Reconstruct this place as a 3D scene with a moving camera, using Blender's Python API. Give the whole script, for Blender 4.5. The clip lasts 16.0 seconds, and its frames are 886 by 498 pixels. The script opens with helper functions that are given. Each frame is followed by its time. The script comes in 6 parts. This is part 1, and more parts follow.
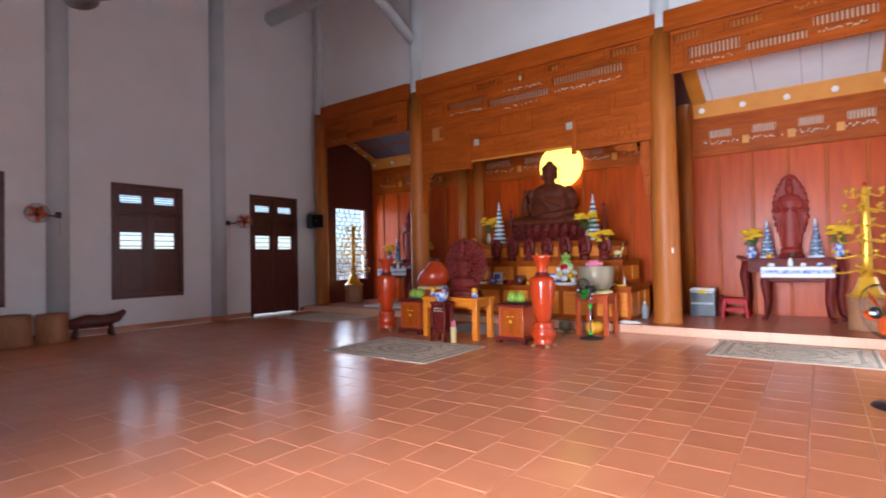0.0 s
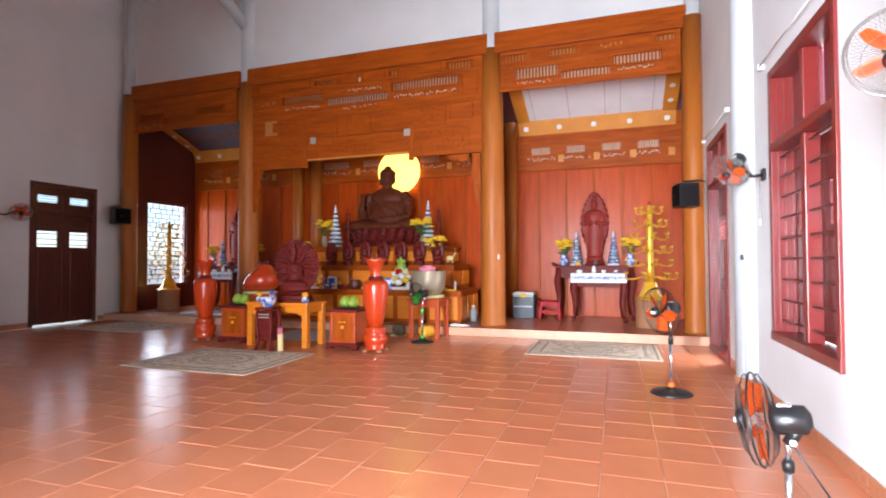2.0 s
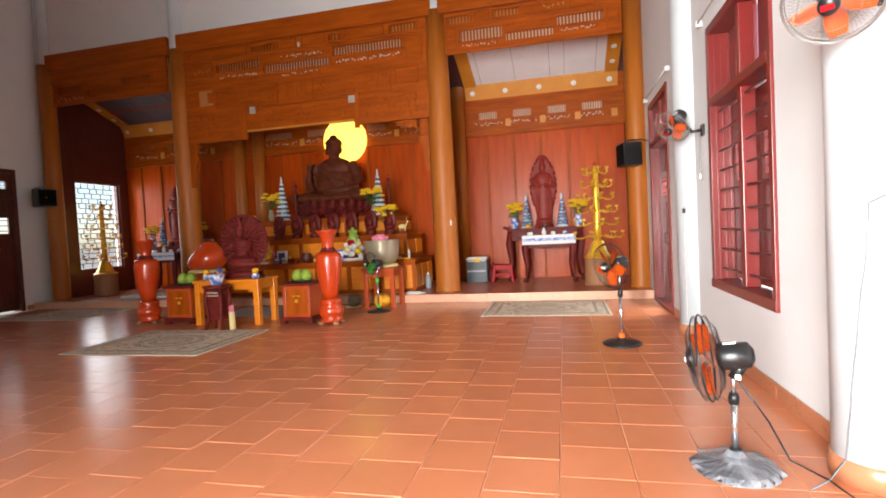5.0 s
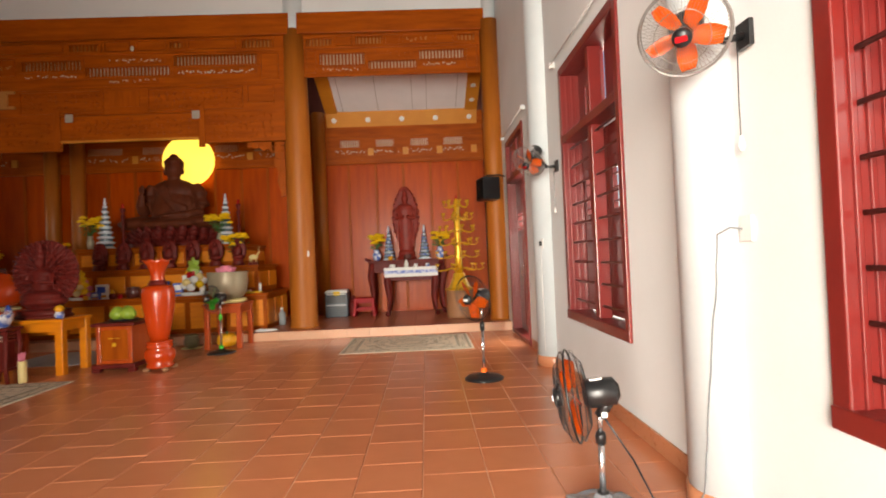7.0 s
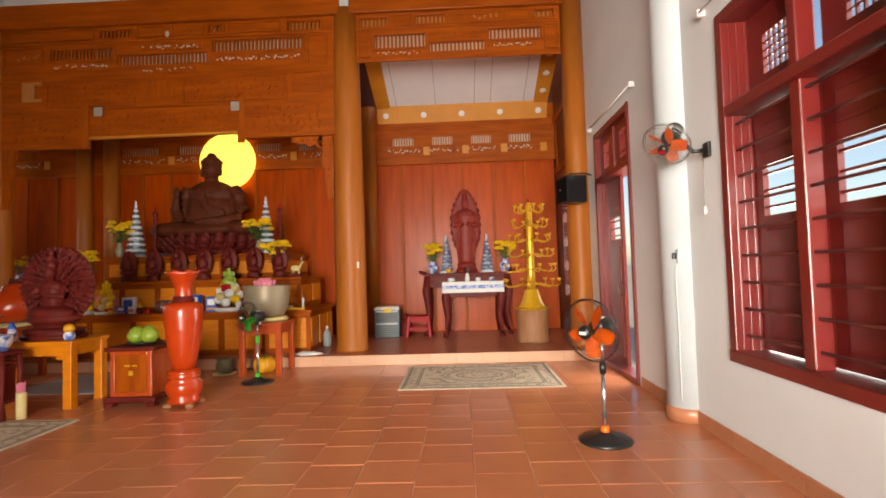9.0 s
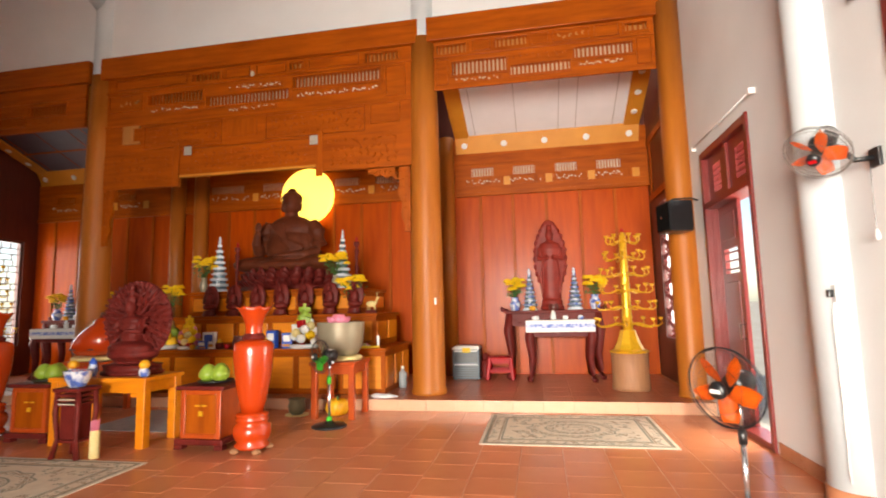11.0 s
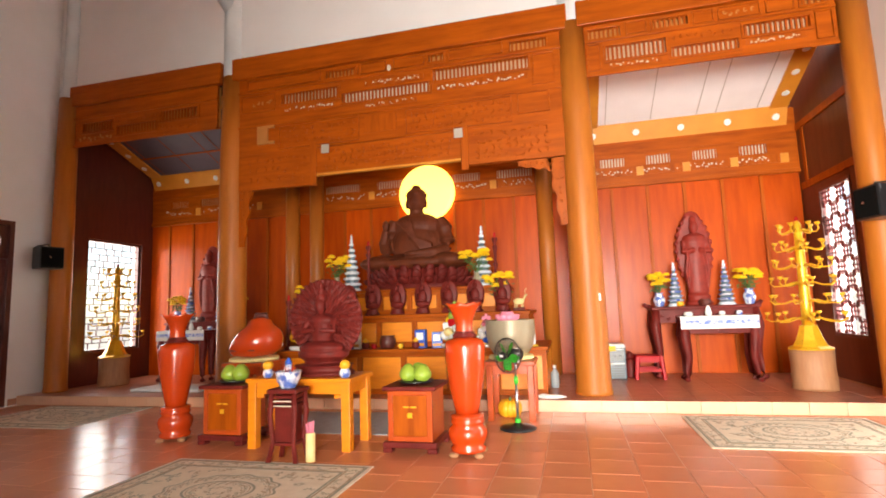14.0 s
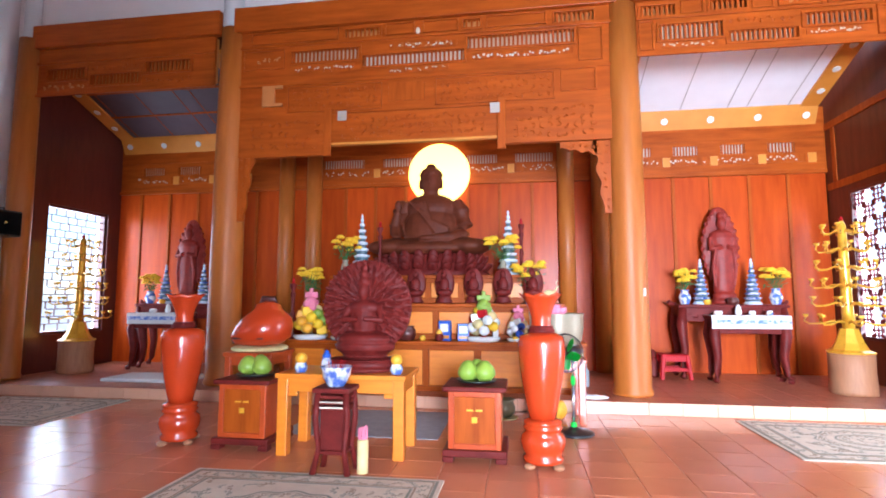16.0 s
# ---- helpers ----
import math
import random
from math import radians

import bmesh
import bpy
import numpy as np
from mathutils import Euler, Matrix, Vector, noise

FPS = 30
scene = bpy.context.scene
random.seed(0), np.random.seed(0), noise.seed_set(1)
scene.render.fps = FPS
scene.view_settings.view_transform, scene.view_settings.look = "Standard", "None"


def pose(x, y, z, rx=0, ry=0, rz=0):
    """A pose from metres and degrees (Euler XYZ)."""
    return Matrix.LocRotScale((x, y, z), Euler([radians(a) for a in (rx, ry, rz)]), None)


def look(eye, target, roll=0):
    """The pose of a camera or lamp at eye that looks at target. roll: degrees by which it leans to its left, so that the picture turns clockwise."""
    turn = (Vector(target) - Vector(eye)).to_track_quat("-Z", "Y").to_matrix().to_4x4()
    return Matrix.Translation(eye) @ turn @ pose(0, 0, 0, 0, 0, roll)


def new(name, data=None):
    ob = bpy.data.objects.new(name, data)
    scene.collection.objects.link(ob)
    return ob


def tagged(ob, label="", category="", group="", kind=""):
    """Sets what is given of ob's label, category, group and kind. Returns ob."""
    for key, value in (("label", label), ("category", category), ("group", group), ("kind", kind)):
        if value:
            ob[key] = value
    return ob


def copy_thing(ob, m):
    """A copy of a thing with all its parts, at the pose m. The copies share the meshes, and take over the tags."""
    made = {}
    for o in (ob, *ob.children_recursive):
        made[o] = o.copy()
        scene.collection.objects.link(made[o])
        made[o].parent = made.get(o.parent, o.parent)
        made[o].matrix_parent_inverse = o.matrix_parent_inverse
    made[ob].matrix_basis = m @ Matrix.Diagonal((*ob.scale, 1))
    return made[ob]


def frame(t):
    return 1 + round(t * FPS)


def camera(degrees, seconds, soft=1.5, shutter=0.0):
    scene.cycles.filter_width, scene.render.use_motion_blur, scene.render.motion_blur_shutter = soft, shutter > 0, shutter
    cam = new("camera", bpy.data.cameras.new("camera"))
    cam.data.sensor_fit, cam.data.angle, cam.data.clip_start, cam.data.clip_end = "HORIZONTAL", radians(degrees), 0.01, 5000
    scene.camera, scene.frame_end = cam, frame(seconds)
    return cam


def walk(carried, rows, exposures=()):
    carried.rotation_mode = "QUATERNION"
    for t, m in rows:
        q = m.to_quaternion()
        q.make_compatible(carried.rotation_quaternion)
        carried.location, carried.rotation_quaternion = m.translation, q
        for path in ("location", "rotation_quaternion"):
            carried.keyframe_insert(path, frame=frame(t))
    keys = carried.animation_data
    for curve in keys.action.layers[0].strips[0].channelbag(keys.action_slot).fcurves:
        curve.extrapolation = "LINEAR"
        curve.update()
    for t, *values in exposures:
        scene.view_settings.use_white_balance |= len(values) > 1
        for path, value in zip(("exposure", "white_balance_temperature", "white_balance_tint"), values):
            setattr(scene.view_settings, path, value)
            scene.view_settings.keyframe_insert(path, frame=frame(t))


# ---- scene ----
cam = camera(81.4, 16.0, 1.8, 0.4)
PATH = [
    (0, (0.97, 0.137, 1.456), (-0.21, 1.752, 1.492), -1.1),
    (0.5, (0.946, 0.236, 1.496), (-0.069, 1.959, 1.537), -0.1),
    (1, (0.922, 0.297, 1.377), (0.023, 2.083, 1.441), 0.0),
    (1.5, (0.975, 0.342, 1.445), (0.191, 2.182, 1.478), -0.6),
    (2, (0.995, 0.363, 1.42), (0.355, 2.257, 1.471), -0.2),
    (2.5, (1.011, 0.388, 1.397), (0.469, 2.312, 1.456), 0.2),
    (3, (1.044, 0.33, 1.383), (0.546, 2.267, 1.394), -0.7),
    (3.5, (0.99, 0.33, 1.378), (0.514, 2.272, 1.314), -0.8),
    (3.7, (0.979, 0.337, 1.368), (0.525, 2.283, 1.289), -0.9),
    (5.8, (0.938, 0.465, 1.372), (0.5, 2.415, 1.311), -4.5),
    (6, (0.978, 0.535, 1.392), (0.593, 2.498, 1.346), -4.2),
    (6.5, (0.993, 0.606, 1.452), (0.827, 2.599, 1.432), -3.6),
    (7, (0.943, 0.772, 1.345), (1.011, 2.77, 1.378), -2.4),
    (7.5, (0.84, 1.096, 1.321), (0.976, 3.09, 1.396), -1.7),
    (8, (0.664, 1.463, 1.356), (0.673, 3.461, 1.425), -0.9),
    (8.2, (0.571, 1.617, 1.372), (0.544, 3.615, 1.437), -1.2),
    (10.3, (0.382, 2.777, 1.414), (0.23, 4.765, 1.576), -1.2),
    (10.5, (0.378, 2.789, 1.416), (0.174, 4.77, 1.596), -1.4),
    (11, (0.324, 2.79, 1.427), (-0.041, 4.744, 1.652), -1.3),
    (11.5, (0.174, 2.72, 1.431), (-0.292, 4.647, 1.697), -1.0),
    (12, (-0.112, 2.606, 1.417), (-0.639, 4.518, 1.678), -1.2),
    (12.5, (-0.444, 2.62, 1.418), (-1.009, 4.521, 1.676), -1.0),
    (13, (-0.826, 2.605, 1.422), (-1.35, 4.518, 1.677), -1.1),
    (13.5, (-1.204, 2.61, 1.404), (-1.7, 4.533, 1.643), -1.9),
    (14, (-1.589, 2.682, 1.429), (-2.065, 4.611, 1.66), -2.0),
    (14.5, (-1.94, 2.762, 1.423), (-2.363, 4.707, 1.621), -1.1),
    (15, (-2.266, 2.862, 1.42), (-2.612, 4.825, 1.591), -1.2),
    (15.5, (-2.522, 3.007, 1.448), (-2.852, 4.971, 1.629), -0.6),
    (16, (-2.851, 3.149, 1.442), (-3.144, 5.118, 1.631), -0.0),
]
walk(cam, [(t, look(eye, target, roll)) for t, eye, target, roll in PATH],
     [(0, 0.66, 5350, 10), (0.5, 1.08, 5650, 10), (3.7, 0.64, 5600, 10), (5.8, 0.52, 7000, 9), (7.0, 0.1, 7350, 9), (7.5, 0.02, 7500, 9), (8.2, 0.12, 7300, 9), (10.3, 0.78, 7200, 9), (12, 1.1, 7100, 9), (14, 1.42, 7000, 9), (15.2, 1.52, 6350, 9), (16, 1.57, 5000, 10)])

# ---- light ----
world = bpy.data.worlds.new("world")
scene.world = world
world.use_nodes = True
wn = world.node_tree.nodes
sky = wn.new("ShaderNodeTexSky")
sky.sky_type, sky.sun_disc = "NISHITA", False
sky.sun_elevation, sky.sun_rotation = radians(70), radians(220)
wn["Background"].inputs["Strength"].default_value = 0.15
world.node_tree.links.new(sky.outputs["Color"], wn["Background"].inputs["Color"])

sun = new("sun", bpy.data.lights.new("sun", "SUN"))
sun.data.energy, sun.data.angle, sun.data.color = 3.0, radians(0.6), (1.0, 0.95, 0.86)
sun.matrix_basis = look((-12, -14, 50), (0, 0, 0))


def daylight(name, eye, target, w, h, watts, colour=(1.0, 0.98, 0.95), spread=180):
    """Daylight that enters by an opening of w by h metres."""
    lamp = new(name, bpy.data.lights.new(name, "AREA"))
    lamp.data.shape, lamp.data.size, lamp.data.size_y = "RECTANGLE", w, h
    lamp.data.energy, lamp.data.color, lamp.data.spread = watts, colour, radians(spread)
    lamp.matrix_basis = look(eye, target)
    return lamp


daylight("daylight_front_door", (-0.5, -3.3, 1.8), (1.2, 4, 0.95), 3.0, 3.0, 490, spread=102)
daylight("daylight_window", (3.2, 5.35, 2.0), (0, 5.35, 1.8), 2.4, 3.0, 60)
daylight("daylight_window", (3.2, 1.8, 2.0), (0, 1.8, 1.8), 2.4, 3.0, 60)
daylight("daylight_door", (3.75, 9.0, 1.5), (0, 8.3, 1.3), 3.0, 3.2, 260)
daylight("daylight_screen", (2.75, 11.65, 2.0), (0, 11.65, 2.2), 1.2, 2.6, 30)
daylight("daylight_screen", (-11.62, 11.8, 2.0), (-9, 12.1, 1.9), 1.7, 2.6, 46)
daylight("daylight_west_openings", (-11.9, 5.6, 2.5), (-9, 5.6, 2.5), 12.0, 4.4, 300)
# Added lamp between closed roof and east ceiling sheet; no opening lies there.
daylight("daylight_roof_panel", (0.5, 12.3, 6.2), (0.5, 11.8, 4.5), 2.8, 1.2, 26)

# ---- materials ----


def mat(name, colour, colour2=None, rough=0.5, metal=0.0, scale=6.0, stretch=(1, 1, 1), bump=0.1, fine=40.0, per_object=0.0, coat=0.0, contrast=1.0, sheen_range=0.09, spec=0.5):
    """A surface with two scales of variation, slight relief and, if wanted, a tint of its own for each piece."""
    m = bpy.data.materials.new(name)
    m.use_nodes = True
    n, ln = m.node_tree.nodes, m.node_tree.links
    b = n["Principled BSDF"]
    colour2 = colour2 or tuple(c * 0.78 for c in colour)
    co, mp = n.new("ShaderNodeTexCoord"), n.new("ShaderNodeMapping")
    mp.inputs["Scale"].default_value = stretch
    ln.new(co.outputs["Object"], mp.inputs["Vector"])
    big, small = n.new("ShaderNodeTexNoise"), n.new("ShaderNodeTexNoise")
    big.inputs["Scale"].default_value, big.inputs["Detail"].default_value = scale, 5
    small.inputs["Scale"].default_value, small.inputs["Detail"].default_value = fine, 4
    for q in (big, small):
        ln.new(mp.outputs["Vector"], q.inputs["Vector"])
    ramp = n.new("ShaderNodeMapRange")
    ramp.inputs["From Min"].default_value, ramp.inputs["From Max"].default_value = 0.5 - 0.25 / contrast, 0.5 + 0.25 / contrast
    add = n.new("ShaderNodeMath")
    add.operation = "MULTIPLY_ADD"
    add.inputs[1].default_value = 0.35
    ln.new(small.outputs["Fac"], add.inputs[0])
    ln.new(big.outputs["Fac"], ramp.inputs["Value"])
    sub = n.new("ShaderNodeMath")
    sub.operation, sub.inputs[1].default_value = "SUBTRACT", 0.17
    ln.new(ramp.outputs["Result"], sub.inputs[0])
    ln.new(sub.outputs[0], add.inputs[2])
    mix = n.new("ShaderNodeMix")
    mix.data_type, mix.clamp_factor = "RGBA", True
    mix.inputs["A"].default_value, mix.inputs["B"].default_value = (*colour, 1), (*colour2, 1)
    ln.new(add.outputs[0], mix.inputs["Factor"])
    out = mix.outputs["Result"]
    if per_object:
        info, hsv, val = n.new("ShaderNodeObjectInfo"), n.new("ShaderNodeHueSaturation"), n.new("ShaderNodeMapRange")
        geo, both = n.new("ShaderNodeNewGeometry"), n.new("ShaderNodeMath")
        both.operation = "ADD"
        ln.new(info.outputs["Random"], both.inputs[0])
        ln.new(geo.outputs["Random Per Island"], both.inputs[1])
        val.inputs["From Max"].default_value = 2.0
        val.inputs["To Min"].default_value, val.inputs["To Max"].default_value = 1 - per_object, 1 + per_object
        ln.new(both.outputs[0], val.inputs["Value"])
        ln.new(val.outputs["Result"], hsv.inputs["Value"])
        ln.new(out, hsv.inputs["Color"])
        out = hsv.outputs["Color"]
    ln.new(out, b.inputs["Base Color"])
    rr = n.new("ShaderNodeMapRange")
    rr.inputs["To Min"].default_value, rr.inputs["To Max"].default_value = max(rough - sheen_range, 0.03), min(rough + sheen_range, 1)
    ln.new(small.outputs["Fac"], rr.inputs["Value"])
    ln.new(rr.outputs["Result"], b.inputs["Roughness"])
    b.inputs["Metallic"].default_value, b.inputs["Coat Weight"].default_value = metal, coat
    b.inputs["Coat Roughness"].default_value, b.inputs["Specular IOR Level"].default_value = 0.15, spec
    if bump:
        bp = n.new("ShaderNodeBump")
        bp.inputs["Strength"].default_value, bp.inputs["Distance"].default_value = bump, 0.004
        ln.new(small.outputs["Fac"], bp.inputs["Height"])
        ln.new(bp.outputs["Normal"], b.inputs["Normal"])
    return m


def glow(name, colour, strength):
    m = bpy.data.materials.new(name)
    m.use_nodes = True
    b = m.node_tree.nodes["Principled BSDF"]
    b.inputs["Base Color"].default_value = (*colour, 1)
    b.inputs["Emission Color"].default_value, b.inputs["Emission Strength"].default_value = (*colour, 1), strength
    return m


def glass(name, colour=(1, 1, 1), rough=0.02):
    m = bpy.data.materials.new(name)
    m.use_nodes = True
    b = m.node_tree.nodes["Principled BSDF"]
    b.inputs["Base Color"].default_value, b.inputs["Roughness"].default_value = (*colour, 1), rough
    b.inputs["Transmission Weight"].default_value = 1.0
    return m


PLASTER = mat("white_plaster", (0.77, 0.785, 0.79), (0.71, 0.72, 0.72), 0.75, scale=1.2, bump=0.15, fine=60)
GREY_PAINT = mat("grey_paint", (0.58, 0.63, 0.65), (0.50, 0.55, 0.57), 0.6, scale=2.0, bump=0.1)
TILE = mat("terracotta_tile", (0.64, 0.235, 0.115), (0.56, 0.20, 0.095), 0.22, scale=2.2, bump=0.03, fine=9, per_object=0.10, contrast=0.7, sheen_range=0.06)
GROUT = mat("grout", (0.66, 0.36, 0.22), (0.44, 0.19, 0.10), 0.8, scale=1.3, contrast=2.5)
SKIRT = mat("skirting_tile", (0.50, 0.20, 0.10), (0.42, 0.16, 0.08), 0.3, scale=4, per_object=0.1)
STEP_TILE = mat("pale_step_tile", (0.72, 0.42, 0.27), (0.64, 0.34, 0.20), 0.3, scale=4, per_object=0.06)
PLATFORM_TILE = mat("platform_tile", (0.48, 0.17, 0.09), (0.40, 0.13, 0.068), 0.3, scale=3, per_object=0.12)
WOOD = mat("varnished_wood", (0.44, 0.092, 0.004), (0.25, 0.044, 0.002), 0.45, scale=2.0, stretch=(7, 7, 0.8), bump=0.12, fine=14, coat=0.02, spec=0.14)
WOOD_H = mat("varnished_wood_lengthwise", (0.44, 0.092, 0.004), (0.25, 0.044, 0.002), 0.45, scale=2.0, stretch=(0.8, 7, 7), bump=0.12, fine=14, coat=0.02, spec=0.14)
COLUMN_WOOD = mat("column_wood", (0.45, 0.140, 0.016), (0.34, 0.092, 0.009), 0.45, scale=1.6, stretch=(6, 6, 0.6), bump=0.1, fine=12, coat=0.05, spec=0.35)
PANEL = mat("red_wood_panel", (0.46, 0.070, 0.003), (0.32, 0.038, 0.002), 0.34, scale=1.8, stretch=(6, 6, 0.7), bump=0.1, fine=12, per_object=0.3, coat=0.03, spec=0.14)
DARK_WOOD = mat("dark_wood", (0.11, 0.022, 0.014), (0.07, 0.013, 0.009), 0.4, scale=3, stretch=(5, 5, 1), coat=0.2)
RED_PAINT = mat("oxblood_paint", (0.19, 0.016, 0.012), (0.145, 0.011, 0.010), 0.35, scale=3, coat=0.2)
CARVED = mat("carved_mahogany", (0.17, 0.019, 0.014), (0.09, 0.010, 0.008), 0.46, scale=9, bump=0.5, coat=0.0, spec=0.16)
STATUE_WOOD = mat("statue_wood", (0.15, 0.036, 0.014), (0.08, 0.018, 0.008), 0.5, scale=6, bump=0.3, spec=0.15)
LACQUER = mat("red_lacquer", (0.54, 0.052, 0.006), (0.45, 0.038, 0.005), 0.24, scale=2, coat=0.35, bump=0.0, contrast=0.6, sheen_range=0.02)
YELLOW_WOOD = mat("honey_wood", (0.80, 0.255, 0.006), (0.66, 0.185, 0.004), 0.42, scale=3, stretch=(1, 6, 6), coat=0.3)
YELLOW_TRIM = mat("yellow_trim", (0.66, 0.27, 0.03), (0.56, 0.21, 0.02), 0.4, scale=3, coat=0.2)
GOLD = mat("gold_paint", (0.85, 0.50, 0.03), (0.72, 0.38, 0.02), 0.3, metal=0.35, scale=8)
BLACK = mat("black_plastic", (0.009, 0.009, 0.010), (0.013, 0.013, 0.014), 0.35, scale=10)
CHROME = mat("chrome", (0.6, 0.6, 0.62), (0.5, 0.5, 0.52), 0.2, metal=0.9, scale=20, bump=0)
ORANGE = mat("orange_plastic", (0.90, 0.16, 0.01), (0.8, 0.12, 0.008), 0.35, scale=10, bump=0)
GREEN = mat("green_plastic", (0.05, 0.55, 0.04), (0.04, 0.42, 0.03), 0.35, scale=10, bump=0)
WHITE = mat("white_paint", (0.78, 0.78, 0.76), (0.7, 0.7, 0.69), 0.5, scale=8)
RED_PLASTIC = mat("red_plastic", (0.42, 0.005, 0.010), (0.36, 0.004, 0.008), 0.45, scale=8, bump=0, spec=0.2)
CEIL_WHITE = mat("white_ceiling_sheet", (0.82, 0.82, 0.84), (0.76, 0.76, 0.78), 0.5, scale=3, bump=0.05)
EARTH = mat("yard_ground", (0.30, 0.27, 0.22), (0.22, 0.19, 0.15), 0.9, scale=0.8)
# Red-brown lining wood with the shade of the side wall in its colour.
SHADED_LINING = mat("shaded_brown_red_lining", (0.15, 0.034, 0.012), (0.10, 0.020, 0.008), 0.42, scale=1.8, stretch=(6, 6, 0.7), fine=12, coat=0.05, spec=0.25)
WIRE = mat("grey_cage_wire", (0.30, 0.29, 0.28), (0.22, 0.21, 0.20), 0.4, metal=0.5, scale=20, bump=0)
WRAP = mat("clear_wrapping", (0.34, 0.36, 0.39), (0.14, 0.15, 0.17), 0.16, metal=0.35, scale=9, fine=30, bump=0.9, contrast=2)

# ---- building blocks ----


def obj(name, bm, material, smooth=False):
    me = bpy.data.meshes.new(name)
    bm.normal_update()
    bm.to_mesh(me)
    bm.free()
    for m in material if isinstance(material, (list, tuple)) else (material,):
        me.materials.append(m)
    if smooth:
        for p in me.polygons:
            p.use_smooth = True
    return new(name, me)


def part(name, bm, material, parent, label="", smooth=False):
    ob = obj(name, bm, material, smooth)
    ob.parent = parent
    if label:
        tagged(ob, label)
    return ob


def thing(name, x, y, z, label, category, rz=0.0, group=""):
    ob = new(name)
    ob.matrix_basis = pose(x, y, z, 0, 0, rz)
    return tagged(ob, label, category, group)


def structure(ob, label="", category=""):
    return tagged(ob, label, category, kind="structure")


def box(bm, x0, y0, z0, x1, y1, z1, bevel=0.0):
    vs = [bm.verts.new(p) for p in ((x0, y0, z0), (x1, y0, z0), (x1, y1, z0), (x0, y1, z0), (x0, y0, z1), (x1, y0, z1), (x1, y1, z1), (x0, y1, z1))]
    fs = [bm.faces.new([vs[i] for i in f]) for f in ((3, 2, 1, 0), (4, 5, 6, 7), (0, 1, 5, 4), (1, 2, 6, 5), (2, 3, 7, 6), (3, 0, 4, 7))]
    if bevel:
        es = list({e for f in fs for e in f.edges})
        bmesh.ops.bevel(bm, geom=es, offset=bevel, segments=2, affect="EDGES", profile=0.5)
    return bm


def boxes(*rows, bevel=0.0):
    bm = bmesh.new()
    for r in rows:
        box(bm, *r, bevel=bevel)
    return bm


def lathe(bm, profile, steps=24, at=(0, 0, 0), close=True, squash=1.0):
    """A turned shape: rows of radius and height."""
    rings = []
    for r, z in profile:
        rings.append([bm.verts.new((at[0] + r * math.cos(2 * math.pi * i / steps), at[1] + squash * r * math.sin(2 * math.pi * i / steps), at[2] + z)) for i in range(steps)])
    for a, b in zip(rings, rings[1:]):
        for i in range(steps):
            bm.faces.new((a[i], a[(i + 1) % steps], b[(i + 1) % steps], b[i]))
    if close:
        bm.faces.new(list(reversed(rings[0])))
        bm.faces.new(rings[-1])
    return bm


def turned(*profile, steps=24, squash=1.0):
    return lathe(bmesh.new(), profile, steps, squash=squash)


def tube(bm, points, r, steps=8):
    """A round bar along points."""
    pts = [Vector(p) for p in points]
    rings = []
    for i, p in enumerate(pts):
        d = (pts[min(i + 1, len(pts) - 1)] - pts[max(i - 1, 0)]).normalized()
        side = d.cross(Vector((0, 0, 1)) if abs(d.z) < 0.95 else Vector((0, 1, 0))).normalized()
        up = side.cross(d)
        rad = r[i] if isinstance(r, (list, tuple)) else r
        rings.append([bm.verts.new(p + rad * (math.cos(2 * math.pi * k / steps) * side + math.sin(2 * math.pi * k / steps) * up)) for k in range(steps)])
    for a, b in zip(rings, rings[1:]):
        for k in range(steps):
            bm.faces.new((a[k], b[k], b[(k + 1) % steps], a[(k + 1) % steps]))
    bm.faces.new(rings[0])
    bm.faces.new(list(reversed(rings[-1])))
    return bm


def blob(bm, at, size, steps=12, rings=8, m=None):
    ret = bmesh.ops.create_uvsphere(bm, u_segments=steps, v_segments=rings, radius=1.0)
    mm = Matrix.Translation(at) @ (m or Matrix.Identity(4)) @ Matrix.Diagonal((*size, 1))
    bmesh.ops.transform(bm, matrix=mm, verts=ret["verts"])
    return bm


def wall(name, axis, p0, p1, u0, u1, z0, z1, holes, material):
    """A wall with thickness p0..p1 along axis, and openings (u0, u1, z0, z1) that go through it."""
    us = sorted({u0, u1, *[h[i] for h in holes for i in (0, 1)]})
    zs = sorted({z0, z1, *[h[i] for h in holes for i in (2, 3)]})
    solid = {}
    for i in range(len(us) - 1):
        for j in range(len(zs) - 1):
            u, z = (us[i] + us[i + 1]) / 2, (zs[j] + zs[j + 1]) / 2
            solid[i, j] = not any(h[0] < u < h[1] and h[2] < z < h[3] for h in holes)
    bm = bmesh.new()
    put = (lambda p, u, z: (p, u, z)) if axis == "x" else (lambda p, u, z: (u, p, z))

    def quad(*c):
        bm.faces.new([bm.verts.new(put(*q)) for q in c])
    for (i, j), full in solid.items():
        if not full:
            continue
        a, b, c, d = us[i], us[i + 1], zs[j], zs[j + 1]
        quad((p0, a, c), (p0, a, d), (p0, b, d), (p0, b, c))
        quad((p1, a, c), (p1, b, c), (p1, b, d), (p1, a, d))
        for key, e in (((i - 1, j), ((p0, a, c), (p1, a, c), (p1, a, d), (p0, a, d))), ((i + 1, j), ((p0, b, c), (p0, b, d), (p1, b, d), (p1, b, c))), ((i, j - 1), ((p0, a, c), (p0, b, c), (p1, b, c), (p1, a, c))), ((i, j + 1), ((p0, a, d), (p1, a, d), (p1, b, d), (p0, b, d)))):
            if not solid.get(key):
                quad(*e)
    bmesh.ops.remove_doubles(bm, verts=bm.verts, dist=0.0005)
    bmesh.ops.recalc_face_normals(bm, faces=bm.faces)
    return structure(obj(name, bm, material))


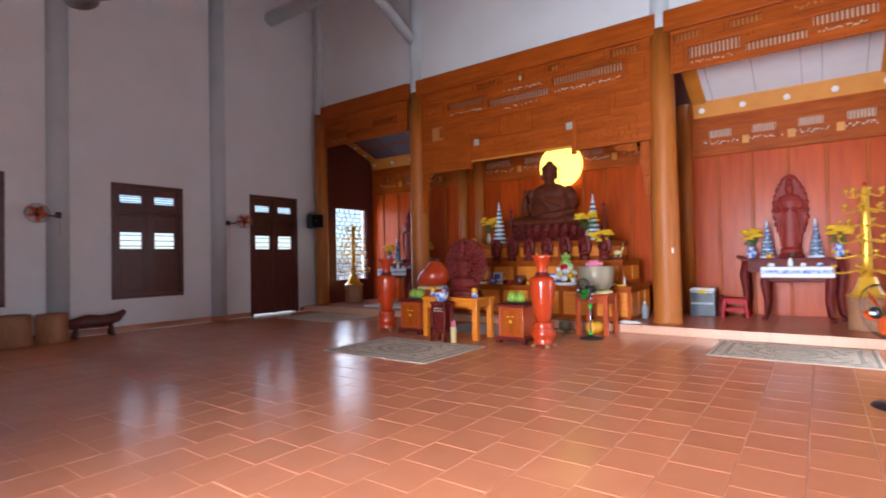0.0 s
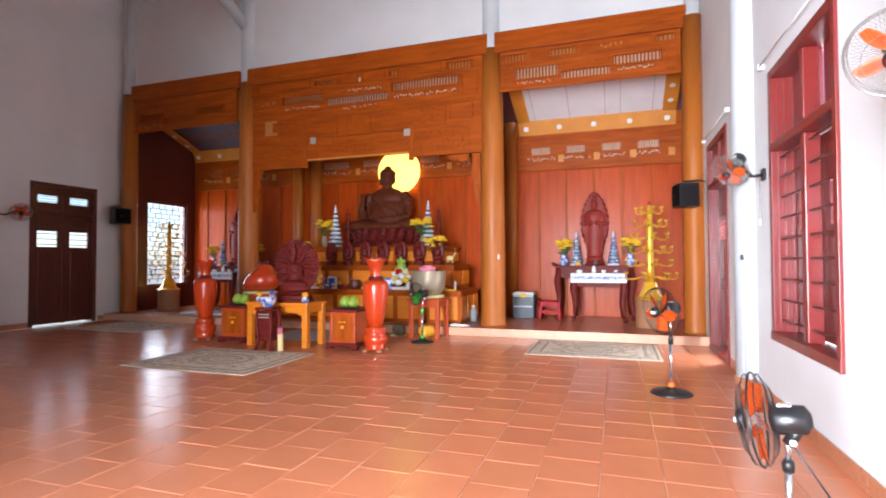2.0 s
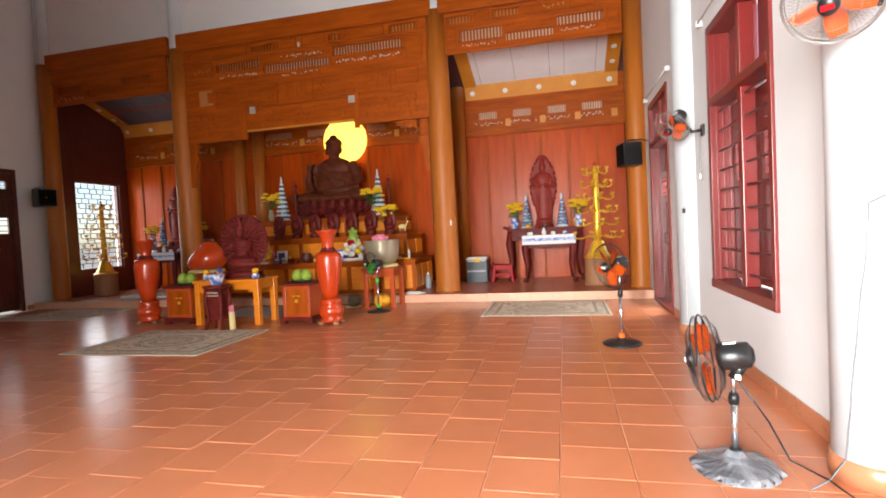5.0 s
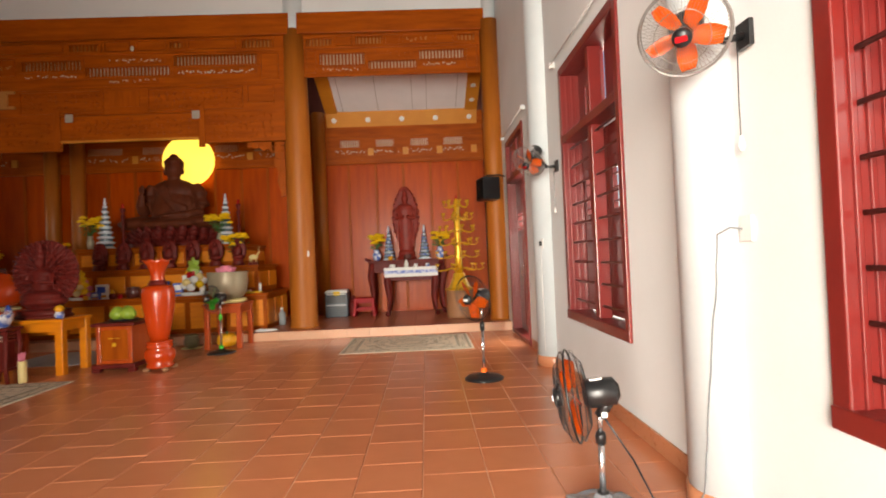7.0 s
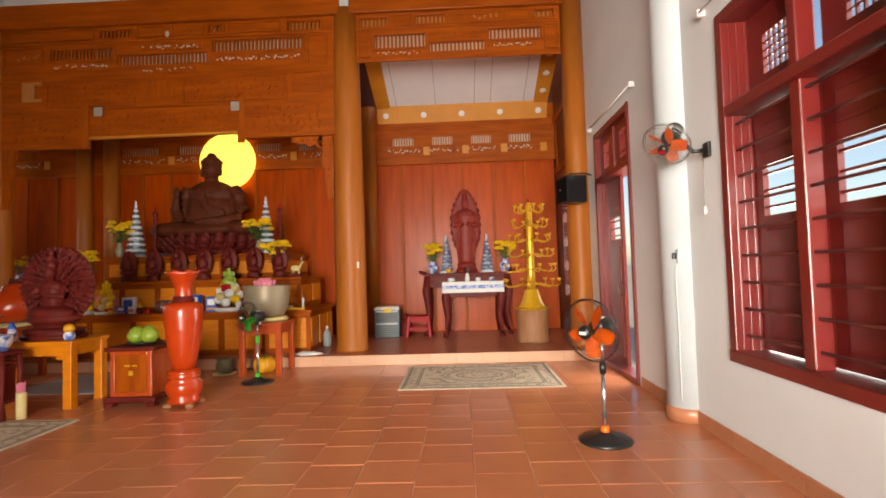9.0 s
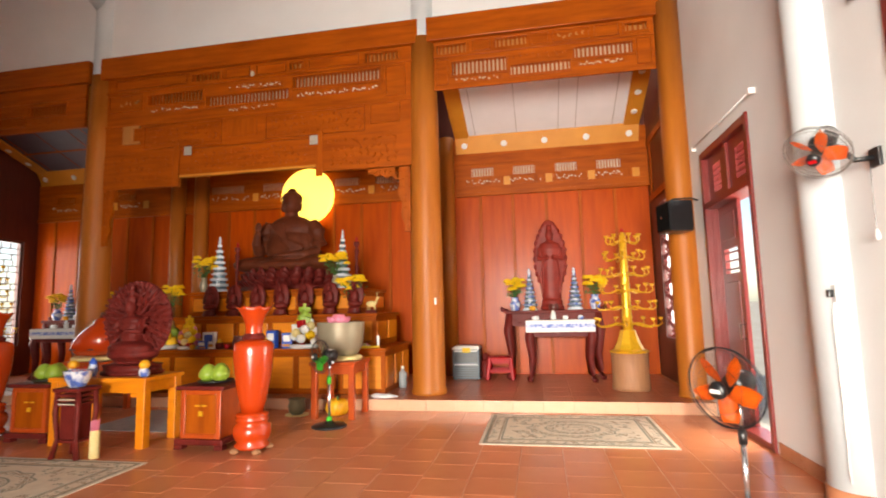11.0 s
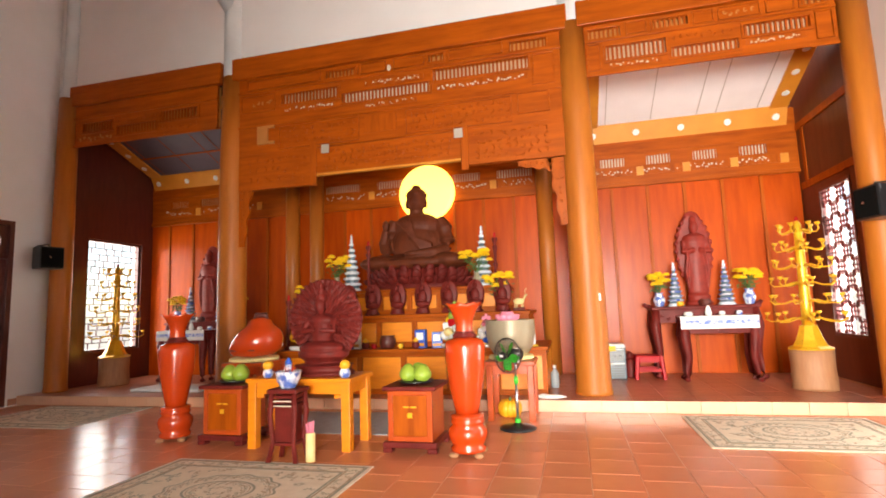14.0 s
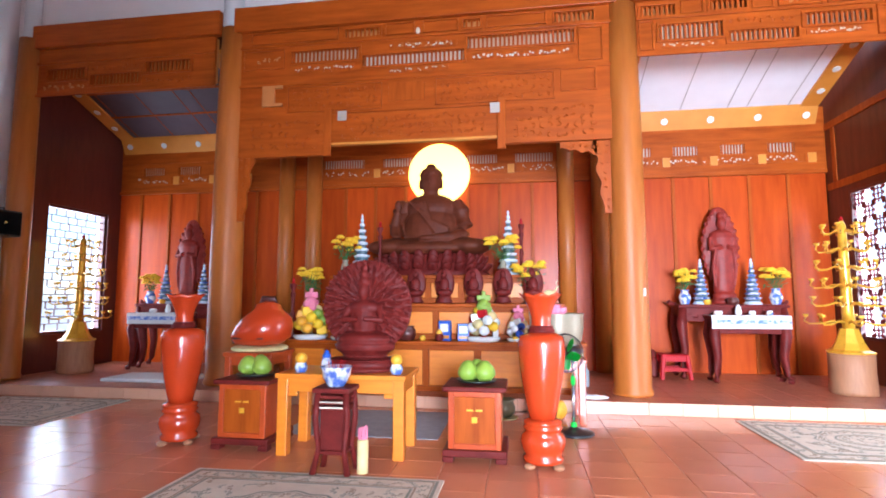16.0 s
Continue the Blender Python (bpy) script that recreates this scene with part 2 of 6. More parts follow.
# ---- the hall ----
XL, XR, YF, YP, YB = -11.3, 2.44, -3.0, 9.95, 12.75
ZC, ZP, ZB = 10.0, 0.155, 6.0
T = 0.24

DOORS_R = [(8.27, 9.83, 0.0, 3.32)]
WINDOWS_R = [(4.52, 6.18, 0.655, 3.28), (0.95, 2.64, 0.655, 3.28)]
SCREEN = (11.15, 12.15, 0.80, 3.15)
SCREEN_W = (11.05, 12.40, 0.80, 3.12)
DOOR_L = (8.20, 9.75, 0.0, 3.27)
WINDOWS_L = [(4.86, 6.41, 0.70, 3.24), (1.45, 3.07, 0.70, 3.24)]

wall("wall_east", "x", XR, XR + T, YF, YB + T, 0, ZC, DOORS_R + WINDOWS_R + [SCREEN], PLASTER)
wall("wall_west", "x", XL - T, XL, YF, YB + T, 0, ZC, [DOOR_L] + WINDOWS_L + [(10.95, 12.6, 0.7, 3.3)], PLASTER)
wall("wall_south", "y", YF - T, YF, XL - T, XR + T, 0, ZC, [(-2.5, 1.2, 0, 3.5)], PLASTER)
wall("wall_north", "y", YB + 0.06, YB + 0.06 + T, XL, XR, 0, ZC, [], DARK_WOOD)
# upper wall over the beam
wall("wall_upper", "y", 10.44, 10.62, XL, XR, ZB - 0.1, ZC, [], PLASTER)
structure(obj("ceiling", boxes((XL - T, YF - T, ZC, XR + T, 10.9, ZC + 0.2)), DARK_WOOD), "dark boarded hall ceiling", "ceiling")
structure(obj("roof_over_altar", boxes((XL - T, 10.7, ZC - 0.3, XR + T, YB + T + 0.1, ZC - 0.1)), DARK_WOOD), "dark boarded roof over the altar bays", "roof")
structure(obj("floor", boxes((XL, YF - 0.24, -0.2, XR, YP + 0.1, -0.005)), GROUT), "terracotta tiled floor with pale joints", "floor")
structure(obj("altar_platform", boxes((XL, YP + 0.02, -0.2, XR, YB + 0.1, ZP - 0.006)), GROUT), "raised altar platform with a pale step", "platform")
structure(obj("ground", boxes((-600, -600, -0.5, 600, 600, -0.25)), EARTH), "bare yard ground round the hall", "ground")

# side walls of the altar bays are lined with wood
# The east lining is coloured darker for the shade it stands in.
wall("wood_lining_east", "x", XR - 0.05, XR - 0.003, 10.62, YB + 0.05, ZP, 6.2, [SCREEN], SHADED_LINING)
lining = structure(new("lining_rails"), "varnished wooden rails over the side lining of the altar bay", "trim")
for zr in (SCREEN[3] + 0.16, 4.36):
    part("rail", boxes((XR - 0.075, 10.66, zr - 0.06, XR - 0.052, YB - 0.08, zr + 0.06), bevel=0.006), WOOD, lining)
for yr in (10.9, 12.45):
    part("stile", boxes((XR - 0.074, yr - 0.05, SCREEN[3] + 0.225, XR - 0.052, yr + 0.05, 4.295), bevel=0.006), WOOD, lining)

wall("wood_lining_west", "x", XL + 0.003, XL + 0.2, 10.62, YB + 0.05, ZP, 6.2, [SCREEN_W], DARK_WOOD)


# ---- columns ----
def altar_column(x):
    c = tagged(new("altar_column"), "round varnished wooden column, painted grey above the beam", "column", "columns before the altar")
    c.matrix_basis = pose(x, 10.5, ZP)
    part("shaft", turned((0.255, 0), (0.262, 0.02), (0.262, 0.06), (0.245, 0.09), (0.24, 2.0), (0.222, 4.2), (0.195, 5.555), steps=32), COLUMN_WOOD, c, smooth=True)
    part("upper_shaft", turned((0.188, 5.557), (0.182, 9.83), steps=32), GREY_PAINT, c, "grey painted upper shaft", smooth=True)


for cx in (-7.32, -1.37):
    altar_column(cx)


def side_post(x):
    c = thing("altar_side_post", x, 10.40, ZP, "round varnished wooden post at the side wall, grey above the beam", "post", group="posts at the side walls")
    part("shaft", turned((0.195, 0), (0.197, 0.05), (0.185, 0.08), (0.18, 3.0), (0.17, 5.62), steps=28), COLUMN_WOOD, c, smooth=True)
    part("upper_shaft", turned((0.125, 5.622), (0.12, 9.83), steps=24), GREY_PAINT, c, "grey painted upper shaft", smooth=True)


side_post(XR - 0.14)
side_post(XL + 0.32)


def pilaster(x, y):
    c = structure(new("pilaster"), "round grey painted pilaster on the side wall", "pilaster")
    c.matrix_basis = pose(x, y, 0)
    part("shaft", turned((0.2, 0.0), (0.2, 9.99), steps=28), GREY_PAINT, c, smooth=True)
    bm = bmesh.new()
    lathe(bm, [(0.212, 0.0), (0.212, 0.118), (0.204, 0.122)], 28)
    part("tiled_base", bm, SKIRT, c, "terracotta tiled base", smooth=True)


for py in (3.38, 7.0):
    pilaster(XR + 0.02, py)
for py in (3.9, 7.3):
    pilaster(XL - 0.02, py)


# roof beams that rise from the altar columns
def roof_beam(name, pts, r):
    structure(obj(name, tube(bmesh.new(), pts, r, 16), GREY_PAINT, True), "grey painted concrete roof beam", "beam")


roof_beam("roof_beam_1", [(-7.37, 10.45, 7.05), (-7.37, 9.3, 7.6), (-7.37, 4.8, 9.9)], 0.13)
roof_beam("roof_beam_2", [(-1.40, 10.45, 7.05), (-1.40, 9.3, 7.6), (-1.40, 4.8, 9.9)], 0.13)
roof_beam("roof_beam_3", [(XL - 0.1, 8.92, 8.24), (-4.0, 8.92, 8.24), (XR + 0.1, 8.92, 8.24)], 0.19)


# ---- the frieze over the altar front ----
YFZ = 10.42
OCHRE_BOARD = mat("ochre_board", (0.50, 0.20, 0.045), (0.40, 0.15, 0.03), 0.6, scale=5)
# Tones of boards added behind slats; paler ones stand for lit space beyond.
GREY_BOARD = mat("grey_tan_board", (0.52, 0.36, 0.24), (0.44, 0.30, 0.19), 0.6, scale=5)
SEAM_GREY = mat("seam_grey", (0.42, 0.40, 0.38), (0.36, 0.34, 0.32), 0.6, scale=6)
NOTICE_GREY = mat("notice_grey", (0.42, 0.37, 0.31), (0.36, 0.31, 0.26), 0.6, scale=9)
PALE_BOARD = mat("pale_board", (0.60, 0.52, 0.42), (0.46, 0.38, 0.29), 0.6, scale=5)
def slat_window(parent, x0, x1, z0, z1, y, pitch=0.062, wide=0.03):
    """Upright slats across an opening, each a piece of its own."""
    n = max(3, int((x1 - x0) / pitch))
    data = None
    for i in range(n):
        if data is None:
            ob = part("slat", boxes((-wide / 2, -0.012, z0, wide / 2, 0.012, z1)), WOOD, parent)
            data = ob.data
        else:
            ob = new("slat", data)
            ob.parent = parent
        ob.matrix_basis = pose(x0 + (i + 0.5) * (x1 - x0) / n, y, 0)


def pierced_strip(parent, x0, x1, z0, z1, y, seed, ground, chips=PLASTER):
    """A dark recessed strip; small leaf-shaped pale chips stand for light through piercings."""
    rng = random.Random(seed)
    part("strip_ground", boxes((x0, y - 0.006, z0, x1, y + 0.006, z1)), ground, parent)
    bm = bmesh.new()
    x = x0 + 0.03
    while x < x1 - 0.04:
        w, h = rng.uniform(0.02, 0.05), rng.uniform(0.010, 0.022)
        if rng.random() < 0.72:
            blob(bm, (x, y - 0.007, (z0 + z1) / 2 + rng.uniform(-0.3, 0.3) * (z1 - z0)), (w / 2, 0.004, h), 7, 5, Matrix.Rotation(rng.uniform(-0.9, 0.9), 4, "Y"))
        x += w * rng.uniform(0.7, 1.3)
    part("piercing", bm, chips, parent, "pale leaf-shaped chips coloured as light through piercings")


def cell(parent, x0, x1, z0, z1, y, depth=0.03, e=0.022):
    """A raised moulding round a recessed field of the frieze."""
    part("moulding", boxes((x0, y - depth, z0, x0 + e, y, z1), (x1 - e, y - depth, z0, x1, y, z1), (x0 + e, y - depth, z1 - e, x1 - e, y, z1), (x0 + e, y - depth, z0, x1 - e, y, z0 + e), bevel=0.004), WOOD_H, parent)


def scroll_relief(bm, x0, x1, z0, z1, y, rng, step=0.16):
    """Small carved leaves and scrolls standing proud of a board."""
    nx, nz = max(1, int((x1 - x0) / step)), max(1, int((z1 - z0) / step))
    for i in range(nx):
        for j in range(nz):
            cx = x0 + (i + 0.5 + rng.uniform(-0.2, 0.2)) * (x1 - x0) / nx
            cz = z0 + (j + 0.5 + rng.uniform(-0.2, 0.2)) * (z1 - z0) / nz
            a0, turn = rng.uniform(0, 6.28), rng.choice((-1, 1))
            pts, rad = [], []
            for k in range(6):
                a, r = a0 + turn * k * 0.75, 0.06 * (1 - k / 8) * step / 0.16
                pts.append((cx + r * math.cos(a), y, cz + r * math.sin(a)))
                rad.append(0.016 * (1 - k / 9))
            tube(bm, pts, rad, 5)


def frieze(name, x0, x1, zbot, windows, carved, label):
    """Boards, rails, slatted openings and carved panels between two posts."""
    f = structure(tagged(new(name), label, "frieze"))
    rng = random.Random(len(name) * 7 + int(x0 * 10))
    wall_ob = wall("boards", "y", YFZ - 0.02, YFZ + 0.03, x0, x1, zbot, 5.62, windows, WOOD_H)
    wall_ob.parent = f
    wall_ob.name = "frieze_boards"
    part("top_beam", boxes((x0 - 0.1, YFZ - 0.10, 5.60, x1 + 0.1, YFZ + 0.018, 6.0), bevel=0.015), WOOD_H, f)
    # Added backing that closes the openings, which look through to lit space.
    part("backing_board", boxes((x0, YFZ + 0.07, zbot + 0.06, x1, YFZ + 0.085, 5.6)), OCHRE_BOARD, f, "added ochre backing board behind the openings")
    for z in (zbot, 5.35):
        part("rail", boxes((x0, YFZ - 0.048, z - 0.022, x1, YFZ - 0.018, z + 0.022), bevel=0.006), WOOD_H, f)
    for a, b, c, d in windows:
        slat_window(f, a, b, c, d, YFZ)
        e = 0.035
        part("window_frame", boxes((a - e, YFZ - 0.045, c, a, YFZ - 0.018, d), (b, YFZ - 0.045, c, b + e, YFZ - 0.018, d), (a - e, YFZ - 0.045, d, b + e, YFZ - 0.018, d + e), (a - e, YFZ - 0.045, c - e, b + e, YFZ - 0.018, c), bevel=0.005), WOOD_H, f)
    for a, b, c, d in carved:
        bm = bmesh.new()
        scroll_relief(bm, a, b, c, d, YFZ - 0.024, rng, 0.085)
        part("carving", bm, OCHRE_BOARD if rng.random() < 0.4 else WOOD, f, "carved scrolls and leaves")
    return f


mid = frieze("frieze_middle", -7.15, -1.51, 4.72, [(-5.16, -3.62, 4.93, 5.10), (-3.56, -2.04, 5.09, 5.28), (-6.30, -5.22, 5.06, 5.24), (-2.30, -1.76, 5.39, 5.54), (-3.62, -3.38, 5.42, 5.54), (-5.44, -4.90, 5.40, 5.53)],
             [(-4.6, -3.75, 5.16, 5.30), (-6.0, -5.35, 4.88, 4.98), (-6.9, -6.45, 5.08, 5.2)], "varnished wooden frieze with slatted openings and carving")
for k, (a, b, c, d) in enumerate(((-3.5, -2.05, 4.92, 5.02), (-4.75, -3.72, 5.16, 5.25), (-6.25, -5.30, 4.92, 4.99), (-4.75, -3.85, 4.80, 4.87))):
    pierced_strip(mid, a, b, c, d, YFZ - 0.026, 40 + k, WOOD, GREY_BOARD if k == 3 else PALE_BOARD)
for a, b, c, d in ((-7.1, -6.42, 4.98, 5.30), (-6.98, -5.55, 5.39, 5.58), (-4.82, -4.36, 5.39, 5.58), (-4.24, -3.70, 5.39, 5.58), (-3.30, -2.42, 5.39, 5.58), (-1.98, -1.64, 4.80, 5.30), (-2.24, -1.74, 4.36, 4.70), (-6.35, -4.85, 4.26, 4.68), (-4.05, -2.32, 4.26, 4.68)):
    cell(mid, a, b, c, d, YFZ - (0.031 if d < 4.75 else 0.021))
rng0 = random.Random(5)
# Added boards: their pale tone replaces light seen through the slats.
part("lit_board", boxes((-5.2, YFZ + 0.045, 4.9, -3.6, YFZ + 0.055, 5.12)), PALE_BOARD, mid, "added pale board in place of the lit space behind the middle slats")
part("grey_board", boxes((-3.58, YFZ + 0.045, 5.05, -2.0, YFZ + 0.055, 5.27), (-6.32, YFZ + 0.045, 5.04, -5.2, YFZ + 0.055, 5.26)), GREY_BOARD, mid, "added grey-tan board in place of the lit space behind the slats")
part("plank_band", boxes((-7.15, YFZ - 0.03, 4.22, -1.51, YFZ + 0.03, 4.715), bevel=0.004), WOOD_H, mid)
part("lower_board", boxes((-7.12, YFZ - 0.05, 3.58, -5.66, YFZ + 0.05, 4.215), (-5.655, YFZ - 0.02, 3.76, -3.105, YFZ + 0.04, 4.215), (-3.10, YFZ - 0.05, 3.64, -1.53, YFZ + 0.05, 4.215), bevel=0.006), WOOD_H, mid)
part("light_edge", boxes((-5.65, YFZ - 0.06, 3.72, -3.11, YFZ + 0.02, 3.757), bevel=0.006), YELLOW_TRIM, mid)
for px, w in ((-5.68, 0.06), (-3.08, 0.06)):
    part("drop_post", boxes((px - w, YFZ - 0.075, 3.56, px + w, YFZ - 0.052, 4.3), bevel=0.01), WOOD, mid)
bmc = bmesh.new()
scroll_relief(bmc, -5.5, -3.3, 3.80, 4.16, YFZ - 0.024, rng0, 0.11)
scroll_relief(bmc, -6.3, -4.9, 4.30, 4.64, YFZ - 0.034, rng0, 0.11)
scroll_relief(bmc, -4.0, -2.35, 4.30, 4.64, YFZ - 0.034, rng0, 0.11)
scroll_relief(bmc, -6.95, -5.8, 3.66, 4.16, YFZ - 0.054, rng0, 0.13)
scroll_relief(bmc, -2.95, -1.75, 3.70, 4.16, YFZ - 0.054, rng0, 0.11)
part("carving", bmc, WOOD, mid, "carved scrolls and leaves")
part("carved_panel", boxes((-4.75, YFZ - 0.05, 4.36, -4.2, YFZ - 0.032, 4.64), bevel=0.005), WOOD, mid)
part("hollow_block", boxes((-6.75, YFZ - 0.075, 4.37, -6.55, YFZ - 0.034, 4.70), (-6.55, YFZ - 0.075, 4.37, -6.42, YFZ - 0.034, 4.42), (-6.55, YFZ - 0.075, 4.65, -6.42, YFZ - 0.034, 4.70), bevel=0.008), OCHRE_BOARD, mid)
for sx in (-5.45, -3.17):
    p = thing("paper_notice", sx, YFZ - 0.085, 4.16, "small pale square notice fixed to the frieze", "notice", group="notices on the frieze")
    part("sheet", boxes((-0.07, 0, -0.075, 0.07, 0.006, 0.075), bevel=0.001), NOTICE_GREY, p)
# Pale blob on solid board, painting the bright point of a small hole.
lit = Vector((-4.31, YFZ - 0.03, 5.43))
part("lit_hole", blob(bmesh.new(), lit, (0.035, 0.008, 0.055), 10, 8), PALE_BOARD, mid, "pale oval spot coloured as light through a small hole")
east = frieze("frieze_east", -1.18, XR - 0.32, 4.82, [(-0.88, -0.05, 5.02, 5.24), (0.02, 0.90, 4.93, 5.08), (0.98, 1.80, 5.09, 5.26), (-1.12, -0.66, 5.38, 5.53), (-0.20, 0.27, 5.40, 5.54), (1.72, 2.02, 5.42, 5.54)],
              [(0.05, 0.85, 5.14, 5.3), (0.72, 1.16, 5.42, 5.53)], "varnished wooden frieze with slatted openings")
for k, (a, b, c, d) in enumerate(((-0.85, -0.1, 4.90, 4.97), (1.0, 1.75, 4.96, 5.03))):
    pierced_strip(east, a, b, c, d, YFZ - 0.026, 60 + k, WOOD, GREY_BOARD)
for a, b, c, d in ((-1.15, -0.95, 4.88, 5.31), (1.86, 2.08, 4.90, 5.31), (-0.58, -0.28, 5.38, 5.58), (0.34, 0.62, 5.38, 5.58), (0.67, 1.22, 5.38, 5.58), (1.28, 1.64, 5.38, 5.58)):
    cell(east, a, b, c, d, YFZ - 0.021)
# Added here too, with the light of the gaps in its tone.
part("grey_board", boxes((-0.9, YFZ + 0.045, 5.0, -0.03, YFZ + 0.055, 5.26), (0.0, YFZ + 0.045, 4.91, 0.92, YFZ + 0.055, 5.1), (0.96, YFZ + 0.045, 5.07, 1.82, YFZ + 0.055, 5.28)), GREY_BOARD, east, "added grey-tan board in place of the lit space behind the slats")
west = frieze("frieze_west", XL + 0.32, -7.60, 4.80, [(-10.6, -9.9, 5.06, 5.24), (-9.8, -8.9, 4.93, 5.10), (-8.8, -8.0, 5.08, 5.26)],
              [(-10.7, -9.9, 4.86, 5.0), (-8.8, -8.0, 4.86, 5.0), (-9.8, -8.9, 5.14, 5.3)], "dark varnished wooden frieze with slatted openings")


def bracket(x, s):
    """A carved corner bracket: an arm under the board and a leg down the column, with a scalloped edge."""
    b = thing("carved_bracket", x, YFZ - 0.02, 3.62, "carved openwork wooden bracket beside the column", "bracket", group="carved brackets")
    rng = random.Random(3)
    for name, n, run in (("carved_leg", 26, 1.02), ("carved_arm", 16, 0.5))[:2 if s < 0 else 1]:
        bm = bmesh.new()
        rows = []
        for k in range(n + 1):
            t = k / n
            w = (0.21 - 0.13 * t) * (1 + 0.16 * math.sin(t * 19)) + 0.02
            a, c = ((0.0, -run * t), (s * w, -run * t)) if name == "carved_leg" else ((s * (0.18 + run * t), 0.0), (s * (0.18 + run * t), -w * 0.8))
            rows.append([bm.verts.new((q[0], y, q[1])) for y in (-0.022, 0.022) for q in (a, c)])
        for p, q in zip(rows, rows[1:]):
            for i, j in ((0, 1), (1, 3), (3, 2), (2, 0)):
                bm.faces.new((p[i], p[j], q[j], q[i]))
        bm.faces.new([rows[0][i] for i in (0, 2, 3, 1)])
        bm.faces.new([rows[-1][i] for i in (0, 1, 3, 2)])
        bmesh.ops.recalc_face_normals(bm, faces=bm.faces)
        if name == "carved_leg":
            for k in range(8):
                w = 0.19 - 0.014 * k
                scroll_relief(bm, min(0.01 * s, s * w), max(0.01 * s, s * w), -0.125 * (k + 1), -0.125 * k, -0.026, rng, 0.07)
        else:
            scroll_relief(bm, min(s * 0.2, s * 0.6), max(s * 0.2, s * 0.6), -0.14, -0.01, -0.026, rng, 0.07)
        part(name, bm, WOOD, b)


bracket(-1.585, -1)
bracket(-7.11, 1)


# ---- back wall of the altar bays ----
def back_wall(name, x0, x1, n, ztop, label, grilles):
    w = structure(tagged(new(name), label, "wall"))
    step = (x1 - x0) / n
    for i in range(n):
        a = x0 + i * step
        part("panel", boxes((a + 0.02, YB - 0.045, ZP, a + step - 0.02, YB, ztop), bevel=0.008), PANEL, w)
        part("batten", boxes((a - 0.028, YB - 0.075, ZP, a + 0.028, YB - 0.046, ztop), bevel=0.008), WOOD, w)
    part("top_rail", boxes((x0, YB - 0.09, ztop, x1, YB, ztop + 0.07), bevel=0.008), WOOD_H, w)
    part("head_board", boxes((x0, YB - 0.07, 4.22, x1, YB, 4.75), bevel=0.008), WOOD_H, w)
    gb = wall("grille_board", "y", YB - 0.06, YB - 0.03, x0, x1, ztop + 0.07, 4.22, [(a, b, ztop + 0.39, ztop + 0.56) for a, b in grilles], WOOD_H)
    gb.parent = w
    for k, (a, b) in enumerate(grilles):
        slat_window(w, a, b, ztop + 0.39, ztop + 0.56, YB - 0.045, 0.05, 0.022)
        # Added board whose pale colour gives the gaps a lit look.
        part("grille_back", boxes((a, YB - 0.024, ztop + 0.39, b, YB - 0.012, ztop + 0.56)), PALE_BOARD, w, "added pale board behind the slats, toned as lit gaps")
        pierced_strip(w, a - 0.12, b + 0.16, ztop + 0.21, ztop + 0.35, YB - 0.066, k + int(a * 10), WOOD, PALE_BOARD)
        part("end_block", boxes((b + 0.2, YB - 0.085, ztop + 0.19, b + 0.33, YB - 0.062, ztop + 0.36), bevel=0.006), YELLOW_TRIM, w, "lighter square block")
    return w


back_wall("wall_altar_east", -1.39, XR - 0.05, 6, 3.58, "tall red-brown wooden panels with battens", [(-0.92, -0.49), (-0.10, 0.31), (0.70, 1.10), (1.47, 1.90)])
back_wall("wall_altar_middle", -7.38, -1.41, 10, 3.58, "tall red wooden panels with battens", [(-6.66, -5.83), (-5.44, -4.80), (-3.81, -3.25), (-2.90, -2.22)])
back_wall("wall_altar_west", XL + 0.05, -7.40, 6, 3.58, "tall dark red wooden panels with battens", [(-10.6, -10.1), (-9.8, -9.3), (-9.0, -8.5)])
for px in (-7.37, -6.8, -2.0, -1.40):
    p = thing("back_post", px, YB - 0.14, ZP, "round varnished wooden post against the panel wall", "post", group="posts along the back wall")
    part("shaft", turned((0.15, 0), (0.15, 4.6), steps=20), COLUMN_WOOD, p, smooth=True)


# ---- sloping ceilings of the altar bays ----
# West sheet: slate tone darkened to carry the dimness of that bay.
DIM_SLATE = mat("dim_slate_blue_sheet", (0.095, 0.072, 0.10), (0.07, 0.05, 0.07), 0.5, scale=3)


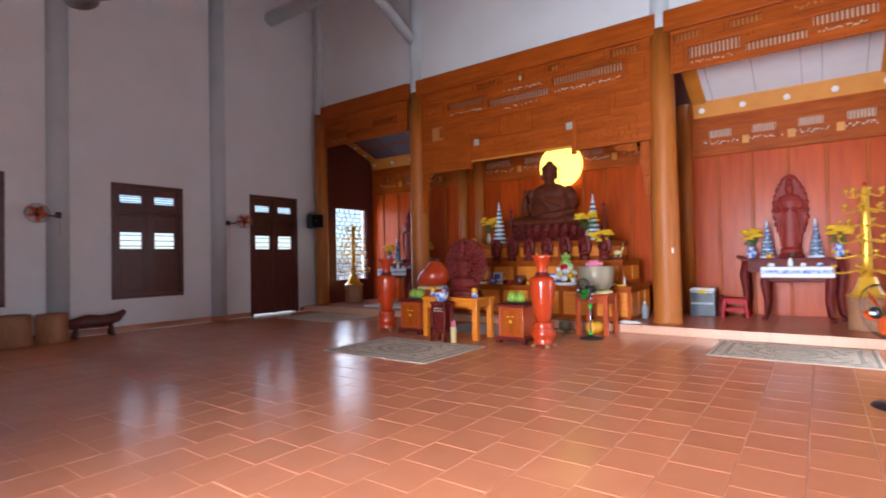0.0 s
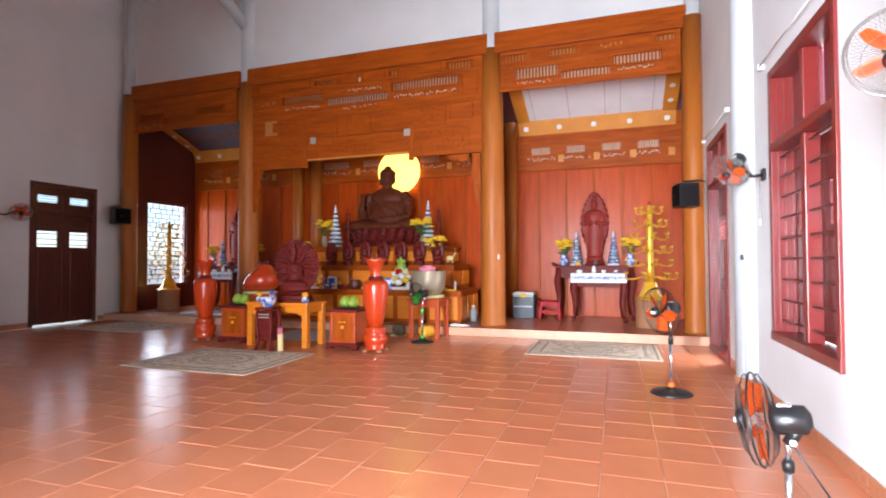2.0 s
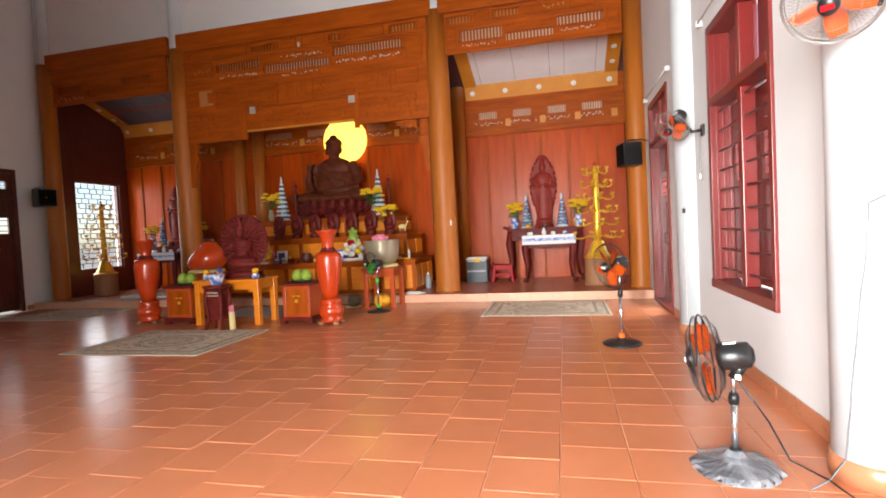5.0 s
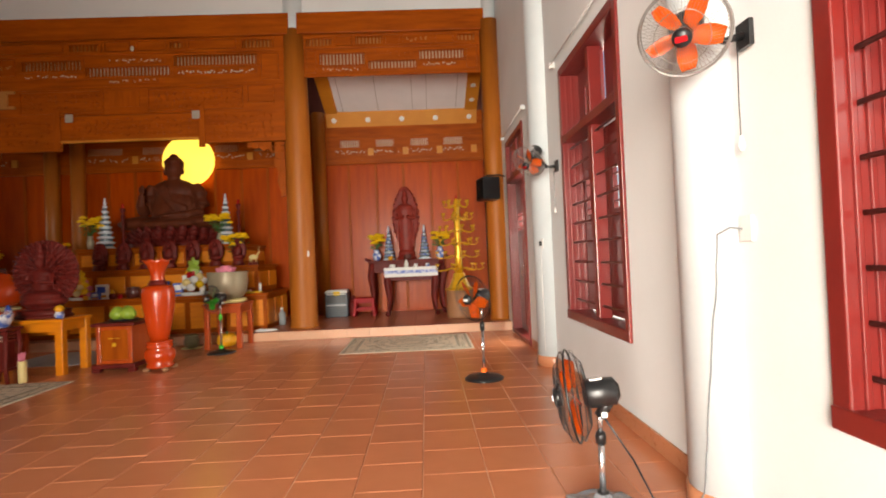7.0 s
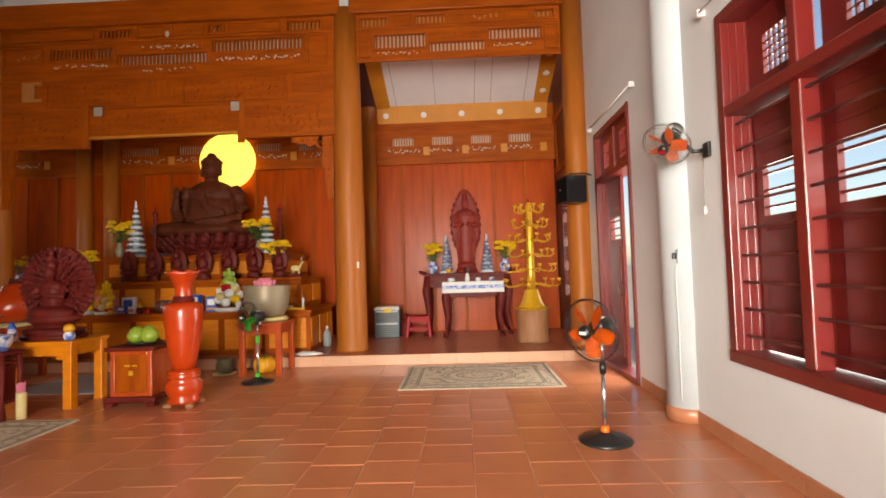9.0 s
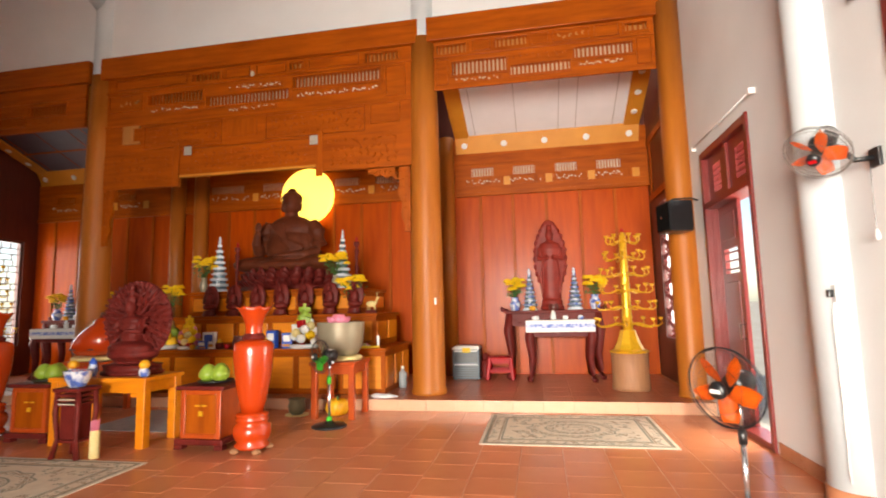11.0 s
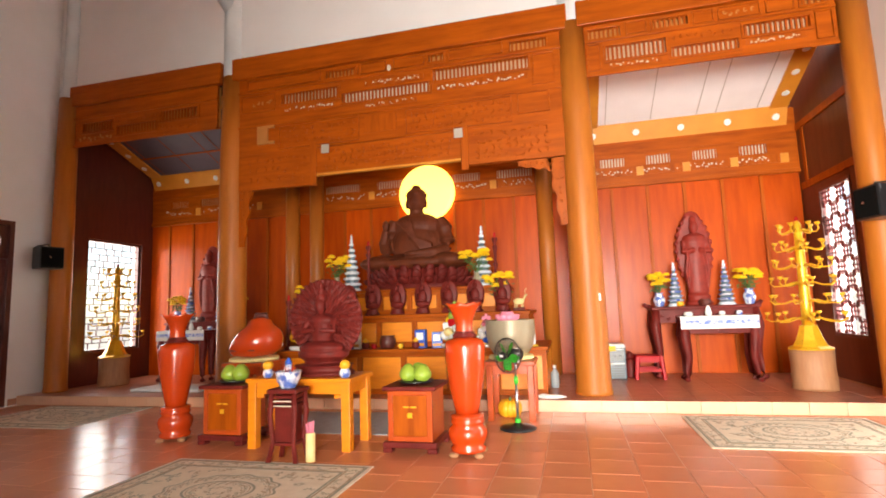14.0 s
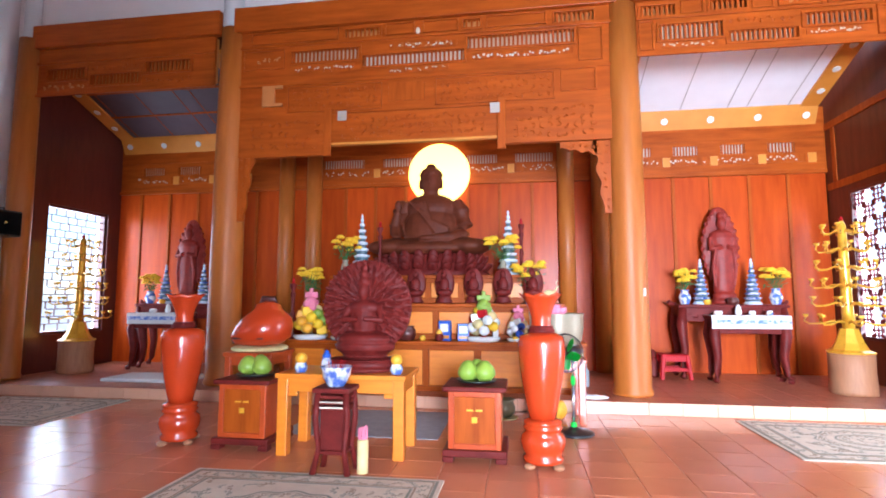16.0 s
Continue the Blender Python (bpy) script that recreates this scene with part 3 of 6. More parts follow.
def bay_ceiling(name, x0, x1, frame, sheet=CEIL_WHITE):
    zt = lambda y: 4.743 + (12.54 - y) * 0.381
    c = structure(new(name), "sloping %s sheet ceiling in a yellow wooden frame" % ("white" if sheet is CEIL_WHITE else "shade-darkened slate"), "ceiling")
    bm = bmesh.new()

    def slab(a, b, y0, y1, z0, z1, th):
        vs = [bm.verts.new(p) for p in ((a, y0, z0), (b, y0, z0), (b, y1, z1), (a, y1, z1), (a, y0, z0 + th), (b, y0, z0 + th), (b, y1, z1 + th), (a, y1, z1 + th))]
        for f in ((3, 2, 1, 0), (4, 5, 6, 7), (0, 1, 5, 4), (1, 2, 6, 5), (2, 3, 7, 6), (3, 0, 4, 7)):
            bm.faces.new([vs[i] for i in f])
    slab(x0 - 0.05, x1 + 0.05, 10.65, 12.58, zt(10.65) + 0.02, zt(12.58) + 0.02, 0.02)
    part("sheet", bm, sheet, c)
    if frame:
        bm = bmesh.new()
        for k in (0.045, 0.32, 0.59, 0.70, 0.93):
            xk = x0 + (x1 - x0) * k
            slab(xk - 0.005, xk + 0.005, 10.65, 12.54, zt(10.65) + 0.005, zt(12.54) + 0.005, 0.012)
        if sheet is DIM_SLATE:
            for yk in (11.35, 11.95):
                slab(x0, x1, yk - 0.015, yk + 0.015, zt(yk - 0.015), zt(yk + 0.015), 0.014)
        part("seam", bm, WOOD if sheet is DIM_SLATE else SEAM_GREY, c)
        bm = bmesh.new()
        slab(x0 - 0.28, x0, 10.65, 12.56, zt(10.65) - 0.02, zt(12.56) - 0.02, 0.07)
        slab(x1, x1 + 0.28, 10.65, 12.56, zt(10.65) - 0.02, zt(12.56) - 0.02, 0.07)
        slab(x0 - 0.28, x1 + 0.28, 12.545, 12.69, 4.725, 4.42, 0.07)
        part("frame", bm, YELLOW_TRIM, c, "yellow wooden frame")
        for k in range(5):
            bm = bmesh.new()
            lathe(bm, [(0.055, 0), (0.06, 0.012), (0.05, 0.02)], 16)
            o = part("downlight", bm, WHITE, c, "round white downlight")
            o.matrix_basis = Matrix.Translation((x0 - 0.1 + k * (x1 - x0 + 0.2) / 4, 12.60, 4.58)) @ Euler((radians(115), 0, 0)).to_matrix().to_4x4()
        for k in range(3):
            bm = bmesh.new()
            lathe(bm, [(0.055, 0), (0.06, 0.012), (0.05, 0.02)], 16)
            o = part("downlight", bm, WHITE, c, "round white downlight")
            yy = 12.2 - 0.45 * k
            o.matrix_basis = Matrix.Translation(((x1 if x0 > -5 else x0 - 0.28) + 0.14, yy, zt(yy) - 0.022)) @ Euler((radians(180 - 21), 0, 0)).to_matrix().to_4x4()


bay_ceiling("ceiling_bay_east", -0.93, 1.97, True)
bay_ceiling("ceiling_bay_middle", -7.1, -1.65, False)
bay_ceiling("ceiling_bay_west", -10.77, -7.87, True, DIM_SLATE)


# ---- windows and doors ----
def carved_vent(bm, x, y0, y1, z0, z1):
    """A small openwork of crossing bars in a panel that stands along y."""
    n = 5
    for k in range(1, n):
        yy = y0 + (y1 - y0) * k / n
        box(bm, x - 0.008, yy - 0.007, z0, x + 0.008, yy + 0.007, z1)
    for k in range(1, 5):
        zz = z0 + (z1 - z0) * k / 5
        box(bm, x - 0.007, y0, zz - 0.006, x + 0.007, y1, zz + 0.006)


def leaf(parent, name, width, z0, z1, slit, hinge, rz, material=RED_PAINT):
    """A shutter or door leaf, hinged at its edge, with raised panels and a barred slit."""
    th = 0.02
    ob = new(name)
    ob.parent = parent
    ob.matrix_basis = pose(*hinge, 0, 0, rz)
    w = wall("leaf_board", "x", -th, th, 0.004, width - 0.004, z0, z1, [(0.1, width - 0.1, *slit)] if slit else [], material)
    w.parent = ob
    zs = (z0, (slit or (z0 + (z1 - z0) * 0.55,) * 2)[0], (slit or (0, z0 + (z1 - z0) * 0.55))[1], z1)
    for a, b in ((zs[0], zs[1]), (zs[2], zs[3])):
        if b - a > 0.3:
            part("raised_panel", boxes((-th - 0.012, 0.12, a + 0.1, th + 0.012, width - 0.12, b - 0.1), bevel=0.01), material, ob)
    if slit:
        for k in range(3):
            z = slit[0] + (slit[1] - slit[0]) * (k + 0.5) / 3
            part("slat", boxes((-0.012, 0.1, z - 0.009, 0.012, width - 0.1, z + 0.009)), material, ob)
    return ob


def opening_frame(ob, x, hole, transom, inward, material=RED_PAINT):
    y0, y1, z0, z1 = hole
    fw, d0, d1 = 0.09, x - 0.02, x + 0.225
    if inward < 0:
        d0, d1 = x - 0.225, x + 0.02
    part("frame_side", boxes((d0, y0 + 0.002, z0, d1, y0 + fw, z1 - 0.002), bevel=0.008), material, ob)
    part("frame_side", boxes((d0, y1 - fw, z0, d1, y1 - 0.002, z1 - 0.002), bevel=0.008), material, ob)
    for k in range(3):
        xx = d0 + 0.05 + 0.06 * k
        part("flute", boxes((xx, y1 - fw - 0.012, z0 + fw, xx + 0.025, y1 - fw + 0.002, z1 - fw), bevel=0.005), material, ob)
    part("frame_head", boxes((d0, y0 + fw, z1 - fw, d1, y1 - fw, z1 - 0.003), bevel=0.008), material, ob)
    part("transom_bar", boxes((d0, y0 + fw, transom - 0.04, d1, y1 - fw, transom + 0.04), bevel=0.008), material, ob)
    if z0 > 0.1:
        part("sill", boxes((d0 - 0.01, y0 + 0.004, z0 + 0.002, d1, y1 - 0.004, z0 + fw), bevel=0.008), material, ob)
    part("architrave", boxes((x - 0.025 if inward > 0 else x, y0 - 0.0, z0, x - 0.003 if inward > 0 else x + 0.025, y0 + 0.05, z1), bevel=0.004), material, ob)


def window_east(name, hole):
    y0, y1, z0, z1 = hole
    w = structure(tagged(new(name), "oxblood wooden window with bars before closed shutters", "window"))
    tr, ym = 2.52, (y0 + y1) / 2
    opening_frame(w, XR, hole, tr, 1)
    part("mullion", boxes((XR + 0.02, ym - 0.05, z0 + 0.09, XR + 0.14, ym + 0.05, tr - 0.04), bevel=0.01), RED_PAINT, w)
    part("mullion", boxes((XR + 0.02, ym - 0.04, tr + 0.04, XR + 0.14, ym + 0.04, z1 - 0.09), bevel=0.01), RED_PAINT, w)
    for a, b in ((y0 + 0.09, ym - 0.05), (ym + 0.05, y1 - 0.09)):
        n = 9
        for k in range(n):
            z = z0 + 0.2 + (tr - z0 - 0.3) * k / (n - 1)
            part("bar", tube(bmesh.new(), [(XR + 0.06, a, z), (XR + 0.06, b, z)], 0.011, 6), DARK_WOOD, w, smooth=True)
        p = wall("transom_panel", "x", XR + 0.17, XR + 0.2, a, b, tr + 0.04, z1 - 0.09, [(a + 0.2, b - 0.2, tr + 0.2, tr + 0.48)], RED_PAINT)
        p.parent = w
        bm = bmesh.new()
        carved_vent(bm, XR + 0.185, a + 0.2, b - 0.2, tr + 0.2, tr + 0.48)
        part("carved_vent", bm, RED_PAINT, w)
    wd = (y1 - y0 - 0.18) / 2
    for yy in (y0 + 0.09, ym):
        leaf(w, "shutter", wd, z0 + 0.1, tr - 0.05, (1.72, 2.08), (XR + 0.2, yy, 0), 0)


window_east("window_1", WINDOWS_R[0])
window_east("window_2", WINDOWS_R[1])

door = structure(tagged(new("door_1"), "oxblood wooden double door, one leaf open to daylight", "door"))
y0, y1, z0, z1 = DOORS_R[0]
opening_frame(door, XR, DOORS_R[0], 2.62, 1)
ym = (y0 + y1) / 2
for a, b in ((y0 + 0.09, ym - 0.04), (ym + 0.04, y1 - 0.09)):
    p = wall("transom_panel", "x", XR + 0.05, XR + 0.08, a, b, 2.66, z1 - 0.09, [(a + 0.2, b - 0.2, 2.76, 3.1)], RED_PAINT)
    p.parent = door
    bm = bmesh.new()
    carved_vent(bm, XR + 0.065, a + 0.2, b - 0.2, 2.76, 3.1)
    part("carved_vent", bm, RED_PAINT, door)
part("mullion", boxes((XR + 0.02, ym - 0.04, 2.66, XR + 0.12, ym + 0.04, z1 - 0.09), bevel=0.01), RED_PAINT, door)
part("threshold", boxes((XR - 0.02, y0 + 0.09, 0.0, XR + 0.2, y1 - 0.09, 0.06), bevel=0.01), RED_PAINT, door)
lf = leaf(door, "door_leaf", 0.69, 0.07, 2.58, (1.75, 2.05), (XR + 0.13, ym + 0.0, 0), -2)
part("handle", tube(bmesh.new(), [(-0.02, 0.07, 1.0), (-0.07, 0.07, 1.0), (-0.07, 0.07, 1.16), (-0.02, 0.07, 1.16)], 0.01, 8), CHROME, lf, "steel pull handle", smooth=True)
leaf(door, "door_leaf", 0.69, 0.07, 2.58, (1.75, 2.05), (XR + T + 0.06, y0 + 0.04, 0), 176)


def closed_west(name, hole, lab, cat, bottom):
    y0, y1, z0, z1 = hole
    w = structure(tagged(new(name), lab, cat))
    tr, ym = 2.62, (y0 + y1) / 2
    opening_frame(w, XL, hole, tr, -1, DARK_WOOD)
    part("mullion", boxes((XL - 0.12, ym - 0.04, z0 + 0.03, XL - 0.02, ym + 0.04, tr - 0.04), (XL - 0.12, ym - 0.04, tr + 0.04, XL - 0.02, ym + 0.04, z1 - 0.09), bevel=0.01), DARK_WOOD, w)
    wd = (y1 - y0 - 0.18) / 2 - 0.04
    for k in range(2):
        yy = y0 + 0.09 if k == 0 else ym + 0.04
        leaf(w, "door_leaf" if cat == "door" else "shutter", wd, z0 + bottom, tr - 0.04, (1.80, 2.16), (XL - 0.06, yy, 0), 0, DARK_WOOD)
        leaf(w, "transom_leaf", wd, tr + 0.04, z1 - 0.09, (2.82, 2.98), (XL - 0.06, yy, 0), 0, DARK_WOOD)


closed_west("door_2", DOOR_L, "closed dark wooden double door with barred slits", "door", 0.045)
for i, h in enumerate(WINDOWS_L):
    closed_west("window_%d" % (i + 3), h, "closed dark wooden shutters with barred slits", "window", 0.09)


# ---- carved screens at the sides of the altar ----
def screen_shell(name, x, hole, label):
    y0, y1, z0, z1 = hole
    w = structure(tagged(new(name), label, "screen"))
    for a, b, c, d in ((y0, y0 + 0.05, z0, z1), (y1 - 0.05, y1, z0, z1), (y0 + 0.05, y1 - 0.05, z0, z0 + 0.05), (y0 + 0.05, y1 - 0.05, z1 - 0.05, z1)):
        part("frame_bar", boxes((x - 0.04, a, c, x + 0.04, b, d), bevel=0.006), DARK_WOOD, w)
    return w


def rosette_screen(name, x, hole, ny, nz):
    """Pierced blossom cells: open four-lobed ones by turns with finely pierced ones."""
    y0, y1, z0, z1 = hole[0] + 0.05, hole[1] - 0.05, hole[2] + 0.05, hole[3] - 0.05
    w = screen_shell(name, x, hole, "carved openwork wooden blossom screen against daylight")
    dy, dz = (y1 - y0) / ny, (z1 - z0) / nz
    for i in range(ny):
        for j in range(nz):
            cy, cz = y0 + (i + 0.5) * dy, z0 + (j + 0.5) * dz
            bm = bmesh.new()
            if (i + j) % 2:
                for a, b in ((-1, -1), (-1, 1), (1, -1), (1, 1)):
                    blob(bm, (x, cy + a * dy * 0.44, cz + b * dz * 0.44), (0.014, dy * 0.17, dz * 0.17), 8, 5)
                for a, b in ((1, 0), (-1, 0), (0, 1), (0, -1)):
                    blob(bm, (x, cy + a * dy * 0.48, cz + b * dz * 0.48), (0.012, dy * (0.05 + 0.11 * abs(b)), dz * (0.05 + 0.11 * abs(a))), 8, 5)
            else:
                for a in (-1, 0, 1):
                    tube(bm, [(x, cy + a * dy * 0.31, cz - dz * 0.5), (x, cy + a * dy * 0.38, cz), (x, cy + a * dy * 0.31, cz + dz * 0.5)], 0.013, 5)
                    tube(bm, [(x, cy - dy * 0.5, cz + a * dz * 0.31), (x, cy, cz + a * dz * 0.36), (x, cy + dy * 0.5, cz + a * dz * 0.31)], 0.014, 5)
                for a, b in ((-0.32, -0.32), (-0.32, 0.32), (0.32, -0.32), (0.32, 0.32), (0, 0)):
                    blob(bm, (x, cy + a * dy, cz + b * dz), (0.016, dy * 0.12, dz * 0.12), 8, 5)
            part("pierced_cell", bm, RED_PAINT, w)


def fret_screen(name, x, hole, rows):
    """A fretwork of thin level bars joined by short staggered uprights."""
    y0, y1, z0, z1 = hole[0] + 0.05, hole[1] - 0.05, hole[2] + 0.05, hole[3] - 0.05
    w = screen_shell(name, x, hole, "dark wooden fretwork screen against daylight")
    rng = random.Random(9)
    dz = (z1 - z0) / rows
    for k in range(1, rows):
        z = z0 + k * dz
        a = y0 + (0.0 if k % 3 else 0.12)
        b = y1 - (0.0 if (k + 1) % 3 else 0.15)
        part("level_bar", boxes((x - 0.011, a, z - 0.009, x + 0.011, b, z + 0.009)), DARK_WOOD, w)
    for k in range(rows):
        y = y0 + 0.10 + (k % 3) * 0.09
        while y < y1 - 0.08:
            z = z0 + k * dz
            part("short_upright", boxes((x - 0.010, y - 0.008, z + 0.0095, x + 0.010, y + 0.008, z + dz - 0.0095)), DARK_WOOD, w)
            y += rng.choice((0.20, 0.27, 0.34))


rosette_screen("screen_east", XR - 0.02, SCREEN, 4, 10)
fret_screen("screen_west", XL + 0.12, SCREEN_W, 17)



# ---- fans ----
def ring(bm, r, tr, y, n=32):
    pts = [(r * math.cos(2 * math.pi * k / n), y, r * math.sin(2 * math.pi * k / n)) for k in range(n)]
    vs = []
    for k in range(n):
        a = 2 * math.pi * k / n
        vs.append([bm.verts.new(((r + tr * math.cos(b)) * math.cos(a), y + tr * math.sin(b), (r + tr * math.cos(b)) * math.sin(a))) for b in (0, 1.57, 3.14, 4.71)])
    for k in range(n):
        p, q = vs[k], vs[(k + 1) % n]
        for j in range(4):
            bm.faces.new((p[j], p[(j + 1) % 4], q[(j + 1) % 4], q[j]))


def fan_head(parent, m, r, blade, n_blades=5, cage=None):
    """Cage, blades, hub and motor; it blows towards -y of its own pose m."""
    h = new("fan_head")
    h.parent = parent
    h.matrix_basis = m
    bm = bmesh.new()
    cage = cage or BLACK
    ring(bm, r, 0.006, 0.0)
    ring(bm, r * 0.97, 0.0025, -0.03)
    ring(bm, r * 0.97, 0.0025, 0.03)
    ring(bm, r * 0.6, 0.0015, -0.07)
    part("rim", bm, cage, h, smooth=True)
    bm = bmesh.new()
    for s in (-1, 1):
        for k in range(64):
            a = 2 * math.pi * k / 64
            c, d = math.cos(a), math.sin(a)
            tube(bm, [(c * r * 0.2, s * 0.075, d * r * 0.2), (c * r * 0.7, s * 0.068, d * r * 0.7), (c * r * 0.98, s * 0.02, d * r * 0.98)], 0.0008, 3)
    tagged(part("cage_wire_mesh", bm, cage, h, "thin cage wires"), kind="stuff")
    for k in range(n_blades):
        bm = bmesh.new()
        rows = []
        for i in range(7):
            t = i / 6
            rad = r * (0.18 + 0.68 * t)
            wd = (0.2 + 0.75 * math.sin(math.pi * (0.18 + 0.62 * t))) * r * 0.34
            rows.append([(rad, -0.03 + 0.05 * u, (u - 0.45) * wd * 1.3 + 0.08 * r * t) for u in (0, 0.5, 1)])
        vs = [[bm.verts.new(p) for p in row] for row in rows]
        for a, b in zip(vs, vs[1:]):
            for j in range(2):
                bm.faces.new((a[j], a[j + 1], b[j + 1], b[j]))
        bmesh.ops.solidify(bm, geom=bm.faces[:], thickness=0.004)
        bmesh.ops.rotate(bm, verts=bm.verts, matrix=Matrix.Rotation(2 * math.pi * k / n_blades + 0.4, 3, "Y"))
        part("blade", bm, blade, h, smooth=True)
    bm = lathe(bmesh.new(), [(0.01, -0.10), (r * 0.2, -0.095), (r * 0.22, -0.075), (r * 0.22, -0.06)][::1], 20)
    bmesh.ops.rotate(bm, verts=bm.verts, matrix=Matrix.Rotation(radians(-90), 3, "X"))
    hub = part("hub", bm, BLACK, h, smooth=True)
    part("hub_badge", boxes((-r * 0.13, -0.104, -0.012, r * 0.13, -0.0985, 0.012)), RED_PLASTIC if cage is WIRE else WHITE, hub, "small maker's plate")
    bm = lathe(bmesh.new(), [(0.02, 0.05), (0.065, 0.06), (0.075, 0.09), (0.07, 0.21), (0.03, 0.235)], 20)
    bmesh.ops.rotate(bm, verts=bm.verts, matrix=Matrix.Rotation(radians(-90), 3, "X"))
    part("motor", bm, BLACK, h, "black motor housing", smooth=True)
    part("badge", boxes((-0.03, 0.1, 0.069, 0.03, 0.16, 0.077), (-0.079, 0.1, -0.03, -0.069, 0.16, 0.03)), WHITE, h, "pale maker's label")
    return h


def standing_fan(x, y, rz, height, r, blade, accent, label, base_mat=BLACK, tilt=0.0):
    f = thing("standing_fan", x, y, 0, label, "fan", rz, "standing fans")
    part("base", turned((0.21, 0), (0.215, 0.012), (0.19, 0.03), (0.09, 0.045), (0.05, 0.06), (0.035, 0.075), steps=28), base_mat, f, smooth=True)
    part("collar", turned((0.034, 0.07), (0.036, 0.09), (0.03, 0.12), steps=16), accent, f, smooth=True)
    part("lower_pole", turned((0.017, 0.12), (0.017, height * 0.62), steps=12), CHROME, f, "speckled steel pole", smooth=True)
    part("clamp", turned((0.026, height * 0.6), (0.028, height * 0.66), (0.022, height * 0.7), steps=14), accent if accent is GREEN else BLACK, f, smooth=True)
    part("upper_pole", turned((0.013, height * 0.69), (0.013, height - 0.06), steps=12), CHROME, f, smooth=True)
    part("neck", tube(bmesh.new(), [(0, 0, height - 0.1), (0, 0.03, height - 0.05), (0, 0.05, height - 0.015)], 0.03, 10), BLACK, f, smooth=True)
    for kx in (-0.032, 0.032):
        part("knob", boxes((kx - 0.008, 0.01, height - 0.1, kx + 0.008, 0.04, height - 0.07), bevel=0.006), WHITE, f)
    fan_head(f, pose(0, -0.13, height, tilt, 0, 0), r, blade)
    return f


standing_fan(1.53, 6.42, -52, 0.89, 0.25, ORANGE, ORANGE, "standing fan with orange blades and a round black base", tilt=8)
low = standing_fan(1.80, 3.40, -110, 0.60, 0.235, ORANGE, BLACK, "low standing fan, orange blades, base wrapped in clear plastic", BLACK, 9)
bm = lathe(bmesh.new(), [(0.218, 0.002), (0.222, 0.014), (0.20, 0.036), (0.14, 0.05), (0.09, 0.062), (0.05, 0.08), (0.036, 0.11)], 44)
for v in bm.verts:
    v.co += Vector((v.co.x, v.co.y, 0.03)) * 0.16 * noise.noise(v.co * 31) * (1 if v.co.z > 0.01 else 0.4)
    v.co.z = max(v.co.z, 0.002)
part("plastic_wrap", bm, WRAP, low, "crumpled clear plastic wrapping")
standing_fan(-2.30, 8.95, -36, 0.86, 0.2, GREEN, GREEN, "small standing fan with bright green blades")


def wall_fan(wx, wy, wz, centre, aim, blade=ORANGE):
    """A fan on a bracket at the wall, its cage at centre and blowing towards aim."""
    f = thing("wall_fan", wx, wy, wz, "wall fan with orange blades on a black bracket", "fan", 0, "wall fans")
    s = 1 if wx > 0 else -1
    c, a = Vector(centre) - Vector((wx, wy, wz)), Vector(aim) - Vector((wx, wy, wz))
    d = (a - c).normalized()
    part("bracket_plate", boxes((-0.012, -0.05, -0.06, 0.012, 0.05, 0.06), bevel=0.004), BLACK, f)
    part("arm", tube(bmesh.new(), [(0, 0, 0), tuple(c * 0.35 + Vector((0, 0, -0.03))), tuple(c - d * 0.16)], 0.018, 8), BLACK, f, smooth=True)
    q = (-d).to_track_quat("Y", "Z").to_matrix().to_4x4()
    fan_head(f, Matrix.Translation(c) @ q, 0.19, blade, 5, WIRE)
    if wx > 0:
        part("pull_cord", tube(bmesh.new(), [(-0.03, 0.01, -0.05), (-0.035, 0.012, -0.3), (-0.03, 0.016, -0.46)], 0.003, 5), BLACK, f)
        part("pull_handle", turned((0.006, -0.52), (0.016, -0.50), (0.012, -0.47), (0.005, -0.45), steps=10), WHITE, f).matrix_basis = pose(-0.03, 0.016, 0)
    else:
        part("pull_cord", tube(bmesh.new(), [(0.03, 0.01, -0.05), (0.035, 0.012, -0.4)], 0.003, 5), BLACK, f)
    return f


wall_fan(XR - 0.02, 3.03, 2.29, (2.12, 2.99, 2.29), (1.0, 1.4, 1.0))
wall_fan(XR - 0.02, 6.38, 2.30, (2.13, 6.45, 2.37), (1.2, 5.7, 1.2))
wall_fan(XL + 0.2, 3.85, 2.45, (XL + 0.42, 3.45, 2.45), (XL + 2.5, 2.6, 1.5))
wall_fan(XL + 0.2, 7.45, 2.45, (XL + 0.45, 7.75, 2.5), (XL + 2.2, 6.8, 1.5))

pf = thing("pole_fan", -1.36, 0.90, 9.98, "fan with red hub hanging on a pole from the ceiling", "fan")
part("pole", turned((0.018, -7.15), (0.018, 0.03), steps=10), GREY_PAINT, pf, smooth=True)
fan_head(pf, pose(0, 0, -7.30, -28, 0, 62), 0.25, ORANGE)


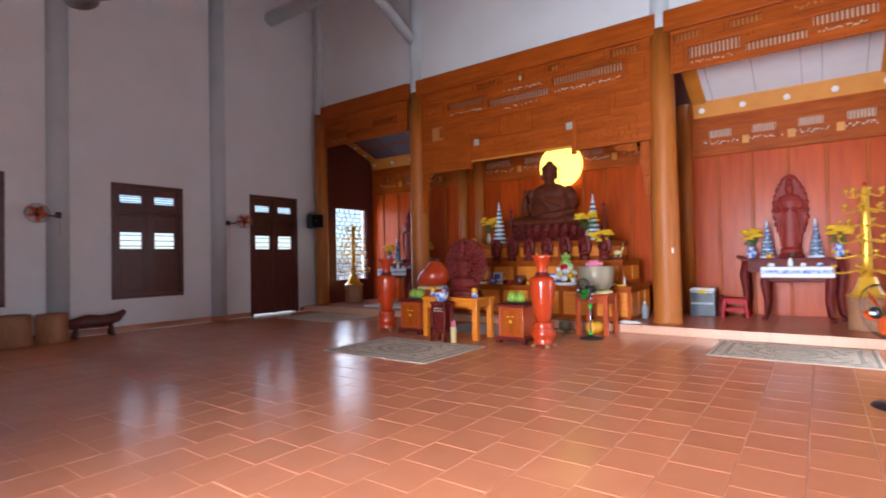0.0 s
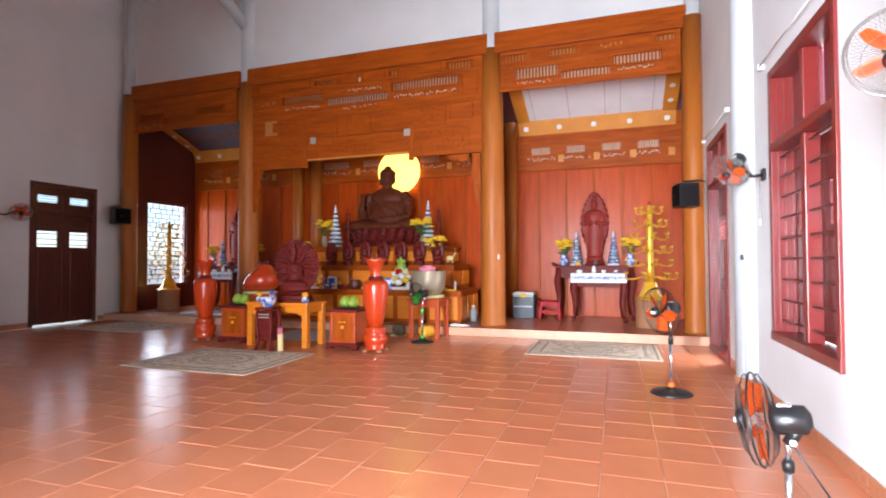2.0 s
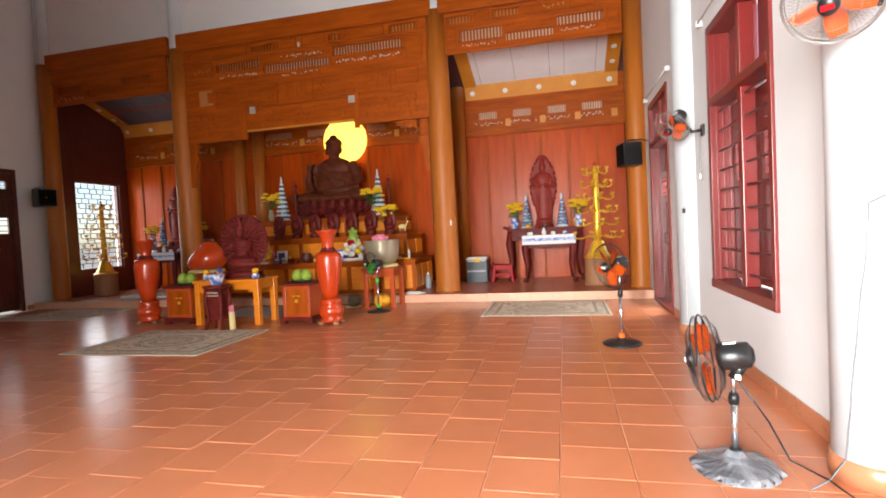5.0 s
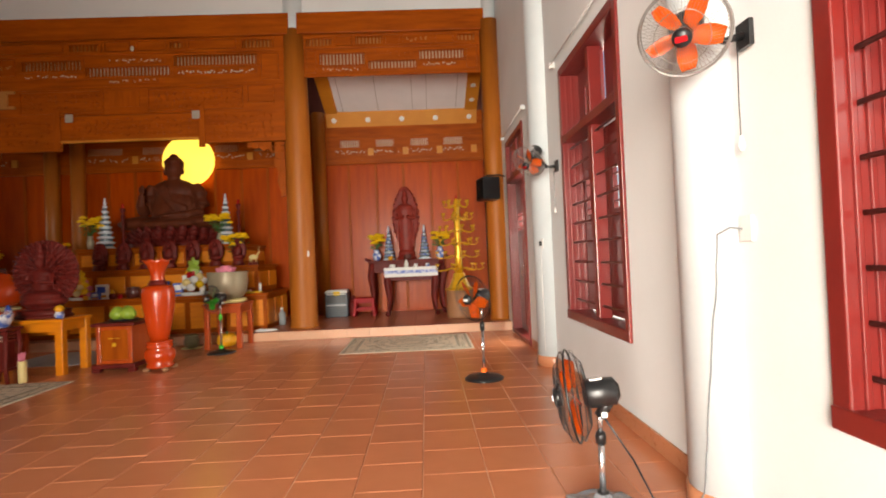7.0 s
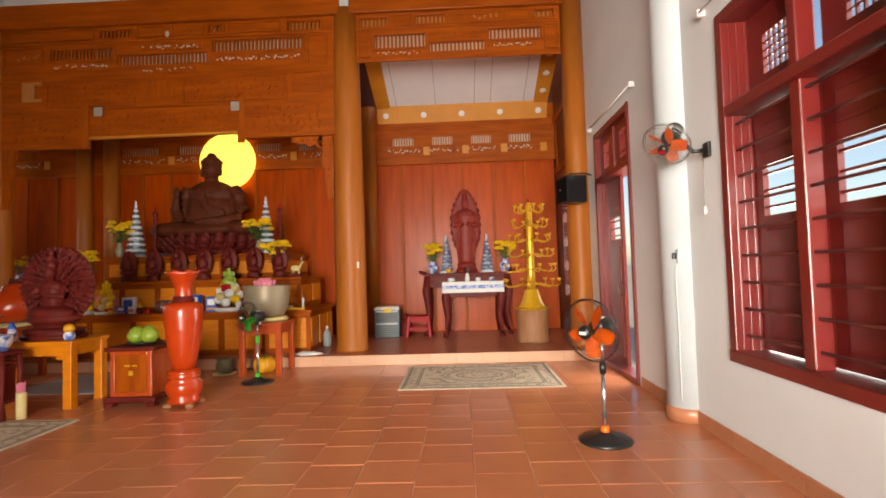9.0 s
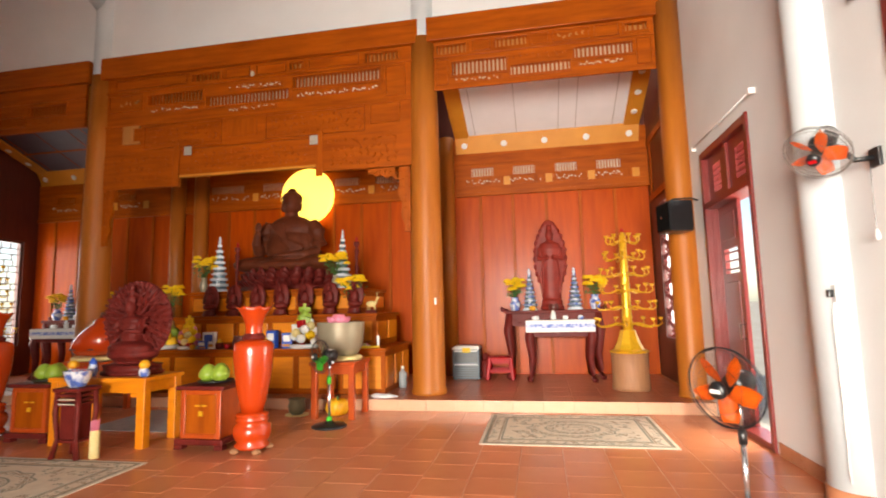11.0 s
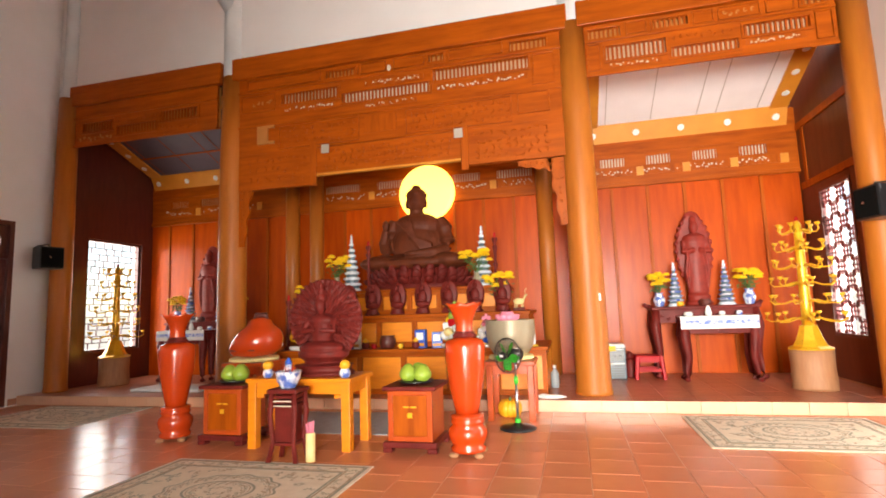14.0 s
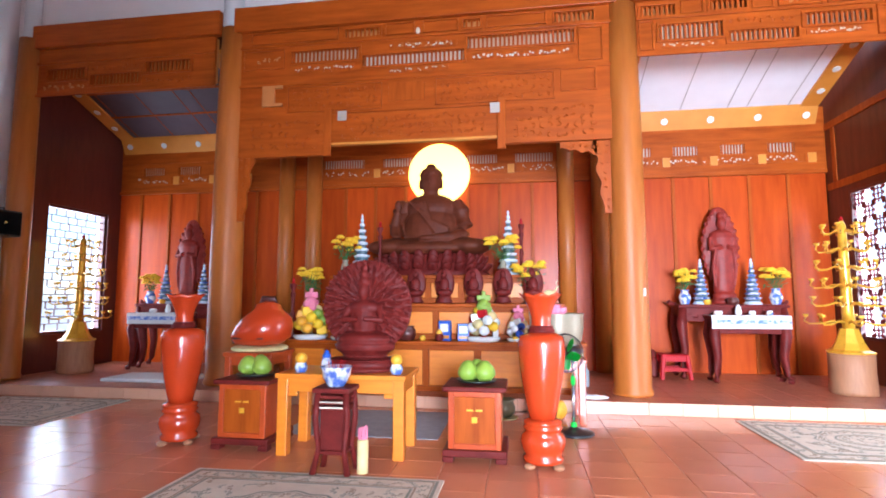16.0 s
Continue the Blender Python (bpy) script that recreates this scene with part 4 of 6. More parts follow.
# ---- fixtures on the walls ----
def speaker(x, y, z, rz, wall_dx):
    s = thing("loudspeaker", x, y, z, "black loudspeaker on a wall bracket", "loudspeaker", rz, "loudspeakers")
    bm = bmesh.new()
    vs = [bm.verts.new(p) for p in ((-0.2, -0.16, 0), (0.2, -0.16, 0), (0.17, 0.16, 0), (-0.17, 0.16, 0), (-0.2, -0.16, 0.4), (0.2, -0.16, 0.4), (0.17, 0.16, 0.4), (-0.17, 0.16, 0.4))]
    fs = [bm.faces.new([vs[i] for i in f]) for f in ((3, 2, 1, 0), (4, 5, 6, 7), (0, 1, 5, 4), (1, 2, 6, 5), (2, 3, 7, 6), (3, 0, 4, 7))]
    bmesh.ops.bevel(bm, geom=bm.edges[:], offset=0.012, segments=2, affect="EDGES")
    part("cabinet", bm, BLACK, s)
    part("grille", boxes((-0.18, -0.172, 0.025, 0.18, -0.162, 0.375), bevel=0.004), mat("speaker_cloth", (0.005, 0.005, 0.005), (0.003, 0.003, 0.003), 0.9, scale=60, spec=0.1), s)
    part("badge", boxes((-0.05, -0.176, 0.19, -0.02, -0.1725, 0.22)), CHROME, s, "small square badge")
    part("bracket", tube(bmesh.new(), [(0.0, -0.06, 0.398), (0.0, -0.02, 0.45), (0.0, wall_dx * 0.7, 0.46), (0.0, wall_dx, 0.43)], 0.012, 6), BLACK, s)


speaker(2.12, 9.99, 2.34, -78, 0.32)
speaker(-10.85, 10.02, 2.40, 78, 0.46)


def socket(x, y, z, plugged=True):
    s = thing("switch_box", x, y, z, "small white switch box on the wall", "switch", 0, "switch boxes")
    part("plate", boxes((-0.008, -0.045, -0.06, 0.008, 0.045, 0.06), bevel=0.004), WHITE, s)
    if plugged:
        part("plug", boxes((-0.04, -0.02, -0.025, -0.009, 0.02, 0.03), bevel=0.006), BLACK, s)


socket(XR - 0.11, 6.835, 1.46)
socket(XR - 0.01, 3.10, 1.42, False)


def cable(name, pts, r, label, material):
    c = tagged(obj(name, tube(bmesh.new(), pts, r, 6), material, True), label, "cable")
    return c


rngc = random.Random(2)
wrap = [(XR + 0.02 - 0.207 * math.cos(radians(58 - 2.4 * k)), 3.38 - 0.207 * math.sin(radians(58 - 2.4 * k)) + rngc.uniform(-0.008, 0.008), 1.34 - 0.087 * k) for k in range(15)]
cable("cable", [(XR - 0.02, 3.12, 1.42), (XR - 0.06, 3.15, 1.43), (XR - 0.10, 3.19, 1.40)] + wrap + [(XR - 0.24, 3.3, 0.012), (XR - 0.36, 3.2, 0.01)], 0.0045, "thin grey cable running down the pilaster", mat("grey_cable", (0.20, 0.21, 0.22), (0.15, 0.16, 0.17), 0.5))
cable("cable", [(XR - 0.125, 6.82, 1.40)] + [(XR - 0.135, 6.81 + 0.4 * rngc.uniform(-0.012, 0.012), 1.3 - 0.1 * k) for k in range(12)], 0.005, "thin white cable hanging from a switch", WHITE)
cable("cable", [(1.82, 3.42, 0.5), (1.98, 3.44, 0.25), (2.1, 3.5, 0.02), (2.2, 3.3, 0.012), (2.3, 2.7, 0.012)], 0.005, "black mains cable of the low fan", BLACK)
for ya, yb, zz in ((8.05, 9.98, 3.44), (4.35, 6.35, 3.40)):
    r = thing("curtain_rod", XR - 0.05, ya, zz, "thin white curtain rod over the opening", "rod", 0, "curtain rods")
    part("rod", tube(bmesh.new(), [(0, 0, 0), (0, yb - ya, 0)], 0.008, 8), WHITE, r, smooth=True)
    for k in (0, yb - ya):
        part("bracket", boxes((-0.015, k - 0.02, -0.03, 0.05, k + 0.02, 0.03), bevel=0.006), WHITE, r)


# ---- altar things: materials ----
CREAM = mat("cream_cloth", (0.75, 0.62, 0.30), (0.65, 0.50, 0.20), 0.8, scale=12)
YELLOW = mat("yellow_petals", (0.90, 0.62, 0.006), (0.82, 0.48, 0.004), 0.6, scale=20)
STEM = mat("green_stems", (0.06, 0.16, 0.03), (0.04, 0.10, 0.02), 0.6, scale=20)
BLUE_WHITE = mat("blue_and_white_porcelain", (0.75, 0.78, 0.82), (0.08, 0.14, 0.45), 0.15, scale=14, bump=0, coat=0.5, contrast=3.0)
PORCELAIN = mat("white_porcelain", (0.82, 0.82, 0.80), (0.75, 0.75, 0.74), 0.15, scale=10, bump=0, coat=0.5)
TOWER_GREY = mat("dark_tower_band", (0.08, 0.13, 0.17), (0.05, 0.09, 0.11), 0.35, scale=30)
TOWER_WHITE = mat("silvery_tower_band", (0.74, 0.80, 0.86), (0.62, 0.68, 0.76), 0.25, metal=0.0, scale=30)
BLUE_BOX = mat("blue_card", (0.03, 0.10, 0.50), (0.02, 0.07, 0.38), 0.4, scale=10)
PINK = mat("pink_paper", (0.80, 0.25, 0.35), (0.7, 0.18, 0.28), 0.6, scale=12)
FRUIT_GREEN = mat("pomelo_skin", (0.30, 0.42, 0.05), (0.22, 0.34, 0.03), 0.4, scale=12, bump=0.4)
FRUIT_YELLOW = mat("orange_skin", (0.85, 0.42, 0.02), (0.75, 0.33, 0.01), 0.45, scale=14, bump=0.4)
BRONZE = mat("grey_bronze", (0.37, 0.32, 0.22), (0.30, 0.25, 0.17), 0.35, metal=0.3, scale=5)
STUMP = mat("tree_stump_wood", (0.42, 0.20, 0.09), (0.30, 0.13, 0.06), 0.6, scale=4, stretch=(6, 6, 1), bump=0.4)
RED_STAND = mat("red_stained_wood", (0.50, 0.075, 0.008), (0.38, 0.048, 0.006), 0.3, scale=3, stretch=(5, 5, 1), coat=0.3)
GLOW = glow("lit_halo", (1.0, 0.70, 0.10), 1.5)


def remesh(ob, size, smooth=2):
    m = ob.modifiers.new("remesh", "REMESH")
    m.mode, m.voxel_size, m.use_smooth_shade = "VOXEL", size, True
    if smooth:
        s = ob.modifiers.new("smooth", "SMOOTH")
        s.factor, s.iterations = 0.5, smooth
    return ob


def petals(bm, r, z, n, size, lean, ry=1.0):
    for k in range(n):
        a = 2 * math.pi * k / n
        blob(bm, (r * math.cos(a), ry * r * math.sin(a), z), (size * 0.45, size * 0.75, size), 8, 6, Matrix.Rotation(a, 4, "Z") @ Matrix.Rotation(lean, 4, "Y"))


# ---- the great seated statue and its halo ----
def seated_statue(x, y, z, s, label, name="seated_statue"):
    """A seated robed figure on a lotus throne, 2 m high at s = 1."""
    bm = bmesh.new()
    blob(bm, (0, -0.05, 0.50), (0.50, 0.36, 0.16), 20, 12)
    for sx in (-1, 1):
        blob(bm, (sx * 0.46, -0.12, 0.49), (0.40, 0.30, 0.15), 16, 10, Matrix.Rotation(sx * -0.30, 4, "Z"))
        tube(bm, [(sx * 0.33, 0.0, 1.26), (sx * 0.42, 0.0, 1.08), (sx * 0.47, -0.03, 0.85), (sx * 0.46, -0.10, 0.70)], [0.10, 0.13, 0.13, 0.10], 12)
    blob(bm, (0.0, -0.34, 0.46), (0.50, 0.12, 0.10), 14, 8)
    blob(bm, (0, 0.02, 0.80), (0.40, 0.26, 0.44), 20, 14)
    blob(bm, (0, 0.02, 1.14), (0.37, 0.21, 0.26), 20, 12)
    tube(bm, [(0.46, -0.10, 0.70), (0.32, -0.26, 0.64), (0.06, -0.36, 0.62)], [0.10, 0.085, 0.06], 10)
    blob(bm, (0.0, -0.38, 0.62), (0.12, 0.06, 0.045), 10, 8)
    tube(bm, [(-0.46, -0.10, 0.72), (-0.45, -0.24, 0.86), (-0.41, -0.28, 1.05)], [0.10, 0.075, 0.05], 10)
    blob(bm, (-0.40, -0.29, 1.15), (0.055, 0.035, 0.10), 10, 8)
    for k in range(6):
        a = 0.5 + k * 0.11
        tube(bm, [(-0.30 + k * 0.05, -0.21, 1.25), (-0.05 + k * 0.03, -0.25, 0.95 - k * 0.05), (0.28, -0.20, 0.80 - 0.02 * k)], 0.014, 5)
    tube(bm, [(0, 0.02, 1.3), (0, 0.0, 1.46)], [0.12, 0.10], 14)
    blob(bm, (0, -0.01, 1.60), (0.145, 0.16, 0.20), 18, 14)
    blob(bm, (0, 0.02, 1.69), (0.155, 0.165, 0.14), 18, 12)
    blob(bm, (0, 0.02, 1.85), (0.075, 0.08, 0.07), 12, 8)
    for k in range(60):
        a, e = k * 2.399, 0.15 + 1.2 * (k / 60)
        blob(bm, (0.155 * math.cos(a) * math.cos(e), 0.02 + 0.165 * math.sin(a) * math.cos(e), 1.70 + 0.14 * math.sin(e)), (0.022,) * 3, 6, 4)
    blob(bm, (0, -0.17, 1.575), (0.024, 0.03, 0.045), 8, 6)
    for sx in (-1, 1):
        blob(bm, (sx * 0.15, 0.0, 1.56), (0.022, 0.035, 0.09), 8, 6)
    bmesh.ops.scale(bm, vec=(s * 1.2, s * 1.08, s), verts=bm.verts)
    ob = tagged(obj(name, bm, STATUE_WOOD, True), label, "statue")
    ob.matrix_basis = pose(x, y, z)
    return remesh(ob, 0.018 * max(s, 0.6), 1)


seated_statue(-4.38, 11.98, 1.79, 1.055, "large dark wooden seated statue on a lotus throne")
throne = tagged(new("lotus_throne"), "dark red carved lotus throne under the great statue", "throne")
throne.matrix_basis = pose(-4.38, 11.98, 1.79)
part("core", lathe(bmesh.new(), [(1.0, 0.0), (1.03, 0.05), (0.95, 0.12), (0.90, 0.18), (0.86, 0.36), (0.7, 0.41)], 40, squash=0.56), CARVED, throne, smooth=True)
for pr, pz, pn, ps, pl in ((0.98, 0.15, 26, 0.12, 0.9), (0.93, 0.25, 24, 0.13, 0.55), (0.86, 0.34, 22, 0.12, 0.35)):
    for k in range(pn):
        a = 2 * math.pi * (k + 0.5 * (pn % 4 == 0)) / pn
        b = blob(bmesh.new(), (pr * math.cos(a), 0.56 * pr * math.sin(a), pz), (ps * 0.35, ps * 0.8, ps), 8, 6, Matrix.Rotation(a, 4, "Z") @ Matrix.Rotation(pl, 4, "Y"))
        part("petal", b, CARVED, throne, smooth=True)
halo = thing("halo_lamp", -4.33, 12.58, 3.77, "round glowing yellow halo disc behind the statue", "lamp")
bm = turned((0.50, -0.03), (0.575, -0.025), (0.585, 0.0), (0.575, 0.025), (0.5, 0.03), steps=48)
bmesh.ops.rotate(bm, verts=bm.verts, matrix=Matrix.Rotation(radians(90), 3, "X"))
part("lit_disc", bm, GLOW, halo, smooth=True)
part("back_rod", boxes((-0.02, 0.03, -0.5, 0.02, 0.09, 0.0)), DARK_WOOD, halo)


# ---- stepped altar ----
def altar_unit(name, x0, x1, y0, y1, z0, z1, n, label, sides=1):
    """A long cabinet tier with framed honey-coloured panels along its front."""
    u = thing(name, (x0 + x1) / 2, y0, z0, label, "altar", 0, "altar tiers")
    w, d, h = (x1 - x0) / 2, y1 - y0, z1 - z0
    part("body", boxes((-w + 0.02, 0.03, 0.0, w - 0.02, d, h - 0.05)), WOOD_H, u)
    part("top_board", boxes((-w - 0.03, -0.03, h - 0.05, w + 0.03, d, h), bevel=0.012), WOOD_H, u)
    part("plinth", boxes((-w, 0.0, 0.0, w, 0.028, 0.07), bevel=0.006), WOOD_H, u)
    part("upper_rail", boxes((-w, 0.0, h - 0.11, w, 0.028, h - 0.052), bevel=0.006), WOOD_H, u)
    st = 2 * w / n
    for k in range(n + 1):
        xx = min(max(-w + k * st, -w + 0.035), w - 0.035)
        part("stile", boxes((xx - 0.035, 0.0, 0.07, xx + 0.035, 0.028, h - 0.11), bevel=0.006), WOOD, u)
    for k in range(n):
        a = -w + k * st
        part("panel", boxes((a + 0.05, 0.012, 0.085, a + st - 0.05, 0.03, h - 0.125), bevel=0.006), YELLOW_WOOD if h > 0.3 else PANEL, u, "honey-coloured panel")
    for sx in (-1, 1):
        for k in range(sides):
            sd = d / sides
            part("side_panel", boxes((sx * (w - 0.01) - 0.012, k * sd + 0.07, 0.09, sx * (w - 0.01) + 0.012, (k + 1) * sd - 0.05, h - 0.13), bevel=0.006), YELLOW_WOOD, u)
    return u


altar_unit("altar_tier", -6.32, -2.00, 10.32, 11.75, ZP, 0.84, 6, "wide wooden altar table with honey panels", 3)
altar_unit("altar_tier", -5.90, -2.25, 10.66, 11.9, 0.842, 1.36, 6, "middle altar tier with honey panels and jars before it", 2)
altar_unit("altar_tier", -5.80, -2.70, 10.98, 12.6, 1.362, 1.79, 6, "upper altar tier that carries the great statue", 1)


def small_statue(x, y, z):
    bm = bmesh.new()
    lathe(bm, [(0.11, 0), (0.125, 0.03), (0.09, 0.07), (0.11, 0.10)], 14, squash=0.7)
    blob(bm, (0, 0.05, 0.30), (0.15, 0.03, 0.23), 14, 10)
    blob(bm, (0, 0, 0.16), (0.12, 0.08, 0.06), 12, 8)
    blob(bm, (0, 0.0, 0.27), (0.08, 0.06, 0.12), 12, 8)
    blob(bm, (0, -0.02, 0.425), (0.042, 0.045, 0.055), 10, 8)
    blob(bm, (0, -0.02, 0.485), (0.02, 0.02, 0.03), 8, 6)
    tube(bm, [(-0.08, -0.01, 0.32), (-0.06, -0.08, 0.23), (0.05, -0.09, 0.21)], 0.022, 6)
    ob = tagged(obj("small_statue", bm, CARVED, True), "small dark red carved figure with a pointed aureole", "statue", "row of small statues")
    ob.matrix_basis = pose(x, y, z)
    return ob


s0 = small_statue(-5.28, 10.80, 1.36)
for k in range(1, 7):
    copy_thing(s0, pose(-5.28 + k * 0.437, 10.80, 1.36))


def pagoda_tower(x, y, z, h, w, bright=None):
    """A tower of shrinking bands, light and dark by turns, with a knob on top."""
    t = thing("offering_tower", x, y, z, "tapering tower of banded silver and dark tiers", "ornament", 0, "offering towers")
    part("foot", turned((w, 0), (w * 1.02, 0.015), (w * 0.8, 0.05), steps=16), TOWER_WHITE, t, smooth=True)
    n = 8
    for k in range(n):
        z0, z1 = 0.05 + (h * 0.85 - 0.05) * k / n, 0.05 + (h * 0.85 - 0.05) * (k + 1) / n
        r0, r1 = w * (0.92 - 0.78 * k / n), w * (0.92 - 0.78 * (k + 1) / n)
        m = (z0 + z1) / 2
        part("dark_band", turned((r0 * 0.86, z0), (r0 * 0.86, m), steps=14), TOWER_GREY, t)
        part("bright_band", turned((r0 * 0.9, m - 0.004), (r0 * 1.12, m + 0.014), (r0 * 1.05, z1 - 0.012), (r1 * 0.86, z1), steps=14), bright or TOWER_WHITE, t)
    part("finial", turned((0.02, h * 0.85), (0.03, h * 0.9), (0.012, h * 0.93), (0.022, h * 0.96), (0.004, h), steps=10), TOWER_WHITE, t, smooth=True)


for px, pz in ((-5.38, 1.79), (-3.02, 1.79)):
    pagoda_tower(px, 11.2, pz, 1.02, 0.165)
for px in (0.13, 0.92, -9.66, -8.86):
    pagoda_tower(px, 12.28, 1.335, 0.76, 0.135, BLUE_WHITE)


def flowers(x, y, z, vase_h, vase_r, spread, n, vase_mat, label, seed, tall=0.3):
    """A vase with a bunch of yellow chrysanthemums."""
    f = thing("flower_vase", x, y, z, label, "flowers", 0, "vases of yellow flowers")
    part("vase", turned((vase_r * 0.6, 0), (vase_r * 0.7, 0.02), (vase_r, vase_h * 0.45), (vase_r * 0.8, vase_h * 0.7), (vase_r * 0.55, vase_h * 0.85), (vase_r * 0.75, vase_h), steps=18), vase_mat, f, smooth=True)
    rng = random.Random(seed)
    stems, leaves = bmesh.new(), bmesh.new()
    for k in range(n):
        a, r = rng.uniform(0, 6.28), spread * math.sqrt(rng.uniform(0.05, 1))
        top = (r * math.cos(a), 0.7 * r * math.sin(a), vase_h + tall * rng.uniform(0.45, 1.0))
        tube(stems, [(0, 0, vase_h * 0.9), (top[0] * 0.5, top[1] * 0.5, (vase_h + top[2]) / 2), top], 0.004, 4)
        fl = bmesh.new()
        R = rng.uniform(0.058, 0.082)
        for lay, (q, lift) in enumerate(((1.0, 0.0), (0.75, 0.35), (0.45, 0.6))):
            for p in range(9 - 2 * lay):
                b = 2 * math.pi * p / (9 - 2 * lay) + lay
                blob(fl, (top[0] + R * q * 0.7 * math.cos(b), top[1] + R * q * 0.7 * math.sin(b), top[2] + R * lift * 0.7), (R * 0.42, R * 0.28, R * 0.2), 5, 4, Matrix.Rotation(b, 4, "Z") @ Matrix.Rotation(-0.5 * lift - 0.1, 4, "Y"))
        part("blossom", fl, YELLOW, f, smooth=True)
    for k in range(n * 3):
        a, r, h = rng.uniform(0, 6.28), spread * rng.uniform(0.1, 0.85), vase_h + tall * rng.uniform(0.05, 0.6)
        blob(leaves, (r * math.cos(a), 0.7 * r * math.sin(a), h), (0.035, 0.012, 0.006), 5, 4, Euler((rng.uniform(-1, 1), rng.uniform(-1, 1), a)).to_matrix().to_4x4())
    tagged(part("stem_bunch", stems, STEM, f), kind="stuff")
    tagged(part("leaves", leaves, STEM, f), kind="stuff")


flowers(-5.63, 11.12, 1.79, 0.26, 0.07, 0.24, 15, BRONZE, "tall vase of yellow chrysanthemums on the altar", 1, 0.36)
flowers(-3.10, 11.08, 1.79, 0.22, 0.07, 0.24, 15, BRONZE, "tall vase of yellow chrysanthemums on the altar", 2, 0.40)
flowers(-2.70, 10.9, 1.36, 0.24, 0.09, 0.26, 16, CARVED, "dark vase of yellow chrysanthemums at the altar end", 3, 0.36)
flowers(-6.18, 11.0, 0.84, 0.70, 0.09, 0.22, 15, BRONZE, "vase of yellow chrysanthemums at the altar end", 4, 0.36)
flowers(-0.14, 12.25, 1.335, 0.24, 0.10, 0.18, 14, BLUE_WHITE, "blue and white vase of yellow flowers", 5, 0.32)
flowers(1.26, 12.25, 1.335, 0.26, 0.10, 0.20, 15, BLUE_WHITE, "blue and white vase of yellow flowers", 6, 0.32)
flowers(-9.95, 12.25, 1.335, 0.24, 0.10, 0.18, 12, BLUE_WHITE, "blue and white vase of yellow flowers", 7, 0.32)
flowers(-8.45, 12.25, 1.335, 0.24, 0.10, 0.18, 12, BLUE_WHITE, "blue and white vase of yellow flowers", 8, 0.32)


def candle_stand(x, y, z):
    c = thing("candle_stand", x, y, z, "tall turned dark wooden candle stand", "candle stand", 0, "candle stands")
    part("stem", turned((0.07, 0), (0.075, 0.03), (0.03, 0.07), (0.025, 0.3), (0.04, 0.36), (0.02, 0.42), (0.03, 0.6), (0.045, 0.66), (0.02, 0.7), (0.05, 0.78), (0.05, 0.81), (0.015, 0.82), steps=14), CARVED, c, smooth=True)
    part("candle", turned((0.02, 0.815), (0.02, 0.9), (0.004, 0.91), steps=10), RED_PLASTIC, c, smooth=True)


candle_stand(-6.20, 10.46, 0.84)
candle_stand(-5.12, 11.35, 1.79)
candle_stand(-2.82, 11.35, 1.79)


# ---- offerings on the altar table ----
def card_box(x, y, z, w, d, h, rz, m, label):
    b = thing("gift_box", x, y, z, label, "box", rz, "gift boxes")
    part("carton", boxes((-w / 2, -d / 2, 0, w / 2, d / 2, h), bevel=0.004), m, b)
    part("print", boxes((-w * 0.35, -d / 2 - 0.004, h * 0.45, w * 0.35, -d / 2 - 0.0005, h * 0.85)), WHITE if m is not WHITE else BLUE_BOX, b, "plain printed patch")
    part("band", boxes((-w * 0.42, -d / 2 - 0.004, h * 0.12, w * 0.42, -d / 2 - 0.0005, h * 0.28)), YELLOW_TRIM, b)


card_box(-5.02, 10.46, 0.84, 0.20, 0.09, 0.27, 6, WHITE, "white and blue gift box on the altar table")
card_box(-5.10, 10.40, 0.84, 0.16, 0.06, 0.13, -8, BLUE_BOX, "small blue carton lying before a gift box")
card_box(-3.91, 10.46, 0.84, 0.17, 0.09, 0.28, -8, BLUE_BOX, "tall blue gift box on the altar table")
card_box(-3.65, 10.46, 0.84, 0.16, 0.08, 0.24, 10, BLUE_BOX, "blue gift box on the altar table")


def jar(x, y, z, r, h, m, label, lid=None):
    j = thing("offering_jar", x, y, z, label, "jar", 0, "jars on the altar")
    part("jar_body", turned((r * 0.7, 0), (r * 0.8, 0.01), (r, h * 0.4), (r * 0.95, h * 0.75), (r * 0.75, h * 0.9), (r * 0.85, h), steps=18), m, j, smooth=True)
    if lid:
        part("lid", turned((r * 0.8, h), (r * 0.7, h + 0.03), (0.02, h + 0.045), (0.02, h + 0.06), (0.004, h + 0.07), steps=14), lid, j, smooth=True)


jar(-4.46, 10.46, 0.84, 0.13, 0.20, DARK_WOOD, "dark brown incense jar on the altar table")
jar(-4.82, 10.42, 0.84, 0.06, 0.10, CARVED, "small red-brown cup with a lid", GOLD)
jar(-3.98, 10.40, 0.84, 0.06, 0.10, CARVED, "small red-brown cup with a lid", GOLD)
jar(-2.55, 10.6, 0.84, 0.07, 0.12, PORCELAIN, "small white bowl at the altar end")
jar(-5.35, 10.42, 0.84, 0.07, 0.10, RED_PLASTIC, "small red jar at the altar end", GOLD)


